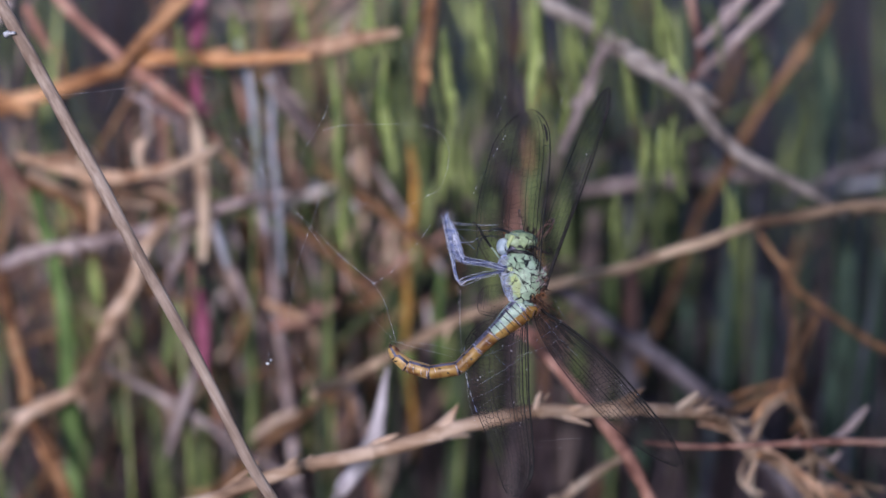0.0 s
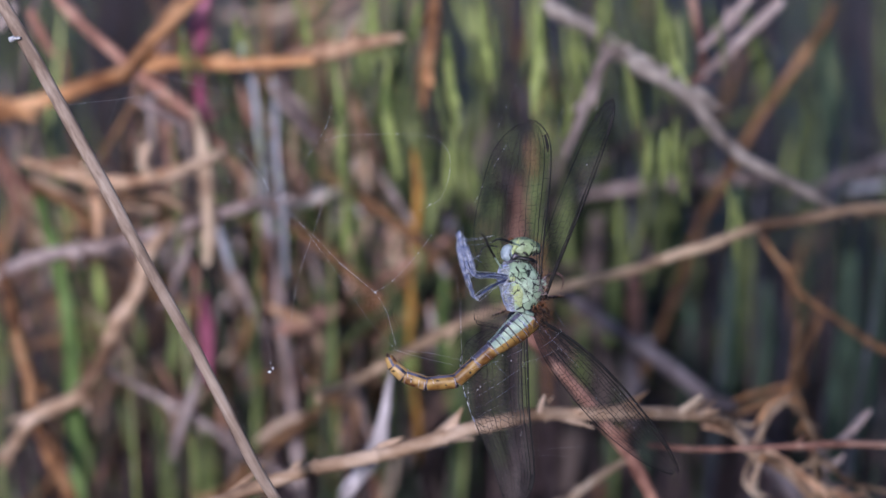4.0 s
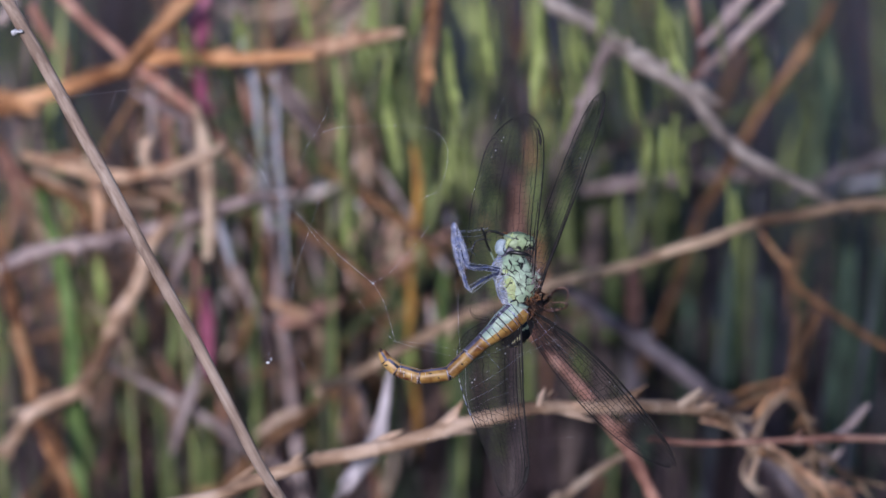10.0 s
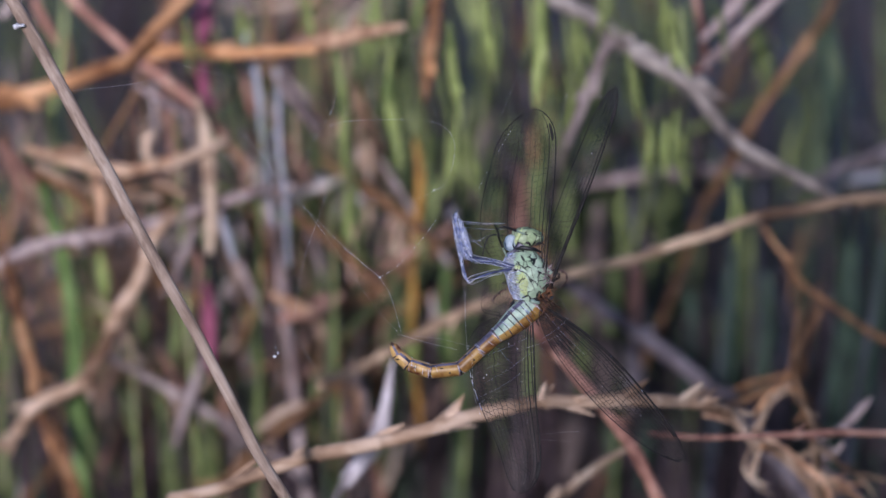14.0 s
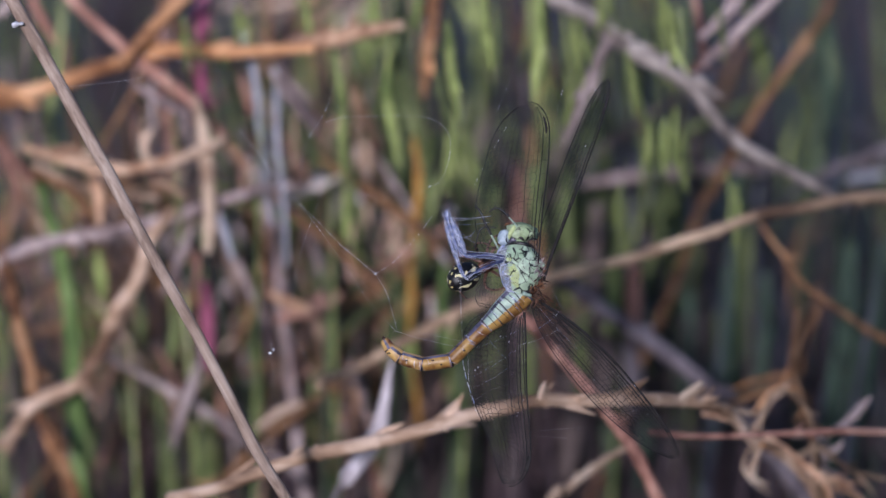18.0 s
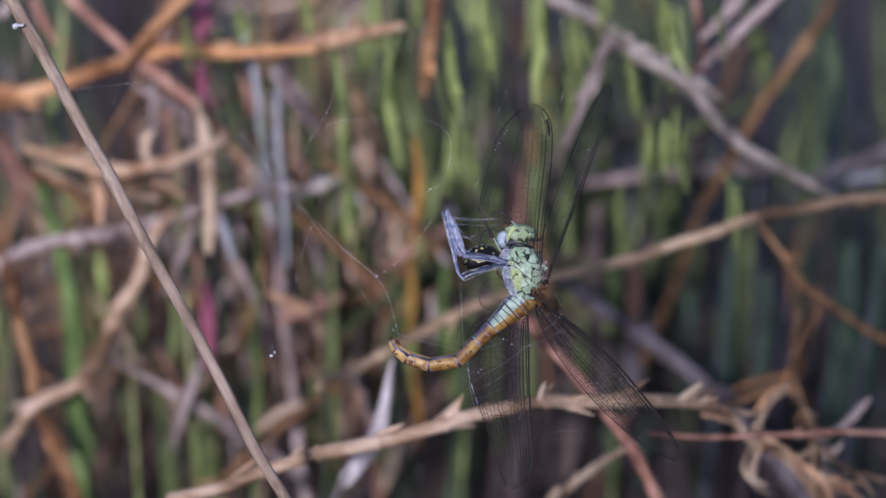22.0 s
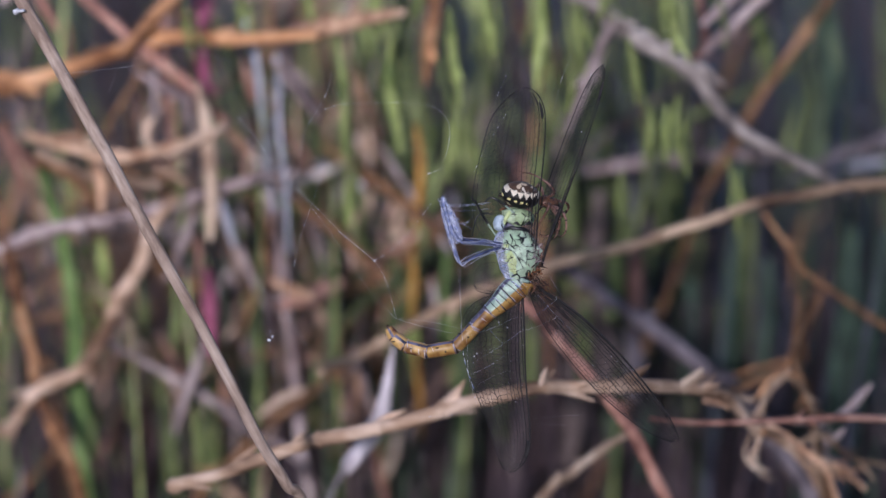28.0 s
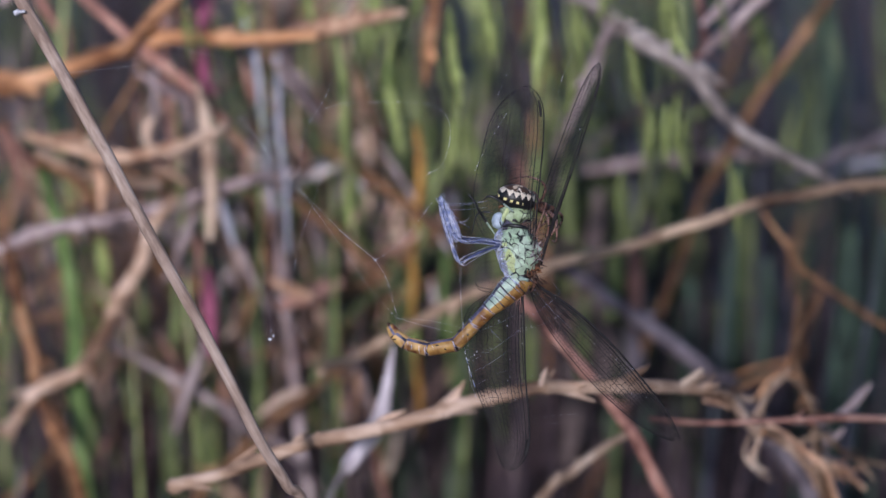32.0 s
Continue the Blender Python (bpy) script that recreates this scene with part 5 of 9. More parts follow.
S("reed_leaf", [(-0.0098, 0.4550, 0.2023), (-0.0095, 0.4550, 0.1905), (-0.0101, 0.4550, 0.1796)], [0.00089, 0.00179, 0.00107], GREEN, "green broad reed leaf", "leaf", group="reed leaves", flat=0.5, scraps=0, wobble=0.0006)
S("reed_leaf", [(0.0101, 0.4550, 0.1948), (0.0097, 0.4550, 0.1818), (0.0107, 0.4550, 0.1642)], [0.00096, 0.00192, 0.00115], GREEN, "green broad reed leaf", "leaf", group="reed leaves", flat=0.5, scraps=0, wobble=0.0006)
S("reed_leaf", [(0.0404, 0.4550, 0.2183), (0.0399, 0.4550, 0.2098), (0.0402, 0.4550, 0.2013)], [0.00117, 0.00233, 0.00140], GREEN, "green broad reed leaf", "leaf", group="reed leaves", flat=0.5, scraps=0, wobble=0.0006)
S("reed_leaf", [(-0.0298, 0.4550, 0.1991), (-0.0292, 0.4550, 0.1905), (-0.0298, 0.4550, 0.1796)], [0.00089, 0.00179, 0.00107], GREEN, "green broad reed leaf", "leaf", group="reed leaves", flat=0.5, scraps=0, wobble=0.0006)
S("reed_leaf", [(-0.0379, 0.4550, 0.2151), (-0.0372, 0.4550, 0.2045), (-0.0378, 0.4550, 0.1926)], [0.00082, 0.00165, 0.00099], GREEN, "green broad reed leaf", "leaf", group="reed leaves", flat=0.5, scraps=0, wobble=0.0006)
S("reed_leaf", [(0.0259, 0.4550, 0.1905), (0.0254, 0.4550, 0.1818), (0.0261, 0.4550, 0.1730)], [0.00117, 0.00233, 0.00140], GREEN, "green broad reed leaf", "leaf", group="reed leaves", flat=0.5, scraps=0, wobble=0.0006)
S("reed_leaf", [(0.0324, 0.4550, 0.1796), (0.0319, 0.4550, 0.1686), (0.0325, 0.4550, 0.1575)], [0.00124, 0.00247, 0.00148], SHADED_GREEN, "dark green reed leaf, shade in its colour", "leaf", group="reed leaves", flat=0.5, scraps=0, wobble=0.0006)
S("reed_leaf", [(0.0288, 0.4550, 0.2119), (0.0279, 0.4550, 0.2034), (0.0286, 0.4550, 0.1926)], [0.00137, 0.00275, 0.00165], CLUMP, "dull brown dead reed leaf", "leaf", group="reed leaves", flat=0.5, scraps=0, wobble=0.0006)
S("reed_leaf", [(0.0352, 0.4550, 0.2002), (0.0362, 0.4550, 0.1905), (0.0355, 0.4550, 0.1807)], [0.00137, 0.00275, 0.00165], CLUMP, "dull brown dead reed leaf", "leaf", group="reed leaves", flat=0.5, scraps=0, wobble=0.0006)
S("reed_leaf", [(0.0548, 0.4620, 0.2030), (0.0541, 0.4620, 0.1888), (0.0529, 0.4620, 0.1733), (0.0501, 0.4620, 0.1529)], [0.00126, 0.00251, 0.00251, 0.00151], TEAL, "blue-green broad reed leaf", "leaf", group="reed leaves", flat=0.5, scraps=0, wobble=0.0006)
S("reed_leaf", [(0.0771, 0.4620, 0.2030), (0.0769, 0.4620, 0.1932), (0.0768, 0.4620, 0.1822), (0.0762, 0.4620, 0.1666)], [0.00119, 0.00237, 0.00237, 0.00142], TEAL, "blue-green broad reed leaf", "leaf", group="reed leaves", flat=0.5, scraps=0, wobble=0.0006)
S("reed_leaf", [(0.0833, 0.4620, 0.2030), (0.0815, 0.4620, 0.1844), (0.0789, 0.4620, 0.1666), (0.0772, 0.4620, 0.1529)], [0.00153, 0.00307, 0.00307, 0.00184], TEAL, "blue-green broad reed leaf", "leaf", group="reed leaves", flat=0.5, scraps=0, wobble=0.0006)
S("reed_leaf", [(0.0336, 0.4620, 0.2030), (0.0339, 0.4620, 0.1932), (0.0334, 0.4620, 0.1800)], [0.00126, 0.00251, 0.00151], GREEN, "green broad reed leaf", "leaf", group="reed leaves", flat=0.5, scraps=0, wobble=0.0006)
S("reed_leaf", [(0.0609, 0.4620, 0.1976), (0.0608, 0.4620, 0.1844), (0.0604, 0.4620, 0.1733)], [0.00119, 0.00237, 0.00142], TEAL, "blue-green broad reed leaf", "leaf", group="reed leaves", flat=0.5, scraps=0, wobble=0.0006)
S("reed_leaf", [(0.0395, 0.4620, 0.1688), (0.0380, 0.4620, 0.1610), (0.0370, 0.4620, 0.1529)], [0.00126, 0.00251, 0.00151], TEAL, "blue-green broad reed leaf", "leaf", group="reed leaves", flat=0.5, scraps=0, wobble=0.0006)
S("reed_leaf", [(0.0033, 0.4620, 0.1888), (0.0021, 0.4620, 0.1789), (0.0030, 0.4620, 0.1666), (0.0037, 0.4620, 0.1529)], [0.00112, 0.00223, 0.00223, 0.00134], GREEN, "green broad reed leaf", "leaf", group="reed leaves", flat=0.5, scraps=0, wobble=0.0006)
S("reed_leaf", [(0.0467, 0.4620, 0.1932), (0.0465, 0.4620, 0.1833), (0.0464, 0.4620, 0.1733)], [0.00105, 0.00209, 0.00126], TEAL, "blue-green broad reed leaf", "leaf", group="reed leaves", flat=0.5, scraps=0, wobble=0.0006)
S("reed_leaf", [(0.0744, 0.4620, 0.1800), (0.0740, 0.4620, 0.1666), (0.0739, 0.4620, 0.1554)], [0.00119, 0.00237, 0.00142], TEAL, "blue-green broad reed leaf", "leaf", group="reed leaves", flat=0.5, scraps=0, wobble=0.0006)
S("reed_leaf", [(0.0710, 0.4620, 0.2445), (0.0724, 0.4620, 0.2351), (0.0706, 0.4620, 0.2245), (0.0698, 0.4620, 0.2159)], [0.00160, 0.00321, 0.00321, 0.00192], SHADED_GREEN, "dark green reed leaf, shade in its colour", "leaf", group="reed leaves", flat=0.5, scraps=0, wobble=0.0006)
S("reed_leaf", [(0.0427, 0.4620, 0.2245), (0.0418, 0.4620, 0.2170), (0.0425, 0.4620, 0.2084)], [0.00139, 0.00279, 0.00167], GREEN, "green broad reed leaf", "leaf", group="reed leaves", flat=0.5, scraps=0, wobble=0.0006)
S("reed_leaf", [(0.0276, 0.4620, 0.2138), (0.0272, 0.4620, 0.2062), (0.0283, 0.4620, 0.1976)], [0.00126, 0.00251, 0.00151], GREEN, "green broad reed leaf", "leaf", group="reed leaves", flat=0.5, scraps=0, wobble=0.0006)
S("reed_leaf", [(0.0555, 0.4620, 0.2170), (0.0551, 0.4620, 0.2116), (0.0558, 0.4620, 0.2052)], [0.00119, 0.00237, 0.00142], TEAL, "blue-green broad reed leaf", "leaf", group="reed leaves", flat=0.5, scraps=0, wobble=0.0006)


# ---- reeds: standing blades, each its own thing ----
def reed(x, y, height, radius, material, lean=0.0, label="", category="reed", bow=0.0, flat=0.6):
    if 0.40 < y < 0.50 and x > -0.025:
        f, wide = (0.94, 1.0) if x < 0 else (1.06, 1.55)
        x, y, height, radius = x * f, y * f, 0.30 - (0.30 - height) * f, radius * wide
    base = Vector((x, y, -0.01))
    pts = [Vector((lean * s + bow * s * (1 - s), 0.3 * bow * s, height * s)) for s in (0, 0.25, 0.5, 0.75, 1.0)]
    way = curve_points(pts, 4)
    bm = bmesh.new()
    tube(bm, way, [radius * k for k in spread([1.0, 1.0, 0.95, 0.85, 0.1], len(way))], 6, flat)
    ob = part(category, bm, material)
    ob.location = base
    return tagged(ob, label, category, "standing reeds")


rng = random.Random(5)
reed(0.0067, 0.4606, 0.2530, 0.00065, SHADED_GREEN, 0.0011, "dark green reed blade, shade in its colour", bow=0.0014)
reed(0.0151, 0.4665, 0.2524, 0.00066, SHADED_GREEN, 0.0011, "dark green reed blade, shade in its colour", bow=0.0022)
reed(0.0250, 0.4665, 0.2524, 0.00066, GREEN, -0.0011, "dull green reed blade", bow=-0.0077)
reed(0.0368, 0.4665, 0.2524, 0.00066, VIOLET_SHADE, 0.0022, "violet-grey reed blade, shade in its colour", bow=0.0074)
reed(0.0326, 0.4784, 0.2512, 0.00067, VIOLET_SHADE, -0.0016, "violet-grey reed blade, shade in its colour", bow=-0.0036)
reed(0.0489, 0.4665, 0.2524, 0.00066, SHADED_GREEN, 0.0011, "dark green reed blade, shade in its colour", bow=0.0005)
reed(-0.0044, 0.4546, 0.2160, 0.00064, SHADED_GREEN, -0.0046, "dark green reed blade, shade in its colour", bow=0.0065)
reed(-0.0274, 0.4428, 0.1979, 0.00062, SHADED_GREEN, -0.0053, "dark green reed blade, shade in its colour", bow=-0.0064)
reed(0.0396, 0.4250, 0.2215, 0.00060, VIOLET_SHADE, 0.0109, "violet-grey reed blade, shade in its colour", bow=-0.0065)
reed(0.0527, 0.4309, 0.2125, 0.00061, VIOLET_SHADE, 0.0087, "violet-grey reed blade, shade in its colour", bow=-0.0016)
reed(0.0167, 0.4546, 0.2160, 0.00071, SHADED_GREEN, -0.0038, "dark green reed blade, shade in its colour", bow=0.0012)
reed(0.0487, 0.4131, 0.2123, 0.00069, VIOLET_SHADE, 0.0188, "violet-grey reed blade, shade in its colour", bow=-0.0068)
reed(0.0505, 0.4071, 0.2248, 0.00084, VIOLET_SHADE, 0.0237, "violet-grey reed blade, shade in its colour", bow=-0.0072)
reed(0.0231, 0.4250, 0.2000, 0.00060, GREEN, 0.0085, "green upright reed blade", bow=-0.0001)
reed(0.0040, 0.4250, 0.2039, 0.00060, SHADED_GREEN, 0.0026, "dark green reed blade, shade in its colour", bow=-0.0027)
reed(0.0416, 0.4546, 0.2515, 0.00064, SHADED_GREEN, 0.0028, "dark green reed blade, shade in its colour", bow=0.0057)
reed(0.0555, 0.4546, 0.2515, 0.00064, VIOLET_SHADE, 0.0028, "violet-grey reed blade, shade in its colour", bow=0.0037)
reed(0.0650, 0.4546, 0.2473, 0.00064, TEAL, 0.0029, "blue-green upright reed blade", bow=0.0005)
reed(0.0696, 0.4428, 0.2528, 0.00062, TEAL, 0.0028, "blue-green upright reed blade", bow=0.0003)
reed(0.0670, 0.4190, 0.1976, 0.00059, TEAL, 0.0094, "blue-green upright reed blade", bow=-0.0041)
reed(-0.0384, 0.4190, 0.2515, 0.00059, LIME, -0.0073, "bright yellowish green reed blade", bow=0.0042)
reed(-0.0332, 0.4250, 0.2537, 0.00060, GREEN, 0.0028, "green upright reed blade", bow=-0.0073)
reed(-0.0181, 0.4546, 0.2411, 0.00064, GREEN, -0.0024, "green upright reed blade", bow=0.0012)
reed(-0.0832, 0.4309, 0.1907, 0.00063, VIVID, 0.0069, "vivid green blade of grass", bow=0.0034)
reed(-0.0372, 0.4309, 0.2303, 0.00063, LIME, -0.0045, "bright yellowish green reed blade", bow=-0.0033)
reed(-0.0241, 0.4428, 0.2284, 0.00062, SHADED_GREEN, 0.0034, "dark green reed blade, shade in its colour", bow=-0.0010)
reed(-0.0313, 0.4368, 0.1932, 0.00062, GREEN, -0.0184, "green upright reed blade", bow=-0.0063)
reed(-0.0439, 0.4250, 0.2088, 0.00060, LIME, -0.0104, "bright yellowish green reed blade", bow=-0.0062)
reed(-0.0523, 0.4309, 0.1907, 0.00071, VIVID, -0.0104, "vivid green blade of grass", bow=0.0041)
reed(0.0116, 0.4546, 0.2515, 0.00064, SHADED_GREEN, -0.0014, "dark green reed blade, shade in its colour", bow=-0.0056)
reed(0.0361, 0.4546, 0.2515, 0.00064, VIOLET_SHADE, -0.0011, "violet-grey reed blade, shade in its colour", bow=0.0036)
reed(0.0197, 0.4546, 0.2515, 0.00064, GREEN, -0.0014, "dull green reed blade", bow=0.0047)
reed(-0.0402, 0.4665, 0.2524, 0.00091, SHADED_GREEN, 0.0014, "dark green reed blade, shade in its colour", bow=0.0071)
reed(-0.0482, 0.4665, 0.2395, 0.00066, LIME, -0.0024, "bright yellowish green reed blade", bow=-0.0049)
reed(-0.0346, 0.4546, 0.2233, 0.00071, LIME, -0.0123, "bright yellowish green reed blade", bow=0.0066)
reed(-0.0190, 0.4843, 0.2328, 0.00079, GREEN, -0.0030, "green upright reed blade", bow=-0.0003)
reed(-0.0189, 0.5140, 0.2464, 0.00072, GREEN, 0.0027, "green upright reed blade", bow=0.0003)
reed(-0.0016, 0.4903, 0.2297, 0.00077, SHADED_GREEN, -0.0092, "dark green reed blade, shade in its colour", bow=-0.0047)
reed(0.0032, 0.4903, 0.2522, 0.00085, SHADED_GREEN, -0.0013, "dark green reed blade, shade in its colour", bow=0.0034)
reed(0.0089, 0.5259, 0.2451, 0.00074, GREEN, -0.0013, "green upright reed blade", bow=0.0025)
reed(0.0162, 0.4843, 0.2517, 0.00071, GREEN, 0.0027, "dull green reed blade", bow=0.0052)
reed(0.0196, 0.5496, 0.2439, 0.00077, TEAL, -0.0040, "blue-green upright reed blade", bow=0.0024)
reed(0.0402, 0.5021, 0.2349, 0.00071, VIOLET_SHADE, -0.0029, "violet-grey reed blade, shade in its colour", bow=0.0059)
reed(0.0401, 0.5259, 0.2463, 0.00074, VIOLET_SHADE, 0.0027, "violet-grey reed blade, shade in its colour", bow=0.0014)
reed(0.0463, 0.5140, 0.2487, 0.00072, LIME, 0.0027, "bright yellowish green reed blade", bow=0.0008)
reed(0.0376, 0.4784, 0.2083, 0.00072, VIOLET_SHADE, 0.0193, "violet-grey reed blade, shade in its colour", bow=-0.0043)
reed(0.0669, 0.5259, 0.2427, 0.00074, SHADED_LITTER, 0.0054, "dark brown upright reed blade, shade in its colour", bow=-0.0017)
reed(0.0728, 0.5021, 0.2476, 0.00082, SHADED_LITTER, 0.0081, "dark brown upright reed blade, shade in its colour", bow=-0.0061)
reed(0.0766, 0.5615, 0.2247, 0.00079, SHADED_LITTER, 0.0086, "dark brown upright reed blade, shade in its colour", bow=0.0061)
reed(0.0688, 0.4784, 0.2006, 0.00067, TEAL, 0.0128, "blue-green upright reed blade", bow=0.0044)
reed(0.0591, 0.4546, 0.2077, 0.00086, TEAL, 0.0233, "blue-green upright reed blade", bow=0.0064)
reed(0.0098, 0.4546, 0.1889, 0.00078, SHADED_GREEN, -0.0060, "dark green reed blade, shade in its colour", bow=0.0035)
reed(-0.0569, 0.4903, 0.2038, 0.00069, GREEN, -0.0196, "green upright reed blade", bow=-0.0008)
reed(-0.0583, 0.4843, 0.2105, 0.00068, SHADED_GREEN, -0.0092, "dark green reed blade, shade in its colour", bow=-0.0072)
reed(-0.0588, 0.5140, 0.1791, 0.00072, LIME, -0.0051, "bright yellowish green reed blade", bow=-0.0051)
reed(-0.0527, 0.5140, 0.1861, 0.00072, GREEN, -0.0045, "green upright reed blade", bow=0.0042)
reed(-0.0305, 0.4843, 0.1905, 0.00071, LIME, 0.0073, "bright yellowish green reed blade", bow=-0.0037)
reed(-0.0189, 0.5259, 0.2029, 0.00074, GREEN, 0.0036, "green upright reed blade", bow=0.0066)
reed(-0.0275, 0.5259, 0.2463, 0.00074, SHADED_GREEN, -0.0027, "dark green reed blade, shade in its colour", bow=0.0002)
reed(0.0297, 0.5377, 0.2439, 0.00076, SHADED_GREEN, 0.0027, "dark green reed blade, shade in its colour", bow=0.0003)
reed(-0.0068, 0.5259, 0.2463, 0.00074, LIME, 0.0013, "bright yellowish green reed blade", bow=-0.0021)
reed(0.0293, 0.5140, 0.2192, 0.00072, VIOLET_SHADE, -0.0032, "violet-grey reed blade, shade in its colour", bow=0.0008)
reed(0.0734, 0.5496, 0.2363, 0.00077, SHADED_LITTER, -0.0055, "dark brown upright reed blade, shade in its colour", bow=0.0078)
reed(-0.0419, 0.5496, 0.2414, 0.00077, GREEN, 0.0027, "green upright reed blade", bow=-0.0044)
reed(-0.0741, 0.4843, 0.1771, 0.00079, TEAL, -0.0128, "blue-green upright reed blade", bow=0.0012)
reed(-0.0396, 0.4843, 0.1961, 0.00068, LIME, 0.0022, "bright yellowish green reed blade", bow=-0.0052)
reed(-0.0685, 0.5259, 0.2451, 0.00074, SHADED_GREEN, 0.0013, "dark green reed blade, shade in its colour", bow=-0.0072)
reed(-0.0804, 0.5377, 0.2328, 0.00076, GREEN, 0.0028, "green upright reed blade", bow=0.0009)
reed(-0.0896, 0.5496, 0.2414, 0.00077, SHADED_LITTER, 0.0013, "dark brown upright reed blade, shade in its colour", bow=-0.0077)
reed(0.0028, 0.5496, 0.2048, 0.00077, GREEN, -0.0033, "green upright reed blade", bow=0.0076)
reed(0.0134, 0.5140, 0.2263, 0.00072, GREEN, -0.0030, "green upright reed blade", bow=-0.0064)
reed(0.0386, 0.5259, 0.1884, 0.00074, VIOLET_SHADE, -0.0021, "violet-grey reed blade, shade in its colour", bow=-0.0038)
reed(0.0734, 0.5140, 0.1980, 0.00072, SHADED_LITTER, -0.0039, "dark brown upright reed blade, shade in its colour", bow=0.0041)
reed(-0.0435, 0.5259, 0.1714, 0.00074, SHADED_GREEN, -0.0027, "dark green reed blade, shade in its colour", bow=-0.0065)
reed(-0.0170, 0.5021, 0.1680, 0.00071, TEAL, 0.0071, "blue-green upright reed blade", bow=0.0058)

# Loose dead leaves and broken stalks caught between the reeds, thicker to the left.
rng = random.Random(77)
for i in range(175):
    y = rng.uniform(0.45, 0.62)
    left = rng.random() < 0.93
    x = (rng.uniform(-1.0, -0.12) if left else rng.uniform(-0.2, 1.0)) * 0.19 * y
    z = 0.30 - 0.2126 * y + rng.uniform(-0.11, 0.035 if x < -0.08 * y else 0.11) * y
    if i % 3 == 0 and left:
        cx, cz = ((-0.103, 0.024), (-0.125, -0.03), (-0.115, 0.014))[i // 3 % 3]
        y = rng.uniform(0.455, 0.52)
        x, z = (cx + rng.gauss(0, 0.022)) * y, 0.30 + (-0.2126 + cz + rng.gauss(0, 0.020)) * y
    if left and x < -0.10 * y and z < 0.30 - 0.2326 * y and i % 3:
        x = rng.uniform(-0.085, -0.005) * y
    a = radians(rng.choice((90, 90, 80, 100, 65, 115, 20, 160, 40, 140)) + rng.gauss(0, 18))
    a = a if left else radians(82 + i % 17)
    q = rng.uniform(0.004, 0.016)
    d = Vector((math.cos(a) * q, rng.uniform(-0.006, 0.006), math.sin(a) * q))
    p = Vector((x, y, z))
    n = Vector((-d.z, 0, d.x)) * rng.uniform(-0.3, 0.3)
    mat = rng.choice((MAUVE, SALMON, STRAW, TAN, ORANGE, SALMON, TAN, BROWN) if left else (BROWN, SHADED_LITTER))
    r = rng.uniform(0.0005, 0.0014)
    S("dead_leaf", [p - d, p + n, p + d], [r * 0.4, r, r, r * 0.3], mat, "narrow dead leaf caught among the reeds", "leaf", "loose dead leaves", flat=0.5, wobble=0.001, per=6, scraps=0)
# Thinner reeds between the broad ones.
rng = random.Random(42)
for i in range(70):
    y = rng.uniform(0.45, 0.72)
    k = rng.uniform(-1.0, 1.0)
    x = k * 0.185 * y
    mat = rng.choice((SHADED_GREEN, TEAL, GREEN, VIOLET_SHADE) if k > 0.35 else ((LIME, GREEN, SHADED_GREEN, GREEN) if k > -0.35 else (GREEN, SHADED_LITTER, LIME, BROWN, SHADED_LITTER)))
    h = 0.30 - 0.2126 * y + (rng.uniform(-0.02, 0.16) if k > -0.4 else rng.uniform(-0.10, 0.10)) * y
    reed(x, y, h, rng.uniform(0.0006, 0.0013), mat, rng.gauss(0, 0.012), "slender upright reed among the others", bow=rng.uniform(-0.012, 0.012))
rng = random.Random(71)
for i in range(44):
    y = rng.uniform(0.53, 0.64)
    x = rng.uniform(-0.34, 0.42) * 0.185 * y
    h = 0.30 - 0.2126 * y + rng.uniform(0.06, 0.17) * y
    reed(x, y, h, rng.uniform(0.0008, 0.0016), rng.choice((LIME, GREEN, SHADED_GREEN, BROWN) if x > 0 else (LIME, LIME, GREEN, BROWN)), rng.gauss(0, 0.010), "upright reed among the others", bow=rng.uniform(-0.010, 0.010))
# Thin dry stems standing and leaning between the thicker ones.
rng = random.Random(83)
for i in range(110):
    y = rng.uniform(0.45, 0.58)
    k = rng.uniform(-1.05, 0.0) if i % 4 else rng.uniform(-0.2, 1.0)
    x, z = k * 0.185 * y, 0.30 - 0.2126 * y + rng.uniform(-0.10, 0.02 if k < -0.4 else 0.10) * y
    a = radians(90 + rng.gauss(0, 20) if i % 6 or k > -0.35 else rng.uniform(0, 180))
    q = rng.uniform(0.010, 0.034)
    p, d = Vector((x, y, z)), Vector((math.cos(a) * q, rng.uniform(-0.008, 0.008), math.sin(a) * q))
    n = Vector((-d.z, 0, d.x)) * rng.uniform(-0.12, 0.12)
    mat = rng.choice((TAN, SALMON, BROWN, STRAW, SALMON, LIME, MAUVE, GREEN) if k < 0 else (BROWN, SHADED_LITTER, SALMON, GREEN, SHADED_LITTER))
    if i % 6 == 0 and k < -0.35:
        mat = BROWN
    r = rng.uniform(0.0004, 0.0010)
    S("dead_grass_blade", [p - d, p + n, p + d], [r, r, r * 0.8, r * 0.4], mat, "thin blade of dead grass among the reeds", "grass", "thin dead grass blades", wobble=0.0012, per=8, scraps=rng.choice((0, 0, 1)))
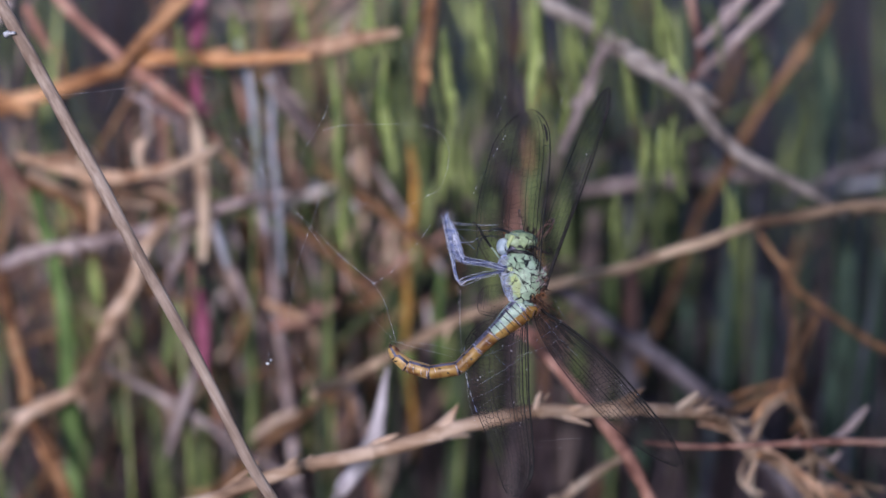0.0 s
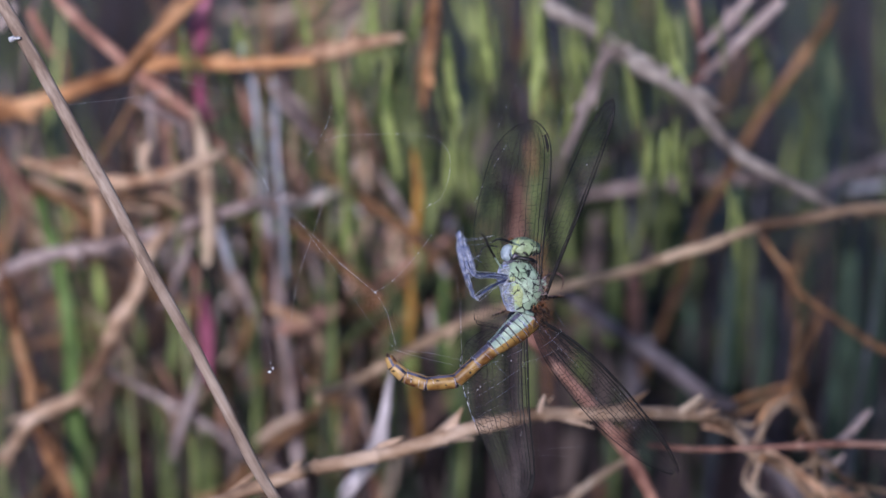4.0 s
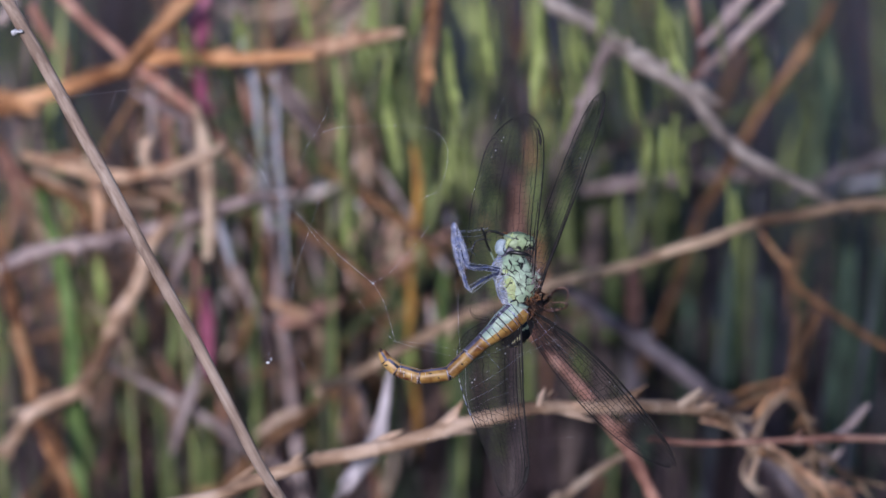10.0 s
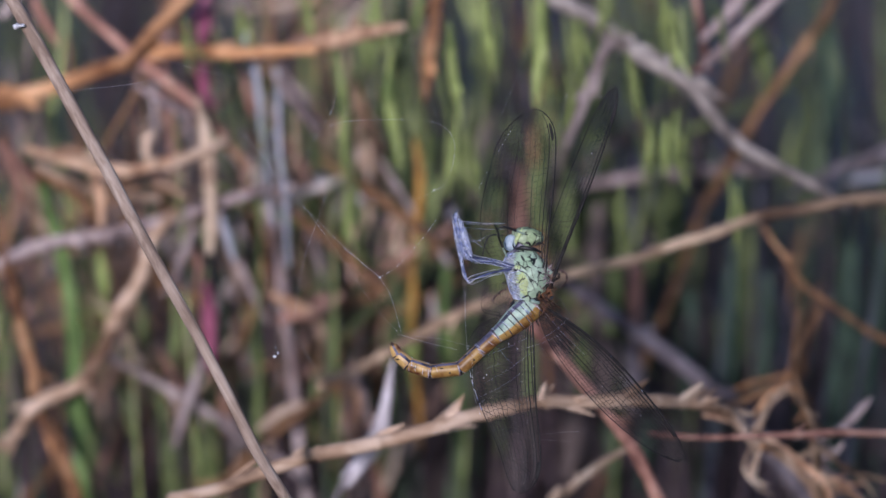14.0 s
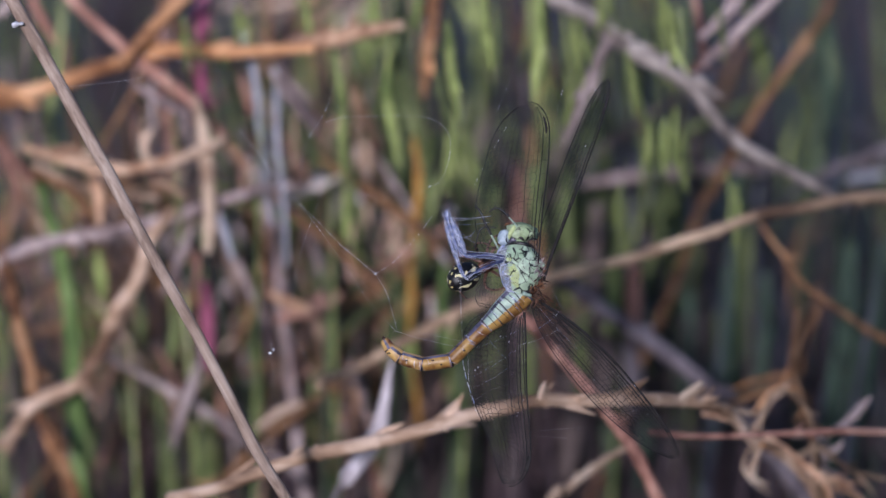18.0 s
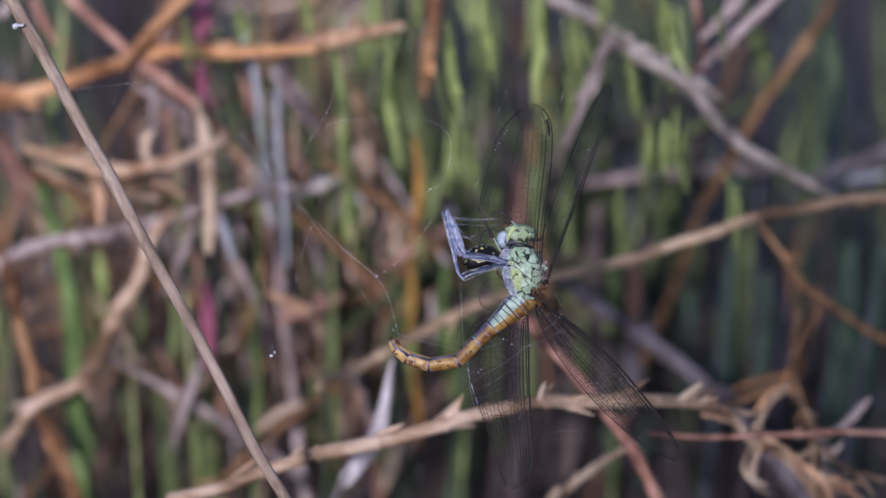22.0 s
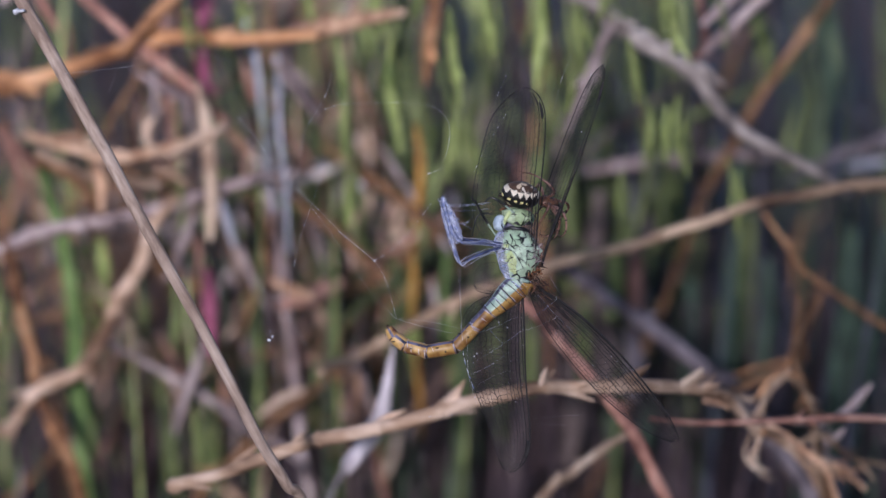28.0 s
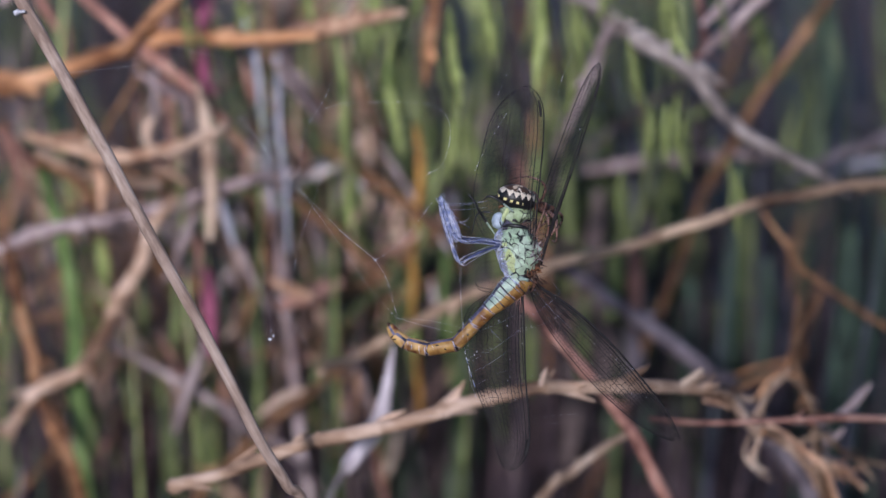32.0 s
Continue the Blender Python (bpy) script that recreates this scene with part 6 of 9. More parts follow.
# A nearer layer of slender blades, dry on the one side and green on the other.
for seed, count, ks, ups, near, far, mats in ((101, 130, (-1.05, -0.12), (-0.11, 0.085), 0.43, 0.48, (SALMON, TAN, MAUVE, BROWN, ROSE, LIME, SHADED_GREEN, BROWN, CLUMP, BROWN, SHADED_GREEN, SHADED_TUSSOCK)),
                                   (102, 60, (-0.25, 0.55), (0.0, 0.115), 0.45, 0.52, (LIME, GREEN, LIME, SHADED_GREEN, GREEN, CLUMP, GREEN)),
                                   (103, 60, (0.1, 1.05), (-0.11, 0.09), 0.47, 0.56, (SHADED_GREEN, VIOLET_SHADE, SHADED_GREEN, BROWN, VIOLET_SHADE, CLUMP, GREEN, SHADED_LITTER)),
                                   (104, 45, (-0.3, 0.3), (-0.11, 0.0), 0.44, 0.50, (SHADED_GREEN, CLUMP, GREEN, BROWN, SHADED_TUSSOCK))):
    rng = random.Random(seed)
    for i in range(count):
        y = rng.uniform(near, far)
        p = Vector((rng.uniform(*ks) * 0.178 * y, y, 0.30 - 0.2126 * y + rng.uniform(*ups) * y))
        mat = rng.choice(mats)
        a = radians(94 + rng.gauss(0, 9) if i % 4 or mat in (LIME, GREEN, SHADED_GREEN) else 90 + rng.gauss(0, 40))
        q = rng.uniform(0.004, 0.015) if i % 4 else rng.uniform(0.012, 0.026)
        d = Vector((math.cos(a) * q, rng.uniform(-0.004, 0.004), math.sin(a) * q))
        n = Vector((-d.z, 0, d.x)) * rng.uniform(-0.10, 0.10)
        r = rng.uniform(0.0004, 0.0009) * (1.7 if near > 0.44 else 1.15)
        S("grass", [p - d, p + n, p + d], [r * 0.7, r, r * 0.9, r * 0.25], mat, "slender green blade among the stalks" if mat in (LIME, GREEN, SHADED_GREEN, TEAL) else "slender dry blade among the stalks", "grass", "slender grass blades", wobble=0.0005, per=6, flat=0.6, scraps=0)
# Softer blades further back, behind the web and beyond it.
rng = random.Random(141)
for i in range(80):
    y = rng.uniform(0.47, 0.56)
    k = rng.uniform(0.15, 0.60)
    p = Vector((k * 0.178 * y, y, 0.30 - 0.2126 * y + rng.uniform(-0.035, 0.055) * y))
    d = Vector((rng.gauss(0, 0.002), rng.uniform(-0.004, 0.004), rng.uniform(0.010, 0.024)))
    mat = rng.choice((GREEN, VIOLET_SHADE, CLUMP, GREEN, VIOLET_SHADE, SALMON))
    r = rng.uniform(0.0007, 0.0013)
    S("grass", [p - d, p, p + d], [r * 0.7, r, r * 0.9, r * 0.25], mat, "soft blade of grass behind the web", "grass", "slender grass blades", wobble=0.0005, per=6, flat=0.6, scraps=0)
# Pale broken twigs in the thick of the dry stalks.
rng = random.Random(157)
for i in range(46):
    y = rng.uniform(0.432, 0.47)
    p = Vector((rng.uniform(-0.52, -0.02) * 0.178 * y, y, 0.30 - 0.2126 * y + rng.uniform(-0.038, 0.036) * y))
    a, q = radians(90 + rng.gauss(0, 32)), rng.uniform(0.004, 0.012)
    d = Vector((math.cos(a) * q, rng.uniform(-0.003, 0.003), math.sin(a) * q))
    r = rng.uniform(0.0006, 0.0012)
    S("broken_twig", [p - d, p + Vector((rng.gauss(0, 0.0008), 0, 0)), p + d], [r * 0.6, r, r * 0.9, r * 0.3], rng.choice((SALMON, TAN, MAUVE, ROSE, GREEN, LIME, MAUVE, GREYTAN)), "short broken twig among the dry stalks", "twig", "broken twigs", wobble=0.0006, per=6, flat=0.7, scraps=0)
# Low dead tussocks between the reeds, coloured dark for the shade in the gaps.
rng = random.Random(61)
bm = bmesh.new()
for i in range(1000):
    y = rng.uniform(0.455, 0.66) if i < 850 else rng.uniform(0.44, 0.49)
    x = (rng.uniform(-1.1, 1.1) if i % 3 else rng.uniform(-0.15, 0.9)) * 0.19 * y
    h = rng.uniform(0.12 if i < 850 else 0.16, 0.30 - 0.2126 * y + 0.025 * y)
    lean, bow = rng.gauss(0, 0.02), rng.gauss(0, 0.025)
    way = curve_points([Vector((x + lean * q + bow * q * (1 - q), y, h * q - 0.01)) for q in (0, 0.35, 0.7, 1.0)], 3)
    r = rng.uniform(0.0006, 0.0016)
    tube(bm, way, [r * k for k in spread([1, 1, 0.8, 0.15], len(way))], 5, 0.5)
tagged(part("dead_tussock", bm, SHADED_TUSSOCK), "low tussock of reddish brown dead grass, shade in its colour", "grass", kind="stuff")
rng = random.Random(63)
for i in range(185):
    y = rng.uniform(0.46, 0.53)
    x = (rng.uniform(0.0, 0.45) if i % 2 else rng.uniform(-0.05, 0.18)) * 0.19 * y
    h = 0.30 - 0.2126 * y + rng.uniform(-0.05, 0.04) * y
    lean, bow = rng.gauss(0, 0.014), rng.gauss(0, 0.02)
    way = curve_points([Vector((lean * q + bow * q * (1 - q), 0, h * q - 0.01)) for q in (0, 0.35, 0.7, 1.0)], 3)
    r = rng.uniform(0.0005, 0.0012)
    bm = bmesh.new()
    tube(bm, way, [r * k for k in spread([1, 1, 0.8, 0.15], len(way))], 5, 0.5)
    ob = part("dead_grass_blade", bm, CLUMP)
    ob.location = (x, y, 0)
    tagged(ob, "dull brown blade of dead grass in a clump", "grass", "thin dead grass blades")
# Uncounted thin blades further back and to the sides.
# The dead ones are near-black: colour does the shading of the thicket.
for name, mat, count, near, far, wide, seed in (("far_reeds", GREEN, 70, 0.66, 1.4, 0.30, 3), ("far_dead_grass", SHADED_LITTER, 420, 0.60, 1.7, 0.34, 8)):
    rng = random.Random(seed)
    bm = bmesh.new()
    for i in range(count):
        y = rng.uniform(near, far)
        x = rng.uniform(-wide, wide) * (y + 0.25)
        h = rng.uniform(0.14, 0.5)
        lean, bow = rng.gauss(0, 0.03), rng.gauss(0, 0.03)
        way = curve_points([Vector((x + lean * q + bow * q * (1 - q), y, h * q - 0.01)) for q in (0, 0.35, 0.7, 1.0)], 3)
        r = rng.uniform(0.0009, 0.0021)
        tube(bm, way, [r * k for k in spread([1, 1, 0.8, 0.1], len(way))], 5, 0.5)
    tagged(part(name, bm, mat), "thicket of thin green reeds" if mat is GREEN else "thicket of dead brown grass, darkened in colour for shade", "grass", kind="stuff")
# Unseen reeds added beside and behind the camera to shape the low sun.
for name, count, xs, ys, hs, seed in (("side_reeds", 160, (-0.62, -0.24), (0.45, 1.2), (0.15, 0.30), 15), ("low_reeds", 330, (-0.50, 0.40), (-0.55, -0.20), (0.26, 0.43), 16), ("tall_reeds", 54, (-0.10, 0.16), (-0.60, -0.25), (0.40, 0.62), 17), ("scattered_reeds", 14, (-0.50, -0.205), (-0.60, -0.20), (0.40, 0.62), 24), ("scattered_reeds", 25, (-0.13, 0.30), (-0.60, -0.20), (0.40, 0.62), 19)):
    rng = random.Random(seed)
    bm = bmesh.new()
    for i in range(count):
        x, y, h = rng.uniform(*xs), rng.uniform(*ys), rng.uniform(*hs)
        lean, bow = rng.gauss(0, 0.05), rng.gauss(0, 0.04)
        way = curve_points([Vector((x + lean * q + bow * q * (1 - q), y, h * q - 0.01)) for q in (0, 0.35, 0.7, 1.0)], 3)
        r = rng.uniform(0.0015, 0.0032)
        tube(bm, way, [r * k for k in spread([1, 1, 0.8, 0.1], len(way))], 5, 0.5)
    tagged(part(name, bm, GREEN), "thicket of green reeds added out of view to shade the scene", "grass", kind="stuff")
# The wider meadow round the clump, outside the view.
rng = random.Random(33)
bm = bmesh.new()
while len(bm.verts) < 36000:
    a, d = rng.uniform(0, 2 * math.pi), 0.65 + 3.4 * rng.random() ** 1.3
    x, y = d * math.cos(a), d * math.sin(a) + 0.4
    if y > -0.15 and abs(x) < 0.30 * (y + 0.35) + 0.12 and y < 3.0:
        continue
    h = rng.uniform(0.10, 0.30)
    lean, bow = rng.gauss(0, 0.05), rng.gauss(0, 0.05)
    way = [Vector((x + lean * q + bow * q * (1 - q), y + bow * q, h * q - 0.01)) for q in (0, 0.5, 1.0)]
    tube(bm, way, [0.003, 0.0025, 0.0004], 4, 0.4)
tagged(part("meadow", bm, GREEN), "wide meadow of green and dead reeds", "grass", kind="stuff")
rng = random.Random(21)
bm = bmesh.new()
for i in range(420):
    y = rng.uniform(0.5, 2.2)
    x, a, s = rng.uniform(-0.3, 0.3) * (y + 0.3), rng.uniform(0, math.pi), rng.uniform(0.04, 0.14)
    p, d = Vector((x, y, rng.uniform(0.004, 0.02))), Vector((math.cos(a), math.sin(a), rng.uniform(-0.05, 0.25))) * s
    way = curve_points([p - d * 0.5, p + Vector((0, 0, 0.008)), p + d * 0.5], 3)
    tube(bm, way, spread([0.0006, 0.0016, 0.0005], len(way)), 5, 0.5)
tagged(part("ground_litter", bm, SHADED_LITTER), "fallen dead stalks on the soil, shade in their colour", "plant litter", kind="stuff")


# ---- dragonfly ----
MM = 0.001


def mm(points):
    return [Vector(p) * MM for p in points]


def along(points, radii, sides=10, per=6, flat=1.0, bm=None, slot=0, facing=None):
    """A bmesh tube through points and with radii in millimetres."""
    bm = bm or bmesh.new()
    way = curve_points(mm(points), per)
    tube(bm, way, [r * MM for r in spread(radii, len(way))], sides, flat, slot, facing)
    return bm


dragonfly = new("dragonfly")
dragonfly.matrix_world = pose(0.01002, 0.33195, 0.22639, -12.000, -0.000, -0.000)
tagged(dragonfly, "dead green and amber dragonfly wrapped in silk, hanging in the web", "dragonfly")
thorax_way = [(-0.3, 0, 3.3), (0.05, 0, 2.6), (0.35, 0, 1.5), (0.8, 0, 0.3), (1.05, 0, -0.8), (0.95, 0, -2.0), (0.8, 0.1, -3.3)]
THORAX_RADII = [1.05, 2.0, 2.62, 2.92, 2.86, 2.45, 1.7]
part("thorax", along(thorax_way, THORAX_RADII, 26, 6, 1.1), THORAX, dragonfly, "pale green thorax with black seams")
bm = bmesh.new()
blob(bm, Vector((2.06, -1.2, -3.06)) * MM, (0.0007, 0.0006, 0.0006), lumps=0.7)
blob(bm, Vector((3.21, -0.6, -1.91)) * MM, (0.0006, 0.0005, 0.0008), lumps=0.7)
part("wing_hinge", bm, HINGE, dragonfly, "rust-brown wing roots")
rng = random.Random(12)
bm = bmesh.new()
for i in range(36):
    a = Vector((2.83, -1.4, -3.21)) + Vector((rng.gauss(0, 0.5), rng.gauss(0, 0.4), rng.gauss(0, 0.9)))
    d = Vector((rng.uniform(-0.4, 1.0), rng.uniform(-0.5, 0.5), rng.uniform(-1, 1)))
    along([a, a + d * 0.8 + Vector((rng.gauss(0, 0.2), 0, 0)), a + d * rng.uniform(1.2, 2.0)], [0.08, 0.11, 0.04], 6, 3, bm=bm)
for i in range(20):
    a = Vector((4.36, -0.8, -5.2)) + Vector((rng.gauss(0, 0.9), rng.gauss(0, 0.2), rng.gauss(0, 1.1)))
    d = Vector((rng.uniform(-0.6, 1.0), rng.uniform(-0.2, 0.2), rng.uniform(-1, 0.6)))
    along([a, a + d * 0.7 + Vector((rng.gauss(0, 0.2), 0, 0)), a + d * rng.uniform(0.9, 1.6)], [0.04, 0.06, 0.03], 5, 3, bm=bm)
tagged(part("wing_root", bm, HINGE, dragonfly, "dark brown torn wing roots"), kind="stuff")
bm = bmesh.new()
for i in range(11):
    a = Vector((2.7, -1.7, -2.7)) + Vector((rng.gauss(0, 0.6), rng.gauss(0, 0.2), rng.gauss(0, 0.45)))
    d = Vector((rng.uniform(-0.5, 0.9), rng.uniform(-0.3, 0.2), rng.uniform(-0.8, 0.8)))
    along([a, a + d * 0.5 + Vector((0, 0, rng.gauss(0, 0.2))), a + d * rng.uniform(0.7, 1.2)], [0.07, 0.13, 0.05], 6, 3, bm=bm)
tagged(part("wing_muscle", bm, RUST, dragonfly, "rust-orange torn wing joints"), kind="stuff")
bm = bmesh.new()
for p, q in (((2.83, -1.6, 0), (3.59, -1.2, 0.76)), ((3.29, -1.2, 0.92), (4.05, -1, 0.15)), ((2.29, -1.6, -3.82), (1.15, -2.2, -3.44))):
    along([p, q], [0.25, 0.3], 6, 3, bm=bm)
part("wing_stub", bm, PALE, dragonfly)

# Head, with its own slight turn.
bm = bmesh.new()
blob(bm, Vector((1.15, -0.2, 5.00)) * MM, (0.00210, 0.0017, 0.00128), 32, 22, (0, 9, 0), lumps=0.20)
head = part("head", bm, FACE, dragonfly, "pale green face")
bm = bmesh.new()
blob(bm, Vector((-1.22, -0.85, 4.25)) * MM, (0.00088, 0.00075, 0.00112), 22, 16, (0, 14, 0), lumps=0.12)
part("eye", bm, EYE, head, "milky pale blue compound eye")
bm = bmesh.new()
blob(bm, Vector((2.78, 0.7, 4.68)) * MM, (0.0007, 0.0009, 0.0009), 22, 16)
part("eye", bm, FACE, head)
part("brow_plate", along([(0.47, -1.2, 6.16), (0.12, -1.6, 5.55), (-0.34, -1.6, 4.79), (-0.61, -1.2, 4.04)], [0.14, 0.26, 0.28, 0.18], 12, 5, 0.7), PLATE, head, "yellow-green plate beside the eye")
# Black strips for the jaws, widened to paint the dark gap under the head.
bm = bmesh.new()
for pts, rad in (([(-0.57, -1.2, 3.38), (0.20, -1.5, 3.52), (1.09, -1.6, 3.41), (1.97, -1.5, 3.25), (2.85, -1.1, 2.88)], [0.12, 0.25, 0.30, 0.26, 0.12]), ([(-0.32, -1.3, 3.02), (0.70, -1.4, 3.01), (1.84, -1.2, 2.79)], [0.08, 0.15, 0.08])):
    along(pts, rad, 10, 5, 0.8, bm=bm)
part("jaw_gap", bm, BLACK, head, "black jaws and dark gap under the face")
for pts, rad in (([(0.43, -1.9, 5.39), (0.88, -1.9, 5.33), (1.34, -1.9, 5.18)], [0.04, 0.10, 0.07]), ([(0.82, -1.8, 4.22), (1.12, -1.8, 4.17), (1.42, -1.7, 3.86)], [0.08, 0.20, 0.12]), ([(2.13, -1.4, 3.75), (2.54, -1.3, 4.05), (3.09, -1.1, 4.00), (3.39, -1.0, 3.64)], [0.10, 0.17, 0.12, 0.05]), ([(-0.86, -1.5, 4.60), (-0.96, -1.5, 4.09), (-0.77, -1.4, 3.53)], [0.06, 0.12, 0.07])):
    part("face_spot", along(pts, rad, 8, 3, 0.6), BLACK, head, "black mark on the face")
part("upper_lip", along([(-1.06, -1.0, 5.92), (-0.80, -1.1, 6.10), (-0.39, -1.1, 6.12)], [0.12, 0.2, 0.1], 8, 4), RUST, head, "small rust-red mouth part")
part("neck", along([(-0.69, -0.2, 2.91), (-0.2, 0.1, 3.5), (0.3, 0.1, 4.3)], [0.9, 0.85, 0.9], 12, 4), VIOLET, dragonfly, "dark violet-grey narrow neck")
raised_legs = []
for base, pts, rad in (((-1.99, -2, 2.52), [(-1.99, -2, 2.52), (-2.98, -2.3, 4.44), (-3.82, -2.5, 6.12), (-4.28, -2.5, 7.34), (-5.05, -2.4, 8.41)], [0.17, 0.18, 0.17, 0.15, 0.10]),
                       ((0.54, -2, 5.51), [(0.54, -2, 5.51), (-0.54, -2.5, 6.81), (-1.45, -2.6, 7.65), (-2.37, -2.5, 8.03), (-3.21, -2.3, 7.49)], [0.17, 0.18, 0.17, 0.15, 0.10])):
    base = Vector(base)
    pts = [Vector(p) - base for p in pts]
    leg = part("front_leg", along(pts[1:], rad[1:], 8, 6), BLACK, dragonfly, "thin black bent leg")
    part("leg_shank", along([pts[0], pts[0].lerp(pts[1], 0.5), pts[1].lerp(pts[2], 0.5)], [0.11, 0.12, 0.10], 8, 4), PALE, leg, "pale silk-coated lower leg")
    leg.location = base * MM
    raised_legs.append((leg, base * MM))
part("front_leg", along([(-2.37, -1.2, 5.35), (-3.59, -1.2, 5.51), (-4.59, -1.2, 4.97), (-5.28, -1, 2.52)], [0.09, 0.12, 0.10, 0.07], 8, 6), BLACK, dragonfly, "thin black bent leg")

# Abdomen: ten ringed segments, curving down and forward, hung on the waist.
WAIST = Vector((1.2, 0.2, -3.5))
abdomen = new("abdomen")
abdomen.parent = dragonfly
abdomen["label"] = "long ringed amber abdomen with a pale upper side"
abdomen.location = WAIST * MM


def on_abdomen(ob):
    """Hangs a part on the abdomen without moving it."""
    ob.parent = abdomen
    ob.location = ob.location - WAIST * MM
    return ob


SEG = [((1.2, 0.2, -3.5), 1.72), ((0, 0, -4.72), 1.8), ((-1.22, -0.2, -5.75), 1.66), ((-2.37, -0.3, -6.81), 1.38), ((-3.75, -0.4, -7.88), 1.06), ((-5.89, -0.4, -9.87), 0.95),
       ((-8.57, -0.3, -12.47), 0.96), ((-12.47, 0, -13), 0.95), ((-15.52, 0.3, -12.08), 0.93), ((-16.98, 0.5, -10.86), 0.84), ((-17.74, 0.6, -9.56), 0.55)]



def segment(a, b, ra, rb, bulge, first, stripe=20):
    """One abdominal segment: amber sides, a pale upper band edged by dark lines, and dark rings at its ends."""
    a, b = Vector(a) * MM, Vector(b) * MM
    d = (b - a).normalized()
    up = Vector((-0.42, -0.55, 0.72))
    up = (up - d * up.dot(d)).normalized()
    side = d.cross(up)
    bm, rings, n = bmesh.new(), [], 28
    for s in (-0.07, 0.0, 0.05, 0.1, 0.3, 0.5, 0.7, 0.88, 0.955, 1.0):
        r = (ra + (rb - ra) * s) * (1 + bulge * math.sin(math.pi * max(0, min(1, s)))) * MM
        r *= {-0.07: 0.9, 0.0: 1.02, 0.05: 1.07, 0.1: 1.0}.get(s, 1.0)
        rings.append((s, [bm.verts.new(a.lerp(b, s) + (up * math.cos(t) + side * math.sin(t)) * r) for t in (2 * math.pi * k / n for k in range(n))]))
    for (s, r), (s2, q) in zip(rings, rings[1:]):
        for k in range(n):
            f = bm.faces.new((r[k], r[(k + 1) % n], q[(k + 1) % n], q[k]))
            t = (k + 0.5) / n * 360
            t = min(t, 360 - t)
            if s2 <= 0.0:
                f.material_index = 3
            elif s2 <= 0.05:
                f.material_index = 2 if first or t < 30 else 1
            elif first:
                f.material_index = 2 if t < 14 else (1 if t < 60 else (3 if t < 63 else 0))
            else:
                f.material_index = 2 if t < stripe else 0
    bm.faces.new(list(reversed(rings[0][1])))
    bm.faces.new(rings[-1][1])
    return bm


for i in range(10):
    (a, ra), (b, rb) = SEG[i], SEG[i + 1]
    ob = on_abdomen(part("abdomen_segment", segment(a, b, ra, rb, 0.04, i < 4, 22 if i == 4 else 11 if i < 7 else 7), [AMBER if i < 7 else TAIL, PALE if i < 4 else DOWN, VIOLET, BLACK], dragonfly, "amber segment with a pinkish grey band and dark ring" if i > 3 else "bluish and amber segment with dark rings"))
    if i in (5, 6, 7, 8):
        m = (Vector(a) * 0.62 + Vector(b) * 0.38) * MM
        bm = bmesh.new()
        blob(bm, m + Vector((0.0001, -0.88 * rb * MM, -0.0003)), (0.00022, 0.00014, 0.0002), 8, 6)
        blob(bm, m + Vector((-0.001, -0.88 * rb * MM, 0.0002)), (0.0003, 0.0001, 0.0001), 8, 6)
        on_abdomen(part("spot", bm, BLACK, dragonfly, "small black spot"))


def round_abdomen(i, q, t, lift):
    """A point on the skin of a segment, t degrees round it from its upper side."""
    (a, ra), (b, rb) = SEG[i], SEG[i + 1]
    a, b = Vector(a), Vector(b)
    d = (b - a).normalized()
    up = Vector((-0.42, -0.55, 0.72))
    up = (up - d * up.dot(d)).normalized()
    side = d.cross(up)
    return a.lerp(b, q) + (up * math.cos(radians(t)) + side * math.sin(radians(t))) * ((ra + (rb - ra) * q) * 1.04 + lift)


rng = random.Random(14)
bm = bmesh.new()
for i in range(5):
    for q in (0.5,) if i < 4 else ():
        lean = rng.uniform(-0.25, 0.25)
        along([round_abdomen(i, min(max(q + lean * (t / 90.0), 0.0), 1.0), t, 0.0) for t in range(-100, 61, 20)], [0.03, rng.uniform(0.05, 0.085), rng.uniform(0.04, 0.07), 0.02], 5, 3, bm=bm)
on_abdomen(tagged(part("rib_line", bm, BLACK, dragonfly, "fine dark lines round the waist"), kind="stuff"))
on_abdomen(part("waist_ring", along([round_abdomen(0, 0.10 + 0.0006 * t, t, -0.05) for t in range(-110, 71, 20)], [0.06, 0.16, 0.20, 0.16, 0.08], 8, 3, 0.7), DOWN, dragonfly, "whitish silky ring at the waist"))
on_abdomen(part("waist_band", along([round_abdomen(0, 0.26 - 0.001 * t, t, -0.03) for t in range(-20, 71, 15)], [0.05, 0.18, 0.24, 0.08], 8, 3, 0.5), BLACK, dragonfly, "blue-black band at the waist"))
bm = bmesh.new()
for k in range(70):
    i, q, t = rng.randrange(0, 8), rng.random(), rng.uniform(-110, 90)
    if rng.random() < 0.5:
        q = rng.choice((0.03, 0.97)) + rng.gauss(0, 0.03)
    along([round_abdomen(i, q + 0.04 * u, t + 26 * u * rng.uniform(0.6, 1.3), 0.05) for u in (-1, 0, 1)], [0.012, rng.uniform(0.02, 0.04), 0.012], 4, 3, bm=bm)
on_abdomen(tagged(part("abdomen_silk", bm, SILK, dragonfly, "shreds of silk on the abdomen"), kind="stuff"))
for dz in (-0.35, 0.35):
    ob = part("tail_appendage", along([(-17.67, 0.6, -9.64), (-17.82, 0.6, -9.41), (-17.9, 0.6, -9.18)], [0.26, 0.22, 0.1], 8, 4), HINGE, dragonfly)
    ob.location.y = dz * MM
    on_abdomen(ob)

# Silk-bound legs: two folded bundles and the fibres between them.
legs = new("leg_bundle")
legs.parent = dragonfly
legs["label"] = "legs bound together in bluish white silk"
HIP = Vector((-1.91, -2.4, 1.22))
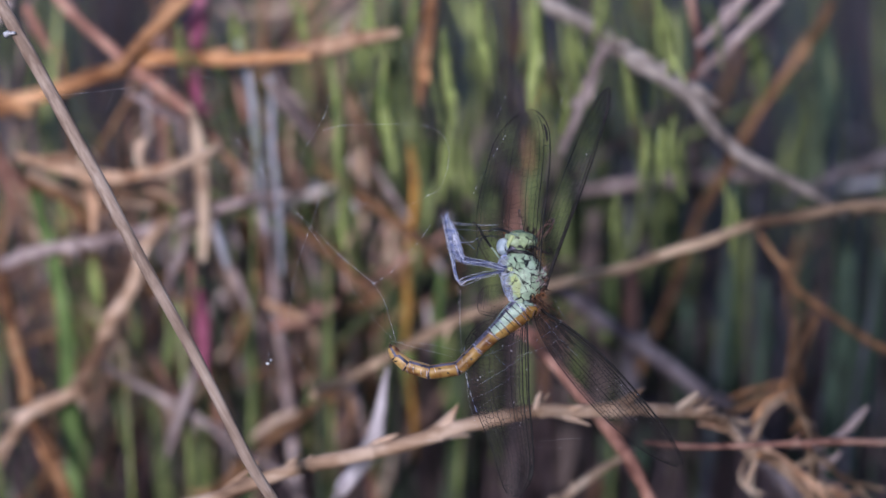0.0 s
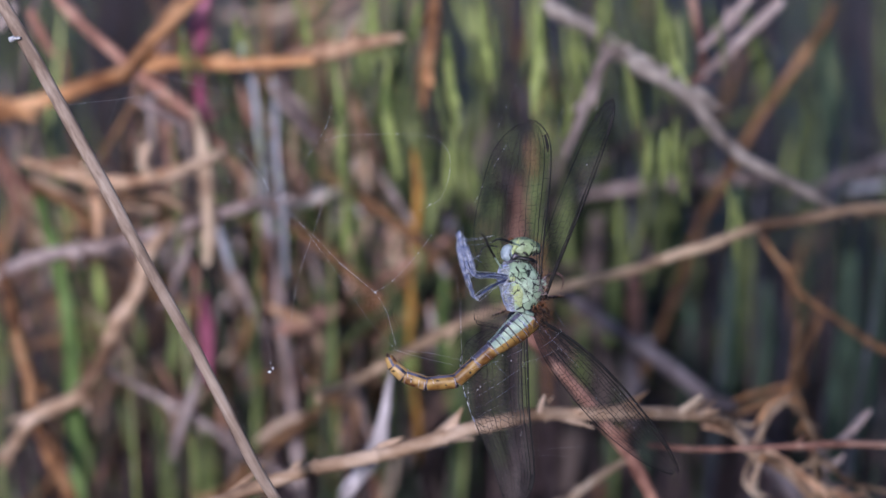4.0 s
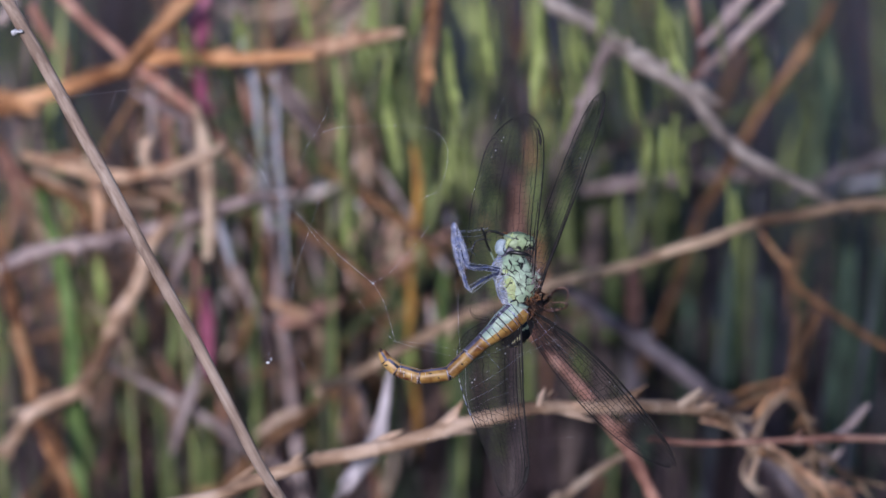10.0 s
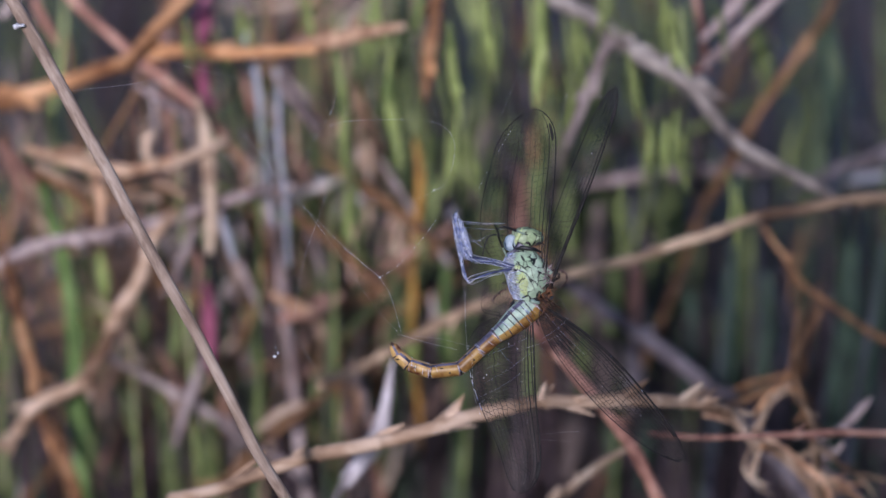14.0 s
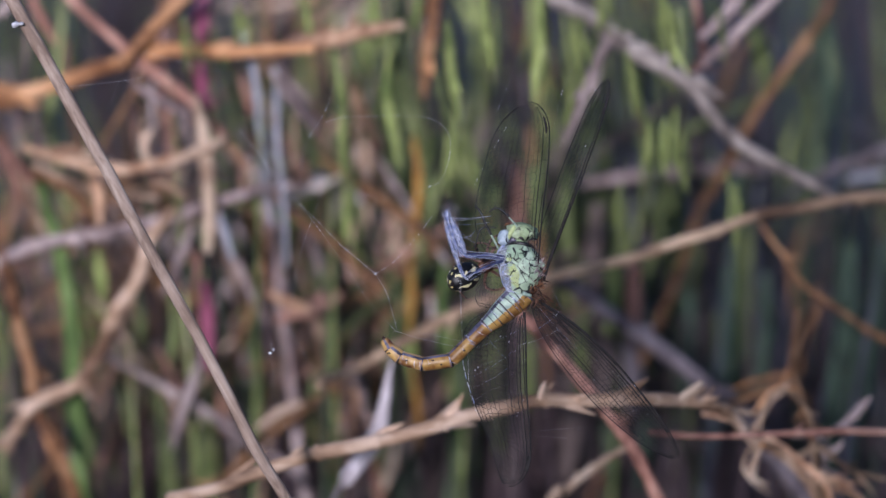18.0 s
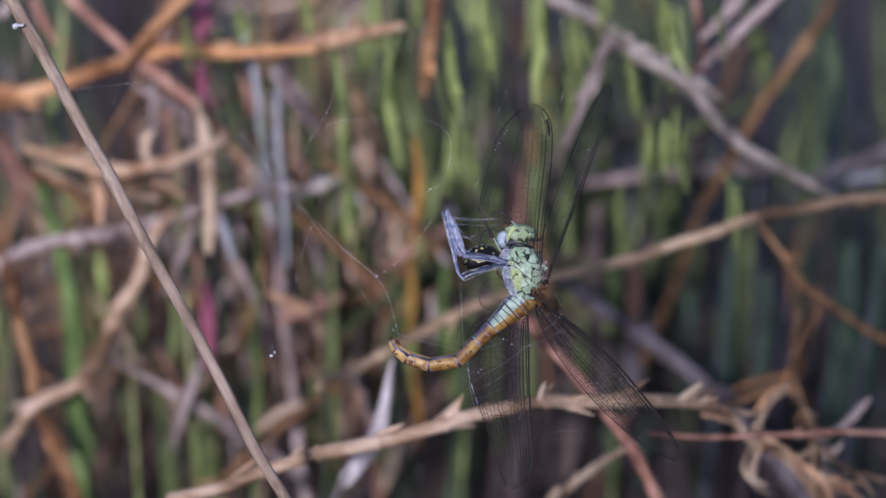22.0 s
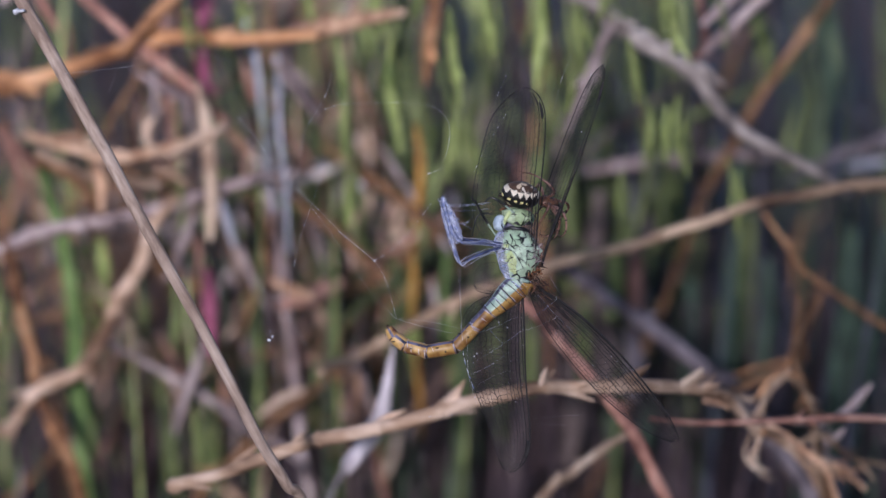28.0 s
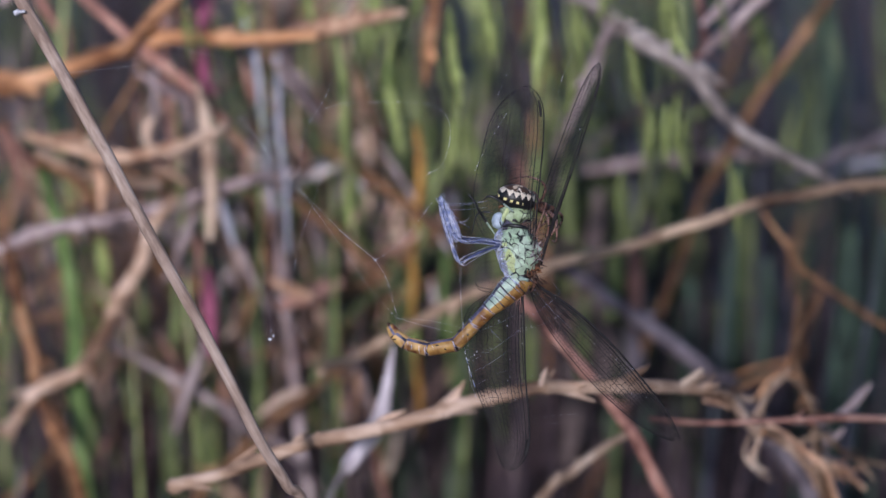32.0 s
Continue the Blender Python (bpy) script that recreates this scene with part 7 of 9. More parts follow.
legs.location = HIP * MM
rng = random.Random(2)
for pts, rad in (([(-1.15, -2.2, 1.45), (-3.59, -3.2, 1.84), (-6.04, -4.2, 1.91), (-6.73, -4.6, 2.37), (-7.8, -5.4, 4.59), (-9.02, -6.2, 7.8)], [0.30, 0.26, 0.24, 0.24, 0.18, 0.10]),
                 ([(-1.3, -2.4, 1.15), (-3.59, -3.6, 1.45), (-5.89, -4.8, 1.61), (-7.11, -5.2, 2.52), (-8.18, -5.8, 5.2), (-8.72, -6.4, 7.34)], [0.28, 0.24, 0.2, 0.2, 0.18, 0.10]),
                 ([(-1.45, -2.2, 0.92), (-3.75, -3.4, 0.15), (-5.58, -4.4, -0.76), (-6.65, -4.8, -1.07), (-7.72, -5.4, 1.84), (-8.64, -6, 5.05), (-9.33, -6.2, 7.34)], [0.28, 0.26, 0.24, 0.22, 0.17, 0.15, 0.1]),
                 ([(-6.81, -4.5, 2.37), (-7.42, -5, 3.98), (-7.88, -5.4, 5.51), (-8.34, -5.8, 6.73)], [0.16, 0.16, 0.14, 0.08])):
    pts = [Vector(p) - HIP for p in pts]
    leg = part("bound_leg", along(pts, [0.64 * r for r in rad], 9, 6), BOUND, legs, "dark slate leg under silk")
    bm = bmesh.new()
    for k in range(6):
        j = Vector((rng.uniform(-0.30, 0.30), rng.uniform(-0.36, -0.10), rng.uniform(-0.30, 0.30)))
        along([p + j * rng.uniform(0.4, 1.3) + Vector((rng.gauss(0, 0.09), 0, rng.gauss(0, 0.09))) for p in pts], [0.012, rng.uniform(0.015, 0.042), 0.012], 4, 5, bm=bm)
    tagged(part("silk_strand", bm, SILK, leg, "bluish white silk along the leg"), kind="stuff")
bm = bmesh.new()
for i in range(300):
    a = Vector((-9.02, -6.2, 7.65)).lerp(Vector((-7.88, -5.6, 4.28)), rng.random() ** 1.4)
    b = Vector((-7.57, -5, 3.06)).lerp(Vector((-6.19, -4.6, 1.38)), rng.random())
    if rng.random() < 0.35:
        b = Vector((-8.34, -5.4, 4.59)).lerp(Vector((-7.27, -4.8, -0.46)), rng.random())
    j = Vector((rng.uniform(-0.45, 0.45), rng.uniform(-0.3, 0.3), rng.uniform(-0.3, 0.3)))
    along([a + j * 0.4 - HIP, a.lerp(b, 0.5) + j + Vector((-0.2, 0, 0.1)) - HIP, b + j * 0.3 - HIP], [0.010, 0.019, 0.010], 4, 4, bm=bm)
for a, b, r in (((-8.64, -6, 6.58), (-2.98, -2.6, 6.96), 0.05), ((-8.34, -6, 6.35), (-3.44, -2.8, 6.81), 0.03), ((-8.03, -5.8, 5.81), (-3.14, -2.2, 6.12), 0.028), ((-7.72, -5.2, 4.13), (-5.58, -4, 4.28), 0.05), ((-7.42, -5.2, 4.59), (-5.89, -4, 3.82), 0.04), ((-7.57, -5.2, 5.35), (-5.28, -4, 3.36), 0.03), ((-5.89, -4.2, 4.28), (-5.12, -3.6, 5.05), 0.03)):
    a, b = Vector(a) - HIP, Vector(b) - HIP
    along([a, a.lerp(b, 0.5) + Vector((0, 0, -0.12)), b], [r * 0.7, r * 0.38, r * 0.5], 4, 5, bm=bm)
tagged(part("silk_fibres", bm, SILK, legs, "bluish white silk fibres"), kind="stuff")
part("silk_sheet", along([Vector(p) - HIP for p in ((-9.02, -6.1, 7.49), (-8.26, -5.5, 5.2), (-7.42, -5, 2.75), (-6.65, -4.7, 1.68))], [0.25, 0.95, 1.05, 0.5], 12, 6, 0.3), GAUZE, legs, "thin silk wrapping")


def on_thorax(s, a, lift=0.05):
    """A point on the thorax: s from neck to waist, a degrees round it, 180 to the left and 90 to the front."""
    k = np.linspace(0, 1, len(thorax_way))
    c = [float(np.interp(s, k, [p[i] for p in thorax_way])) for i in range(3)]
    r = float(np.interp(s, k, THORAX_RADII)) + lift
    return Vector((c[0] + r * math.cos(radians(a)), c[1] - 1.1 * r * math.sin(radians(a)), c[2]))


rng = random.Random(4)
bm = bmesh.new()
for i in range(120):
    s0, a0 = rng.uniform(0.1, 1.0), rng.uniform(150, 215)
    s1, a1 = s0 + rng.uniform(-0.22, 0.22), a0 - rng.uniform(10, 60)
    pts = [on_thorax(min(max(s0 + (s1 - s0) * q, 0), 1), a0 + (a1 - a0) * q, 0.06 + rng.uniform(0, 0.12)) for q in (0, 0.33, 0.66, 1)]
    along(pts, [0.02, rng.uniform(0.025, 0.055), 0.015], 4, 3, bm=bm)
tagged(part("thorax_silk", bm, SILK, dragonfly, "silk strands over the thorax side"), kind="stuff")
bm = bmesh.new()
grid = [[bm.verts.new(on_thorax(i / 16, 122 + j * 10 + 14 * noise.noise(Vector((i * 0.5, j * 0.5, 0))), 0.09 + 0.08 * noise.noise(Vector((i * 0.7, j * 0.7, 4)))) * MM) for j in range(10)] for i in range(17)]
for i in range(16):
    for j in range(9):
        bm.faces.new((grid[i][j], grid[i + 1][j], grid[i + 1][j + 1], grid[i][j + 1]))
part("silk_veil", bm, VEIL, dragonfly, "whitish silk film on the thorax side")


def on_front(x, z, lift=0.03):
    """A point on the front of the thorax, over x and z in millimetres."""
    zs = [p[2] for p in thorax_way]
    c = float(np.interp(-z, [-q for q in zs], [p[0] for p in thorax_way]))
    r = float(np.interp(-z, [-q for q in zs], THORAX_RADII))
    w = max(-0.97, min(0.97, (x - c) / r))
    return Vector((c + r * w, -1.1 * (r * math.sqrt(1 - w * w) + lift), z))


# Plates of the thorax and the black seams between them.
def front_plate(name, x, z, rx, rz, material, label, turn=0.0):
    """A slightly raised plate on the front of the thorax, with a soft uneven outline."""
    bm = bmesh.new()
    mid = bm.verts.new(on_front(x, z, 0.10) * MM)
    rings = []
    for q, lift in ((0.5, 0.09), (0.85, 0.06), (1.0, -0.05)):
        ring = []
        for k in range(28):
            a = 2 * math.pi * k / 28
            f = q * (1 + 0.16 * math.sin(3 * a + x) + 0.08 * math.sin(5 * a + 2))
            u, v = rx * math.cos(a) * f, rz * math.sin(a) * f
            ring.append(bm.verts.new(on_front(x + u * math.cos(turn) - v * math.sin(turn), z + u * math.sin(turn) + v * math.cos(turn), lift) * MM))
        rings.append(ring)
    for k in range(28):
        bm.faces.new((mid, rings[0][(k + 1) % 28], rings[0][k]))
        for r, o in zip(rings, rings[1:]):
            bm.faces.new((r[k], r[(k + 1) % 28], o[(k + 1) % 28], o[k]))
    bmesh.ops.recalc_face_normals(bm, faces=bm.faces)
    part(name, bm, material, dragonfly, label)


front_plate("side_plate", *(-0.01, -1.09), 0.82, 1.62, PLATE, "yellow-green plate on the thorax", 0.28)
front_plate("side_plate", *(-0.62, 1.04), 0.36, 0.40, PLATE, "small yellow-green plate on the thorax")
front_plate("shoulder_plate", *(1.71, 0.99), 0.85, 1.05, THORAX, "mint plate on the thorax", 0.5)
for pts, rad in (([(-0.95, 1.35), (-0.61, 1.60), (-0.26, 1.29), (-0.34, 0.76), (-0.78, 0.56)], [0.04, 0.07, 0.08, 0.07, 0.04]),
                 ([(-0.10, 2.71), (0.10, 2.35), (0.30, 1.94)], [0.1, 0.24, 0.12]),
                 ([(0.35, 2.15), (0.20, 1.59), (-0.01, 1.14)], [0.08, 0.07, 0.05]),
                 ([(0.29, 0.93), (0.70, 1.23), (1.20, 0.97)], [0.1, 0.16, 0.08]),
                 ([(0.70, 1.23), (0.65, 1.64), (0.45, 1.99)], [0.07, 0.05, 0.05]),
                 ([(-0.27, 0.73), (0.43, 0.32), (1.06, -0.39), (1.44, -0.73), (1.89, -0.91)], [0.04, 0.07, 0.08, 0.14, 0.05]),
                 ([(0.83, -0.39), (1.38, -1.31), (1.68, -2.02)], [0.05, 0.07, 0.05]),
                 ([(1.16, 2.19), (1.91, 1.12), (2.20, -0.10), (2.09, -1.41)], [0.03, 0.05, 0.06, 0.04]),
                 ([(-0.89, -0.68), (-0.21, -0.51), (0.48, -0.69)], [0.02, 0.035, 0.02]),
                 ([(-0.65, -1.39), (0.16, -1.37), (0.87, -1.66)], [0.02, 0.035, 0.02]),
                 ([(-0.75, -2.10), (0.11, -2.00), (0.91, -2.21)], [0.02, 0.03, 0.02]),
                 ([(2.47, 1.41), (3.07, 0.45), (3.46, -0.16)], [0.03, 0.06, 0.04]),
                 ([(1.46, 1.63), (1.25, 0.62), (1.54, -0.40)], [0.03, 0.045, 0.03]),
                 ([(-0.83, 0.49), (-0.96, -0.47), (-0.75, -1.64), (-0.46, -2.66)], [0.03, 0.05, 0.05, 0.03]),
                 ([(0.91, 1.99), (1.46, 1.83), (1.87, 1.93)], [0.03, 0.04, 0.03]),
                 ([(-1.33, 1.15), (-0.95, 1.35), (-0.76, 1.75)], [0.03, 0.05, 0.04]),
                 ([(1.90, 0.61), (2.58, -0.15), (3.21, -0.41)], [0.03, 0.04, 0.03])):
    part("seam", along([on_front(x, z, 0.10) for x, z in pts], [0.62 * r for r in rad], 8, 5, 0.35), BLACK, dragonfly, "black seam of the thorax")


rng = random.Random(26)
bm = bmesh.new()
for i in range(90):
    x, z = rng.gauss(3.1, 0.45), rng.gauss(0.6, 1.1)
    p = on_front(x, z, 0.25) + Vector((rng.uniform(0, 0.5), 0.4, 0))
    d = Vector((rng.gauss(0.1, 0.5), rng.gauss(0, 0.3), rng.gauss(0.1, 0.6)))
    along([p, p + d * 0.5 + Vector((rng.gauss(0, 0.1), 0, 0)), p + d], [0.02, rng.uniform(0.03, 0.06), 0.015], 5, 3, bm=bm)
tagged(part("shoulder_down", bm, DOWN, dragonfly, "greyish pink fluff and silk at the wing base"), kind="stuff")
bm = bmesh.new()
blob(bm, Vector((1.55, -1.55, -3.35)) * MM, (0.0008, 0.0005, 0.0005), 14, 10, (0, 25, 0), lumps=0.3)
part("waist_collar", bm, BLACK, dragonfly, "blue-black collar at the waist")


# Wings: a clear film and its net of veins.
def wing(base, span, chord, lead, shape, name, seed, stigma=(0.80, 0.90), smoky=2.0, net=0.027, film=None, tip_at=0.40, thin=1.0, dusk=-1.0, silk=None, rows=(0.0, 0.10, 0.18, 0.26, 0.34, 0.43, 0.52, 0.61, 0.70, 0.79, 0.87, 0.94, 1.0), cells=25):
    """span and chord are vectors in millimetres; lead and shape give the front edge's bulge and the depth of the wing along its span."""
    B, A, C = Vector(base) * MM, Vector(span) * MM, Vector(chord) * MM
    rng = random.Random(seed)
    N = A.cross(C).normalized()
    us = np.linspace(0, 1, len(lead))
    lead, shape = np.polyfit(us, lead, 6), np.polyfit(us, shape, 7)

    def at(u, v):
        w = noise.noise(Vector((u * 26, v * 12, seed))) * math.sin(math.pi * min(max(v, 0), 1)) * math.sin(math.pi * min(u, 1))
        x = noise.noise(Vector((u * 30, v * 14, seed + 7))) * math.sin(math.pi * min(u, 1))
        u, v = u + 0.015 * x, v + 0.042 * w
        tip = math.sqrt(max(0.0, 1 - max(0.0, (min(u, 1) - 0.80) / 0.20) ** 2.2))
        ld, ch = float(np.polyval(lead, u)), float(np.polyval(shape, u))
        ld, ch = ld + ch * tip_at * (1 - tip), ch * tip
        pleat = 0.04 * math.sin(v * 22) * MM * (1 - 0.6 * v)
        return B + A * u + C * (ld + ch * v) + N * (pleat + 0.35 * MM * math.sin(3.0 * u + 1.2 * v))

    w = new(name)
    w.parent = dragonfly
    w["label"] = "clear wing with a net of black veins"
    bm = bmesh.new()
    nu, nv = 40, 22
    grid = [[bm.verts.new(at(0.999 * math.sin(math.pi / 2 * i / nu), j / nv)) for j in range(nv + 1)] for i in range(nu + 1)]
    for i in range(nu):
        for j in range(nv):
            f = bm.faces.new((grid[i][j], grid[i + 1][j], grid[i + 1][j + 1], grid[i][j + 1]))
            u = math.sin(math.pi / 2 * i / nu)
            f.material_index = 1 if u > smoky + 0.03 * math.sin(j * 0.9) or u < dusk + 0.05 * math.sin(j * 1.3) else 0
    part("membrane", bm, [film or FILM, SMOKE], w, "clear film, smoky at the tip")

    def vein(bm, a, b, ra, rb=None, v0=None, v1=None, sides=4):
        n = max(2, int(abs(b - a) * 40))
        ks = [math.sin(math.pi / 2 * i / n) for i in range(n + 1)]
        way = [at(a + (b - a) * k, v0 + (v1 - v0) * k) for k in ks]
        tube(bm, way, [MM * (ra + ((rb or ra) - ra) * i / n) for i in range(n + 1)], sides)

    bm = bmesh.new()
    vein(bm, 0, 1, 0.115 * thin, 0.055 * thin, 0.0, 0.0, 5)
    vein(bm, 0.02, 0.96, 0.075 * thin, 0.05 * thin, 0.10, 0.10, 5)
    vein(bm, 0.0, 0.47, 0.06 * thin, 0.05 * thin, 0.055, 0.03)
    part("leading_vein", bm, VEIN, w, "thick black leading edge veins")
    bm = bmesh.new()
    for k, v in enumerate(rows[2:], 2):
        vein(bm, 0.03 if v < 0.5 else 0.0, 0.99, 0.042 * thin if v in (0.18, 0.34, 0.61) else net * 0.95 if v < 1 else 0.034 * thin, net * 0.9 if v < 1 else 0.055 * thin, min(v, 1.0) * (0.75 if v < 0.5 else 1.0), v)
    for k, (v, q) in enumerate(zip(rows, rows[1:])):
        count = 15 if k == 0 else cells + int(1.5 * k)
        for i in range(count):
            u = (i + 0.5 + (0.5 if k % 2 else 0) + rng.uniform(-0.2, 0.2)) / count
            if not 0.04 < u < 0.985:
                continue
            s = 0.75 + 0.25 * u
            va, vb = v * (s if 0.10 < v < 0.5 else 1), q * (s if 0.10 < q < 0.5 else 1)
            slant = rng.uniform(-0.012, 0.012)
            tube(bm, [at(u, va), at(min(u + slant, 1), vb)], [net * MM, net * MM], 4)
    tagged(part("vein_net", bm, VEIN, w, "fine black net of veins"), kind="stuff")
    # Broken row of short white strands along one wing edge.
    if silk:
        v, a, b = silk
        bm = bmesh.new()
        for k in range(9):
            u0 = a + (b - a) * (k + rng.uniform(0, 0.5)) / 9
            u1 = u0 + (b - a) * rng.uniform(0.05, 0.11)
            tube(bm, [at(u0, v) - N * 0.06 * MM, at((u0 + u1) / 2, v) - N * 0.09 * MM, at(u1, v) - N * 0.06 * MM], [0.02 * MM, rng.uniform(0.035, 0.065) * MM, 0.02 * MM], 5)
        tagged(part("edge_strands", bm, SILK, w, "short white strands on the wing edge"), kind="stuff")
    bm = bmesh.new()
    u0, u1 = stigma
    way = [at(u0 + (u1 - u0) * i / 8, 0.05) for i in range(9)]
    tube(bm, way, [0.20 * MM * k for k in (0.5, 0.85, 1, 1, 1, 1, 0.95, 0.8, 0.4)], 8, 0.3, facing=N)
    part("wing_spot", bm, VEIN, w, "dark brown spot near the wing tip")
    return w


FORE = [0.25, 0.60, 0.80, 0.90, 0.97, 1.0, 1.0, 0.97, 0.92, 0.86, 0.80]
wing((2.98, -1.6, -1.22), (-0.9, 2.0, 23.5), (-9.9, 3.4, -2.0), [0.0, -0.05, -0.08, -0.12, -0.16, -0.20, -0.24, -0.27, -0.28, -0.28, -0.26], [0.24, 0.52, 0.74, 0.88, 0.95, 0.97, 0.95, 0.90, 0.84, 0.76, 0.66], "hind_wing", 1, net=0.021, thin=1.15)
wing((4.0, -1, -1.9), (8.2, -3.0, 26.8), (-3.5, 2.4, -0.45), [0.0, -0.04, -0.11, -0.21, -0.32, -0.37, -0.42, -0.47, -0.50, -0.50, -0.47], FORE, "fore_wing", 2, (0.82, 0.91), 0.90, 0.023, thin=1.3, rows=(0.0, 0.14, 0.28, 0.44, 0.62, 0.81, 1.0), cells=34)
wing((2.14, -1, -6.12), (-0.9, -2.0, -23.6), (-9.0, 3.4, 1.4), [0.08, 0.07, 0.06, 0.05, 0.04, 0.02, -0.01, -0.04, -0.06, -0.05, -0.02], [0.42, 0.84, 0.97, 0.97, 0.93, 0.86, 0.77, 0.67, 0.58, 0.50, 0.44], "hind_wing", 3, film=FILM_LOW, tip_at=0.62, net=0.030, thin=1.3, silk=(1.0, 0.2, 0.55))
wing((3.14, -0.6, -4.44), (18.0, 1.0, -21.8), (-4.2, 3.2, -3.0), [0.0, -0.18, -0.32, -0.41, -0.46, -0.48, -0.48, -0.47, -0.44, -0.41, -0.38], [0.25, 0.66, 0.92, 1.05, 1.12, 1.14, 1.09, 1.0, 0.86, 0.68, 0.44], "fore_wing", 4, (0.78, 0.88), film=FILM_LOW, tip_at=0.5, net=0.032, dusk=0.18, thin=1.6, silk=(0.0, 0.12, 0.62))
wing((-1.8, 1.4, -5.9), (-3.7, 0.8, 0.9), (0.5, 0.4, 4.4), [0, 0, 0, 0, 0, 0, 0, 0, 0, 0, 0], [1.0, 1.0, 1.0, 1.0, 0.98, 0.95, 0.92, 0.88, 0.82, 0.76, 0.7], "wing_lobe", 5, (0.3, 0.34), net=0.016, thin=0.6, rows=(0.0, 0.2, 0.4, 0.6, 0.8, 1.0), cells=7)
rng = random.Random(9)
bm = bmesh.new()
for x, y in (((11.24, 0, 23.78)[0], (11.24, 0, 23.78)[2]), ((9.79, 0, 16.21)[0], (9.79, 0, 16.21)[2]), ((-4.97, 0, -13.38)[0], (-4.97, 0, -13.38)[2]), ((-1.91, 0, -9.25)[0], (-1.91, 0, -9.25)[2]), ((-5.35, 0, -13.77)[0], (-5.35, 0, -13.77)[2]), ((-0.76, 0, -9.94)[0], (-0.76, 0, -9.94)[2])):
    blob(bm, (x * MM, -0.0012, y * MM), (0.00009, 0.00008, 0.00011), 6, 5, lumps=0.9)
for i in range(34):
    p = Vector((2.52, -0.9, -4.59)).lerp(Vector((17.97, -0.6, -22.18)) if i % 2 else Vector((-1.91, -2, -24.47)), rng.uniform(0.1, 1.0)) + Vector((rng.gauss(0, 1.6), -0.9, rng.gauss(0, 1.2)))
    r = rng.uniform(0.00002, 0.00005)
    blob(bm, p * MM, (r, r, r * 1.4), 6, 5, lumps=0.9)
tagged(part("dust_speck", bm, THREAD, dragonfly, "white specks on the wings"), kind="stuff")

bm = bmesh.new()
for a, b in (((-5.6, -2.2, -14.6), (1.6, -2.4, -10.0)), ((-6.3, -2.0, -11.0), (0.6, -2.4, -8.4)), ((-5.9, -2.2, -16.2), (-0.5, -2.4, -13.2)), ((-4.0, -2.2, -8.8), (-1.2, -2.2, -12.2)), ((2.6, -2.0, -8.6), (6.6, -1.4, -5.6)), ((6.6, -1.4, -5.6), (5.2, -1.2, -3.2)), ((3.0, -1.8, -5.0), (8.4, -1.4, -11.0))):
    a, b = Vector(a), Vector(b)
    along([a, a.lerp(b, 0.5) + Vector((0, 0, -0.25)), b], [0.005, 0.008, 0.005], 4, 5, bm=bm)
tagged(part("wing_silk", bm, SILK, dragonfly, "fine silk lines across the wings"), kind="stuff")

# ---- web ----
spider_web = new("spider_web")
spider_web.matrix_world = pose(-0.00879, 0.33182, 0.22579, -12.000, -0.000, 0.000)
tagged(spider_web, "torn orb web of fine pale threads with dew beads", "spider web")


def thread(points, radius=0.03, beads=0, seed=0):
    bm = along(points, [radius * 0.58], 4, 6)
    ob = part("thread", bm, THREAD, spider_web)
    if beads:
        rng = random.Random(seed)
        way = curve_points(mm(points), 12)
        bm = bmesh.new()
        for i in range(2 * beads):
            p, r = rng.choice(way), rng.uniform(0.000025, 0.00008)
            blob(bm, p, (r, r, r * 1.3), 6, 5)
        tagged(part("bead", bm, THREAD, ob, "tiny sticky beads"), kind="stuff")


thread([(-35.87, 0, 22.79), (-33.88, 0, 26.23), (-28.22, 0, 22.03), (-25.93, 0, 19.35)], 0.007)
thread([(-41.99, 0, 25.24), (-33.73, 0, 26.15), (-28.98, 0, 27.07)], 0.014, 4, 1)
thread([(-33.73, 0, 26.15), (-26.69, 0, 21.11), (-19.04, 0, 14.38)], 0.006, 3, 2)
thread([(-31.43, 0, 30.06), (-25.16, 0, 28.3), (-19.2, 0, 27)], 0.014)
thread([(-18.28, 0, 19.27), (-15.3, 0, 15.6), (-13.69, 0, 12.85), (-8.34, 0, 7.65), (-4.51, 0, 3.82), (0, 0, 0)], 0.014, 24, 3)
thread([(-15.3, 0, 15.6), (-9.87, 0, 9.02), (-5.28, 0, 2.75), (-0.69, 0, -3.98), (2.83, 0, -7.8)], 0.012, 8, 4)
thread([(-4.82, 0, 3.98), (-2.22, 0, 1.84), (0, 0, 0)], 0.03, 8, 31)
thread([(0, 0, 0), (1.45, 0, -2.45), (2.37, 0, -5.51), (2.98, 0, -7.8)], 0.022, 6, 5)
thread([(0, 0, 0), (2.37, 0, 1.53), (5.43, 0, 4.82), (7.57, 0, 7.65)], 0.006, 16, 6)
thread([(-6.96, 0, 12.08), (-8.64, 0, 7.11), (-9.87, 0, 3.67), (-10.78, 0, -0.15), (-11.55, 0, -5.51)], 0.014, 8, 7)
thread([(-6.81, 0, 11.93), (-2.22, 0, 10.94), (2.75, 0, 9.94), (9.25, 0, 12.47)], 0.006, 4, 8)
thread([(-6.65, 0, 20.5), (-4.51, 0, 21.11), (-1.45, 0, 21.26), (3.9, 0, 21.34), (7.72, 0, 20.88), (9.87, 0, 18.97), (10.02, 0, 15.91), (8.87, 0, 12.7), (7.11, 0, 11.7)], 0.014, 26, 9)
thread([(-5.81, 0, 25.47), (-6.42, 0, 22.79), (-7.88, 0, 20.11), (-9.48, 0, 17.28), (-10.25, 0, 12.08)], 0.006, 14, 10)
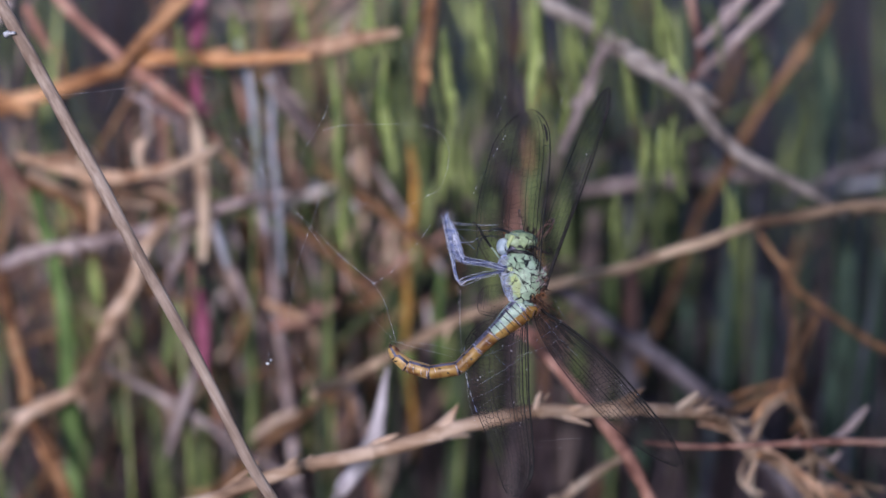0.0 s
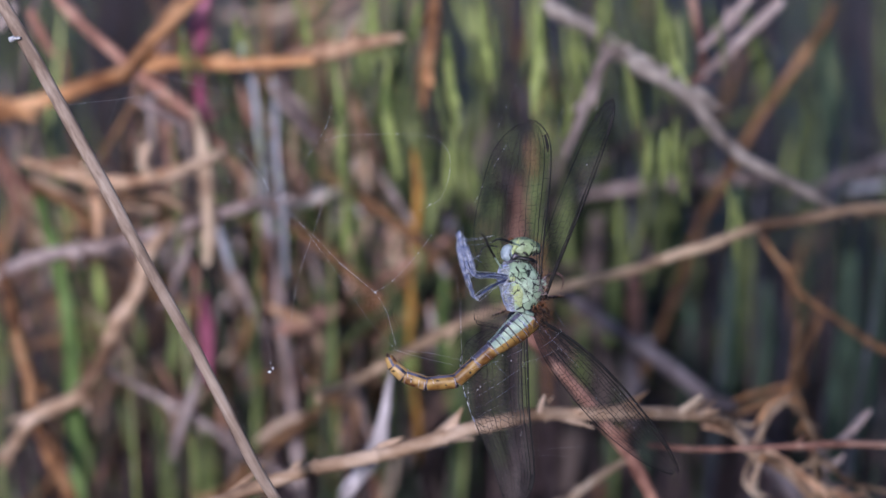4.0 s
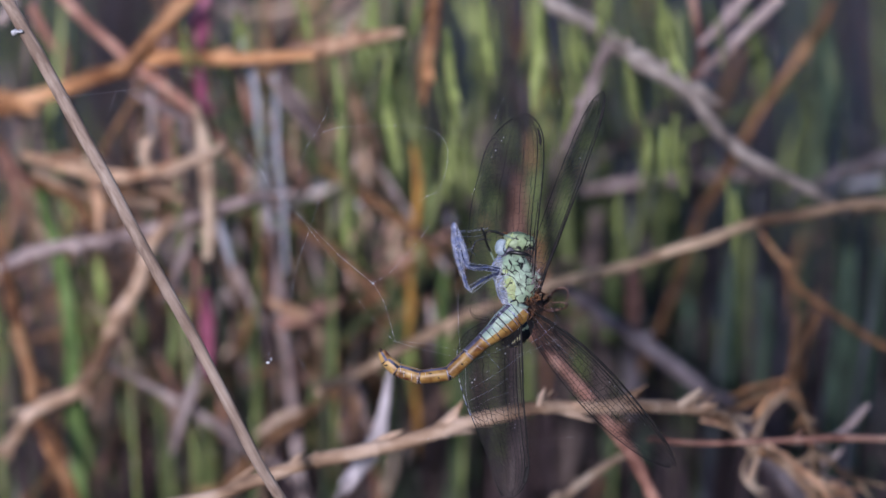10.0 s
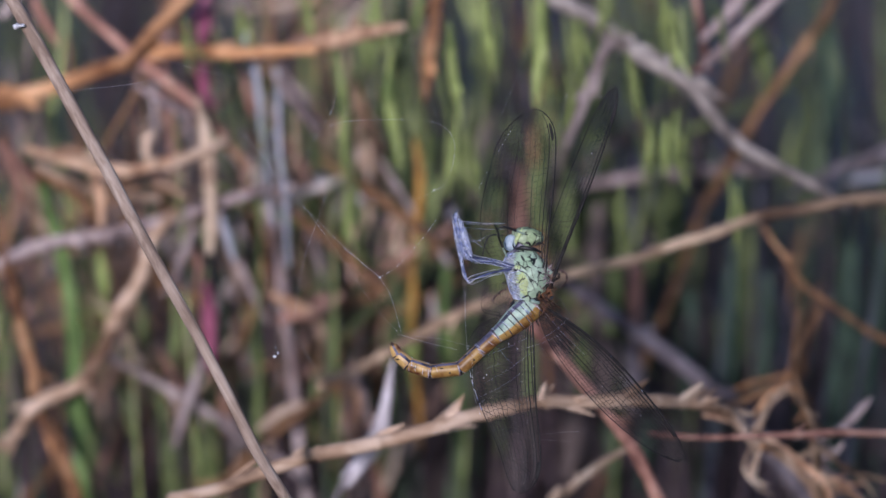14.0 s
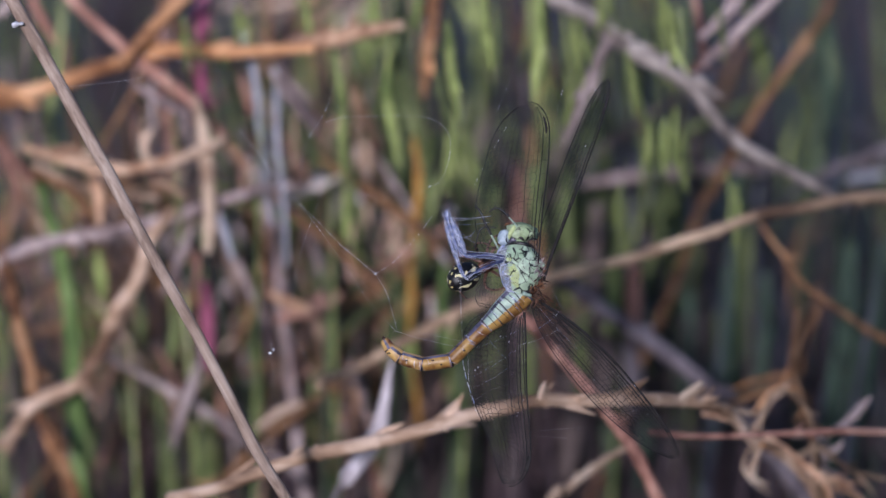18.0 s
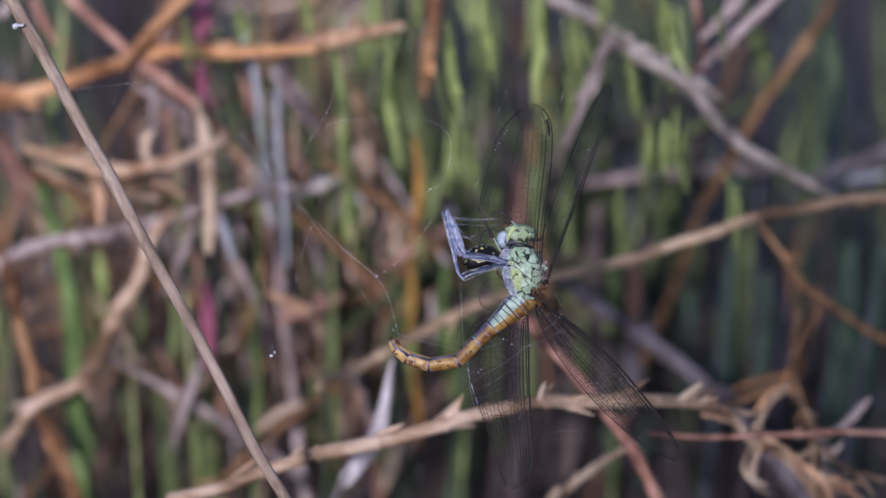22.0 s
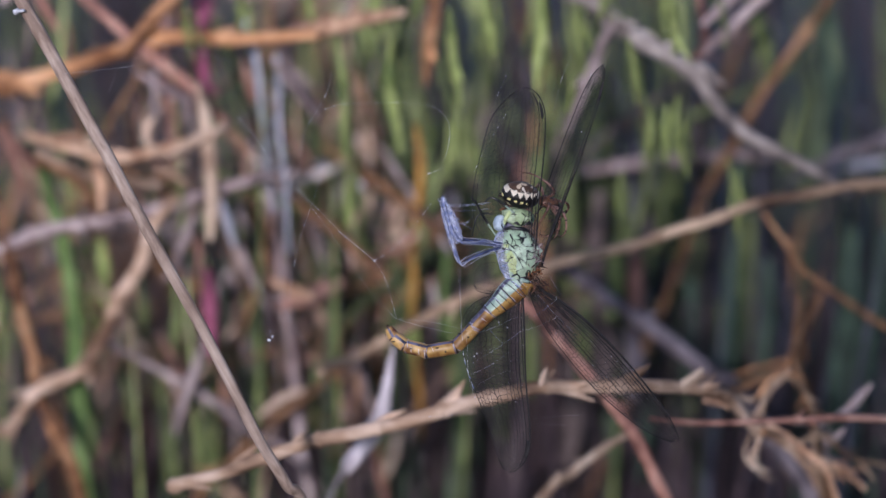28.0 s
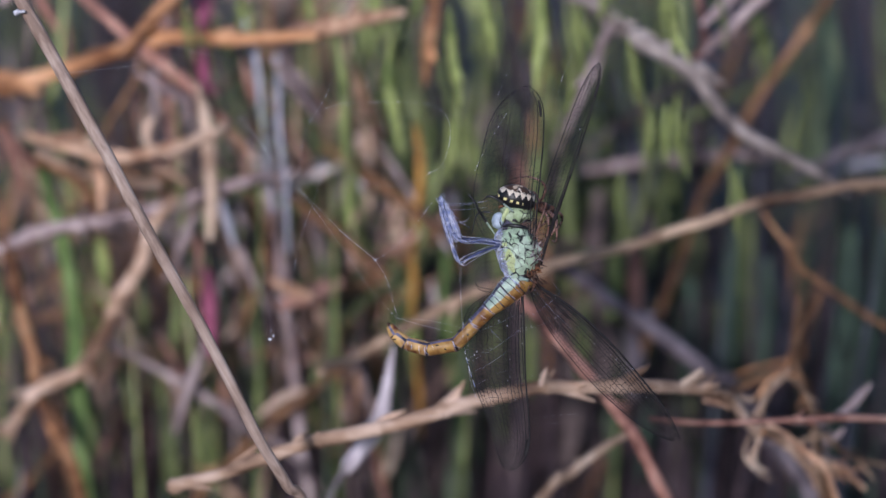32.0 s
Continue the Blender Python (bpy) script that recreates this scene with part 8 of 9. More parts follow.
thread([(-5.28, 0, 38.85), (-3.59, 0, 32.73), (-1.84, 0, 25.85), (1.61, 0, 15.91)], 0.006)
thread([(-1.45, 0, 38.09), (-0.31, 0, 30.44), (1.61, 0, 22.03), (2.75, 0, 9.94)], 0.005)
thread([(2.37, 0, 38.09), (5.05, 0, 28.14), (8.11, 0, 20.88)], 0.005)
thread([(-5.28, 0, 22.79), (-0.69, 0, 17.44), (3.14, 0, 14.38)], 0.005)
thread([(-8.34, 0, 38.85), (-11.39, 0, 30.44), (-15.22, 0, 23.55), (-17.51, 0, 19.27)], 0.005)
thread([(2.83, 0, -7.8), (6.19, 0, -8.79), (10.48, 0, -9.79)], 0.019)
thread([(2.37, 0, -7.8), (7.72, 0, -8.26), (12.92, 0, -9.48)], 0.012)
thread([(-15.52, 0, 1.38), (-14.91, 0, -3.98), (-14.15, 0, -8.57), (-14.15, 0, -10.71)], 0.007, 3, 11)
thread([(-14.15, 0, -10.71), (-13.69, 0, -15.45), (-12.16, 0, -20.8), (-11.01, 0, -24.24)], 0.006)
thread([(-15.22, 0, -3.59), (-12.54, 0, -6.27), (-8.64, 0, -12.39)], 0.007, 6, 12)
thread([(-8.64, 0, -12.39), (-5.28, 0, -19.27), (-2.98, 0, -23.1)], 0.005)
thread([(11.55, -4.6, -0.76), (11.55, -3, -5.51), (11.7, -2, -7.8), (11.85, -1, -10.71)], 0.022, 3, 13)
thread([(10.94, -5, 2.52), (11.24, -4, -0.92), (11.55, -3, -5.51)], 0.012)
thread([(19.2, -1.5, -9.71), (22.25, -1.5, -8.72), (24.93, -1.5, -7.42)], 0.012, 2, 15)
thread([(12.47, -1, -10.48), (12.7, -1, -15.45), (13.84, -1, -19.27)], 0.014, 3, 16)
thread([(12.7, -1, -13.15), (16.14, -1, -11.62)], 0.007)
thread([(13.46, -1, -16.98), (16.14, -1, -15.45), (18.43, -1, -14.68)], 0.007)
thread([(21.11, 0, -21.34), (25.31, 0, -20.95), (28.37, 0, -20.8)], 0.007)
thread([(21.11, 0, -21.95), (26.08, 0, -22.18)], 0.005)
thread([(5.81, 0, -21.18), (10.78, 0, -20.8)], 0.005, 2, 17)
thread([(24.17, 0, 20.11), (25.31, 0, 24.7), (27.61, 0, 30.44), (29.9, 0, 38.09)], 0.005, 4, 18)
thread([(16.14, 0, 21.26), (18.05, 0, 25.85), (20.72, 0, 32.73)], 0.005, 4, 19)
thread([(13.46, 0, 12.08), (14.76, 0, 14.76), (17.67, 0, 19.73)], 0.005, 5, 20)
bm = bmesh.new()
blob(bm, Vector((-14.22, 0, -10.71)) * MM, (0.00028, 0.00025, 0.00022), 8, 6, lumps=0.5)
blob(bm, Vector((0, 0, 0)) * MM, (0.00018, 0.00012, 0.00014), 8, 6, lumps=0.5)
blob(bm, Vector((-13.77, 0, -10.25)) * MM, (0.00015, 0.00015, 0.00025), 8, 6, lumps=0.5)
part("dew_drop", bm, THREAD, spider_web, "white speck caught on the web")

# ---- spider ----
def spider_back(name):
    """Dark belly with two pale curved bars; a brown and cream scalloped back."""
    m, n, l, b = nodes_of(name)
    co = n.new("ShaderNodeTexCoord")
    sep = n.new("ShaderNodeSeparateXYZ")
    l.new(co.outputs["Object"], sep.inputs[0])

    def math_node(op, a, v, w=None):
        k = n.new("ShaderNodeMath")
        k.operation = op
        for i, q in enumerate((a, v, w)):
            if q is None:
                continue
            if isinstance(q, (int, float)):
                k.inputs[i].default_value = q
            else:
                l.new(q, k.inputs[i])
        return k.outputs[0]

    def blend(f, a, c):
        k = n.new("ShaderNodeMix")
        k.data_type = "RGBA"
        l.new(f, k.inputs["Factor"])
        for key, q in (("A", a), ("B", c)):
            if isinstance(q, tuple):
                k.inputs[key].default_value = (*q, 1)
            else:
                l.new(q, k.inputs[key])
        return k.outputs["Result"]

    ns = n.new("ShaderNodeTexNoise")
    ns.inputs["Scale"].default_value, ns.inputs["Detail"].default_value = 1100, 4
    l.new(co.outputs["Object"], ns.inputs["Vector"])
    big = n.new("ShaderNodeTexNoise")
    big.inputs["Scale"].default_value, big.inputs["Detail"].default_value = 900, 4
    l.new(co.outputs["Object"], big.inputs["Vector"])
    drift = math_node("MULTIPLY_ADD", big.outputs[0], 0.0016, -0.0008)
    ay = math_node("ADD", math_node("ABSOLUTE", sep.outputs[1], 0), drift)
    wave = math_node("SINE", math_node("MULTIPLY", sep.outputs[0], 6200.0), 0)
    edge = math_node("MULTIPLY_ADD", wave, 0.00022, 0.00115)
    edge = math_node("ADD", edge, math_node("MULTIPLY", ns.outputs[0], 0.0003))
    rim = math_node("LESS_THAN", math_node("ABSOLUTE", math_node("SUBTRACT", ay, edge), 0), 0.00019)
    folium = math_node("LESS_THAN", ay, edge)
    brown = blend(ns.outputs[0], (0.015, 0.010, 0.008), (0.17, 0.10, 0.06))
    flank = blend(ns.outputs[0], (0.012, 0.010, 0.010), (0.10, 0.07, 0.05))
    back = blend(folium, flank, brown)
    back = blend(math_node("MULTIPLY", rim, math_node("GREATER_THAN", ns.outputs[0], 0.44)), back, (0.80, 0.72, 0.60))
    fleck = math_node("MULTIPLY", math_node("GREATER_THAN", ns.outputs[0], 0.57), math_node("GREATER_THAN", big.outputs[0], 0.46))
    back = blend(fleck, back, (0.66, 0.54, 0.38))
    saw = math_node("PINGPONG", sep.outputs[0], 0.00045)
    crest = math_node("MULTIPLY_ADD", saw, 1.5, 0.00075)
    teeth = math_node("MULTIPLY", math_node("GREATER_THAN", sep.outputs[2], crest), math_node("LESS_THAN", sep.outputs[2], 0.00150))
    back = blend(math_node("LESS_THAN", sep.outputs[2], crest), back, (0.012, 0.010, 0.010))
    back = blend(teeth, back, (0.74, 0.66, 0.52))
    bar = math_node("LESS_THAN", math_node("ABSOLUTE", math_node("SUBTRACT", ay, 0.0008), 0), 0.00017)
    span = math_node("LESS_THAN", math_node("ABSOLUTE", math_node("ADD", sep.outputs[0], 0.0033), 0), 0.0017)
    broken = math_node("GREATER_THAN", math_node("SINE", math_node("MULTIPLY", sep.outputs[0], 2600.0), 0), -0.80)
    bar = math_node("MULTIPLY", math_node("MULTIPLY", bar, span), broken)
    belly = blend(bar, (0.008, 0.008, 0.010), (0.84, 0.78, 0.44))
    top = math_node("GREATER_THAN", math_node("ADD", sep.outputs[2], math_node("MULTIPLY", wave, 0.00012)), 0.00055)
    skin = blend(top, belly, back)
    row = math_node("LESS_THAN", math_node("ABSOLUTE", math_node("SUBTRACT", sep.outputs[2], 0.0002), 0), 0.00017)
    dots = math_node("GREATER_THAN", math_node("SINE", math_node("MULTIPLY", sep.outputs[0], 7400.0), 0), 0.15)
    tail = math_node("LESS_THAN", sep.outputs[0], -0.0024)
    skin = blend(math_node("MULTIPLY", math_node("MULTIPLY", row, dots), tail), skin, (0.85, 0.74, 0.30))
    l.new(skin, b.inputs["Base Color"])
    b.inputs["Roughness"].default_value = 0.45
    return m


SPIDER = spider_back("spider_abdomen")
LEG = chitin("spider_leg", (0.13, 0.06, 0.04), (0.34, 0.20, 0.155), 700, 0.4)
LEG_DARK = chitin("spider_leg_joint", (0.012, 0.008, 0.006), (0.05, 0.03, 0.02), 900, 0.4)
spider = new("spider")
tagged(spider, "small orb spider with patterned abdomen and banded legs, on the dragonfly", "spider")
bm = bmesh.new()
blob(bm, (-0.003, 0, 0.0004), (0.0027, 0.0019, 0.0018), 28, 20, lumps=0.05)
part("abdomen", bm, SPIDER, spider, "dark abdomen with cream scalloped markings")
bm = bmesh.new()
blob(bm, (0.0009, 0, 0), (0.0014, 0.0011, 0.0008), 20, 14)
blob(bm, (0.0020, 0, 0.0001), (0.0006, 0.0006, 0.0006), 14, 10)
part("cephalothorax", bm, HINGE, spider, "rust-brown head and chest")
for s in (-1, 1):
    bm = bmesh.new()
    along([(2.4, 0.3 * s, -0.2), (3.0, 0.5 * s, -0.6), (3.2, 0.3 * s, -1.1)], [0.22, 0.2, 0.1], 8, 4, bm=bm)
    part("feeler", bm, LEG_DARK, spider)
spinner = bmesh.new()
along([(-5.5, 0, 0.0), (-6.0, 0, -0.1)], [0.35, 0.15], 8, 3, bm=spinner)
part("spinneret", spinner, LEG_DARK, spider)
spider_legs = []
for side in (-1, 1):
    for k, (az, reach) in enumerate(((22, 0.95), (52, 0.9), (105, 0.7), (148, 1.0))):
        a = radians(az) * side
        d = Vector((math.cos(a), math.sin(a), 0))
        root = Vector((1.6 - 0.45 * k, 0.75 * side, -0.1))
        bend = ((1.3, 0.8), (2.8, 1.2), (3.7, 0.5), (4.1, -1.2), (3.8, -2.9), (3.0, -4.0)) if k > 1 else ((1.3, 0.3), (2.8, 0.4), (3.8, -0.2), (4.1, -1.7), (3.3, -3.0), (1.8, -3.5))
        joints = [root] + [root + d * out * reach + Vector((0, 0, z)) for out, z in bend]
        leg = part("leg", along([j - root for j in joints], [0.21, 0.23, 0.18, 0.155, 0.13, 0.085, 0.045], 8, 5), LEG, spider, "brown leg with dark bands")
        leg.location = root * MM
        for i, f in ((1, 0.5), (2, 0), (2, 0.55), (3, 0), (3, 0.5), (4, 0), (4, 0.5), (5, 0.2)):
            q, e = joints[i].lerp(joints[i + 1], f) - root, (joints[i + 1] - joints[i - 1]).normalized()
            band = along([q - e * 0.22, q, q + e * 0.22], [0.09, (0.30 if f == 0 else 0.275) - 0.036 * i, 0.09], 8, 3)
            part("band", band, LEG_DARK, leg, "dark joint band")
        spider_legs.append((leg, root * MM, side, k))


def motions():
    walk(dragonfly, [
        (0, pose(0.01071, 0.33214, 0.22688, -9.522, -1.739, -3.524)),
        (0.5, pose(0.01040, 0.33210, 0.22649, -10.402, -0.316, -3.847)),
        (1, pose(0.01013, 0.33219, 0.22640, -9.621, -1.347, -2.040)),
        (1.5, pose(0.01026, 0.33213, 0.22540, -9.493, -0.643, 4.342)),
        (2, pose(0.00990, 0.33213, 0.22599, -10.442, -1.574, 0.903)),
        (2.5, pose(0.01055, 0.33214, 0.22644, -10.711, -0.798, 0.840)),
        (3, pose(0.01002, 0.33212, 0.22579, -10.208, -1.031, -0.445)),
        (3.5, pose(0.01001, 0.33210, 0.22584, -10.122, 0.405, 5.799)),
        (5.5, pose(0.00969, 0.33208, 0.22637, -10.847, -0.877, -0.857)),
        (6, pose(0.00942, 0.33210, 0.22618, -10.802, -0.899, 0.393)),
        (6.5, pose(0.00933, 0.33204, 0.22601, -11.478, -1.287, 0.486)),
        (7, pose(0.00953, 0.33205, 0.22604, -11.053, -1.472, 1.235)),
        (7.5, pose(0.00924, 0.33205, 0.22583, -11.369, -0.877, 1.678)),
        (8, pose(0.00950, 0.33205, 0.22570, -10.478, -0.151, 4.482)),
        (8.5, pose(0.00943, 0.33206, 0.22585, -10.810, -0.983, 1.820)),
        (9, pose(0.00935, 0.33205, 0.22594, -11.235, -0.915, 1.161)),
        (9.5, pose(0.00962, 0.33206, 0.22603, -11.213, -1.153, 0.854)),
        (10, pose(0.00925, 0.33204, 0.22601, -11.576, -1.109, 0.252)),
        (10.5, pose(0.00953, 0.33204, 0.22594, -11.524, -0.897, 0.554)),
        (11, pose(0.00951, 0.33206, 0.22604, -11.329, -0.999, 0.588)),
        (11.5, pose(0.00948, 0.33205, 0.22606, -11.010, -1.289, -0.258)),
        (12, pose(0.00960, 0.33205, 0.22575, -10.317, -0.466, 3.731)),
        (12.5, pose(0.00994, 0.33206, 0.22622, -10.735, -1.057, 0.325)),
        (13, pose(0.00979, 0.33206, 0.22633, -11.174, -1.001, 0.143)),
        (13.5, pose(0.00976, 0.33210, 0.22608, -10.663, -0.816, 1.412)),
        (14, pose(0.01063, 0.33208, 0.22585, -10.355, -0.799, 2.195)),
        (14.5, pose(0.01012, 0.33210, 0.22618, -10.277, -0.920, 2.049)),
        (16.5, pose(0.00985, 0.33206, 0.22636, -11.387, -1.433, -0.613)),
        (17, pose(0.00989, 0.33195, 0.22633, -12.411, -0.658, -3.812)),
        (17.5, pose(0.00973, 0.33198, 0.22711, -12.362, -1.284, -3.754)),
        (18, pose(0.00973, 0.33201, 0.22665, -11.928, -1.278, -3.181)),
        (18.5, pose(0.00966, 0.33198, 0.22673, -12.391, -1.376, -2.836)),
        (19, pose(0.00990, 0.33201, 0.22663, -12.024, -1.065, -2.330)),
        (19.5, pose(0.00962, 0.33201, 0.22656, -11.590, -1.221, -2.409)),
        (20, pose(0.01010, 0.33204, 0.22547, -10.399, -0.498, 3.224)),
        (20.5, pose(0.01008, 0.33203, 0.22626, -10.989, -1.598, -2.146)),
        (21, pose(0.01006, 0.33206, 0.22638, -10.883, -1.745, -3.060)),
        (21.5, pose(0.00968, 0.33212, 0.22616, -10.196, -2.027, -3.890)),
        (22, pose(0.01019, 0.33212, 0.22647, -9.369, -1.584, -5.279)),
        (22.5, pose(0.00995, 0.33216, 0.22651, -9.448, -1.782, -4.307)),
        (23, pose(0.00982, 0.33214, 0.22644, -9.549, -2.033, -4.077)),
        (23.5, pose(0.00969, 0.33214, 0.22647, -9.288, -2.224, -4.240)),
        (24, pose(0.00971, 0.33221, 0.22652, -8.654, -2.152, -4.297)),
        (24.5, pose(0.00976, 0.33224, 0.22659, -7.782, -2.328, -4.705)),
        (25, pose(0.01023, 0.33213, 0.22582, -9.022, -1.755, 3.495)),
        (25.5, pose(0.00987, 0.33217, 0.22653, -9.260, -2.296, -4.801)),
        (27.5, pose(0.00927, 0.33211, 0.22651, -11.098, -2.395, -5.705)),
        (28, pose(0.00931, 0.33216, 0.22671, -10.069, -2.075, -4.047)),
        (28.5, pose(0.00924, 0.33212, 0.22676, -10.742, -2.426, -5.534)),
        (29, pose(0.00916, 0.33205, 0.22656, -11.355, -1.188, -5.260)),
        (29.5, pose(0.00904, 0.33217, 0.22678, -9.887, -2.932, -5.133)),
        (30, pose(0.00908, 0.33216, 0.22677, -10.146, -3.008, -6.086)),
        (30.5, pose(0.00895, 0.33219, 0.22681, -9.653, -3.039, -5.873)),
        (31, pose(0.00916, 0.33216, 0.22638, -10.364, -3.091, -2.668)),
        (31.5, pose(0.00917, 0.33213, 0.22680, -10.164, -2.863, -5.588)),
        (32, pose(0.00928, 0.33212, 0.22704, -10.433, -3.130, -8.092)),
    ])
    walk(spider_web, [
        (0, pose(-0.00837, 0.33103, 0.22617, -12.027, -0.061, 0.070)),
        (0.5, pose(-0.00879, 0.33139, 0.22647, -11.966, -0.049, -0.056)),
        (1, pose(-0.00882, 0.33191, 0.22581, -11.886, 0.026, -0.123)),
        (1.5, pose(-0.00906, 0.33110, 0.22504, -11.965, -0.045, 0.087)),
        (2, pose(-0.00882, 0.33210, 0.22542, -11.880, 0.087, 0.162)),
        (2.5, pose(-0.00818, 0.33132, 0.22597, -11.954, -0.060, 0.041)),
        (3, pose(-0.00880, 0.33163, 0.22537, -11.844, -0.033, 0.015)),
        (3.5, pose(-0.00884, 0.33214, 0.22507, -11.923, 0.172, -0.002)),
        (5.5, pose(-0.00885, 0.33157, 0.22583, -11.920, -0.069, -0.038)),
        (6, pose(-0.00898, 0.33187, 0.22560, -11.871, -0.040, -0.064)),
        (6.5, pose(-0.00906, 0.33163, 0.22556, -11.954, -0.119, -0.026)),
        (7, pose(-0.00890, 0.33173, 0.22560, -11.867, -0.029, -0.052)),
        (7.5, pose(-0.00902, 0.33229, 0.22521, -11.921, -0.065, -0.116)),
        (8, pose(-0.00925, 0.33183, 0.22518, -11.897, -0.124, -0.014)),
        (8.5, pose(-0.00896, 0.33233, 0.22529, -11.897, -0.056, 0.004)),
        (9, pose(-0.00918, 0.33185, 0.22553, -11.869, 0.021, -0.138)),
        (9.5, pose(-0.00879, 0.33186, 0.22551, -11.947, -0.046, 0.026)),
        (10, pose(-0.00922, 0.33209, 0.22546, -11.912, -0.030, -0.070)),
        (10.5, pose(-0.00895, 0.33189, 0.22545, -11.979, 0.024, -0.007)),
        (11, pose(-0.00900, 0.33214, 0.22549, -11.970, -0.060, -0.031)),
        (11.5, pose(-0.00912, 0.33167, 0.22571, -11.963, -0.059, -0.106)),
        (12, pose(-0.00928, 0.33178, 0.22522, -12.013, 0.003, -0.059)),
        (12.5, pose(-0.00875, 0.33170, 0.22583, -12.004, -0.000, -0.015)),
        (13, pose(-0.00880, 0.33169, 0.22583, -12.006, -0.004, -0.014)),
        (13.5, pose(-0.00891, 0.33195, 0.22552, -11.994, 0.007, -0.049)),
        (14, pose(-0.00848, 0.33177, 0.22556, -11.984, -0.014, 0.027)),
        (14.5, pose(-0.00865, 0.33183, 0.22567, -12.001, 0.004, -0.063)),
        (16.5, pose(-0.00880, 0.33166, 0.22587, -11.996, -0.069, -0.037)),
        (17, pose(-0.00885, 0.33227, 0.22585, -11.962, 0.001, -0.024)),
        (17.5, pose(-0.00893, 0.33200, 0.22626, -11.970, -0.022, -0.026)),
        (18, pose(-0.00902, 0.33197, 0.22580, -11.961, -0.003, -0.073)),
        (18.5, pose(-0.00906, 0.33208, 0.22592, -11.994, -0.040, -0.045)),
        (19, pose(-0.00876, 0.33219, 0.22593, -11.942, 0.031, 0.022)),
        (19.5, pose(-0.00910, 0.33165, 0.22588, -11.971, -0.085, -0.007)),
        (20, pose(-0.00911, 0.33153, 0.22484, -11.959, -0.029, 0.066)),
        (20.5, pose(-0.00882, 0.33195, 0.22570, -11.953, -0.067, 0.048)),
        (21, pose(-0.00878, 0.33206, 0.22562, -11.950, -0.044, 0.017)),
        (21.5, pose(-0.00910, 0.33202, 0.22536, -11.948, -0.029, 0.015)),
        (22, pose(-0.00889, 0.33191, 0.22563, -11.987, -0.083, -0.039)),
        (22.5, pose(-0.00896, 0.33202, 0.22568, -11.980, -0.002, -0.041)),
        (23, pose(-0.00909, 0.33192, 0.22553, -12.035, -0.038, -0.051)),
        (23.5, pose(-0.00911, 0.33180, 0.22570, -11.901, 0.012, -0.066)),
        (24, pose(-0.00907, 0.33198, 0.22572, -12.028, 0.024, -0.038)),
        (24.5, pose(-0.00900, 0.33179, 0.22577, -12.055, -0.039, -0.023)),
        (25, pose(-0.00894, 0.33143, 0.22513, -12.029, 0.035, 0.020)),
        (25.5, pose(-0.00901, 0.33131, 0.22591, -12.057, 0.051, -0.018)),
        (27.5, pose(-0.00938, 0.33128, 0.22578, -12.062, 0.052, -0.021)),
        (28, pose(-0.00925, 0.33132, 0.22589, -12.059, 0.050, -0.025)),
        (28.5, pose(-0.00940, 0.33108, 0.22603, -12.119, 0.036, -0.080)),
        (29, pose(-0.00940, 0.33113, 0.22602, -12.120, 0.019, -0.069)),
        (29.5, pose(-0.00940, 0.33110, 0.22591, -12.123, 0.020, -0.076)),
        (30, pose(-0.00928, 0.33109, 0.22589, -12.124, 0.020, -0.079)),
        (30.5, pose(-0.00940, 0.33113, 0.22591, -12.121, 0.014, -0.079)),
        (31, pose(-0.00930, 0.33116, 0.22543, -12.105, 0.011, -0.067)),
        (31.5, pose(-0.00930, 0.33128, 0.22600, -12.105, 0.011, -0.067)),
        (32, pose(-0.00918, 0.33130, 0.22611, -12.105, 0.011, -0.067)),
    ])
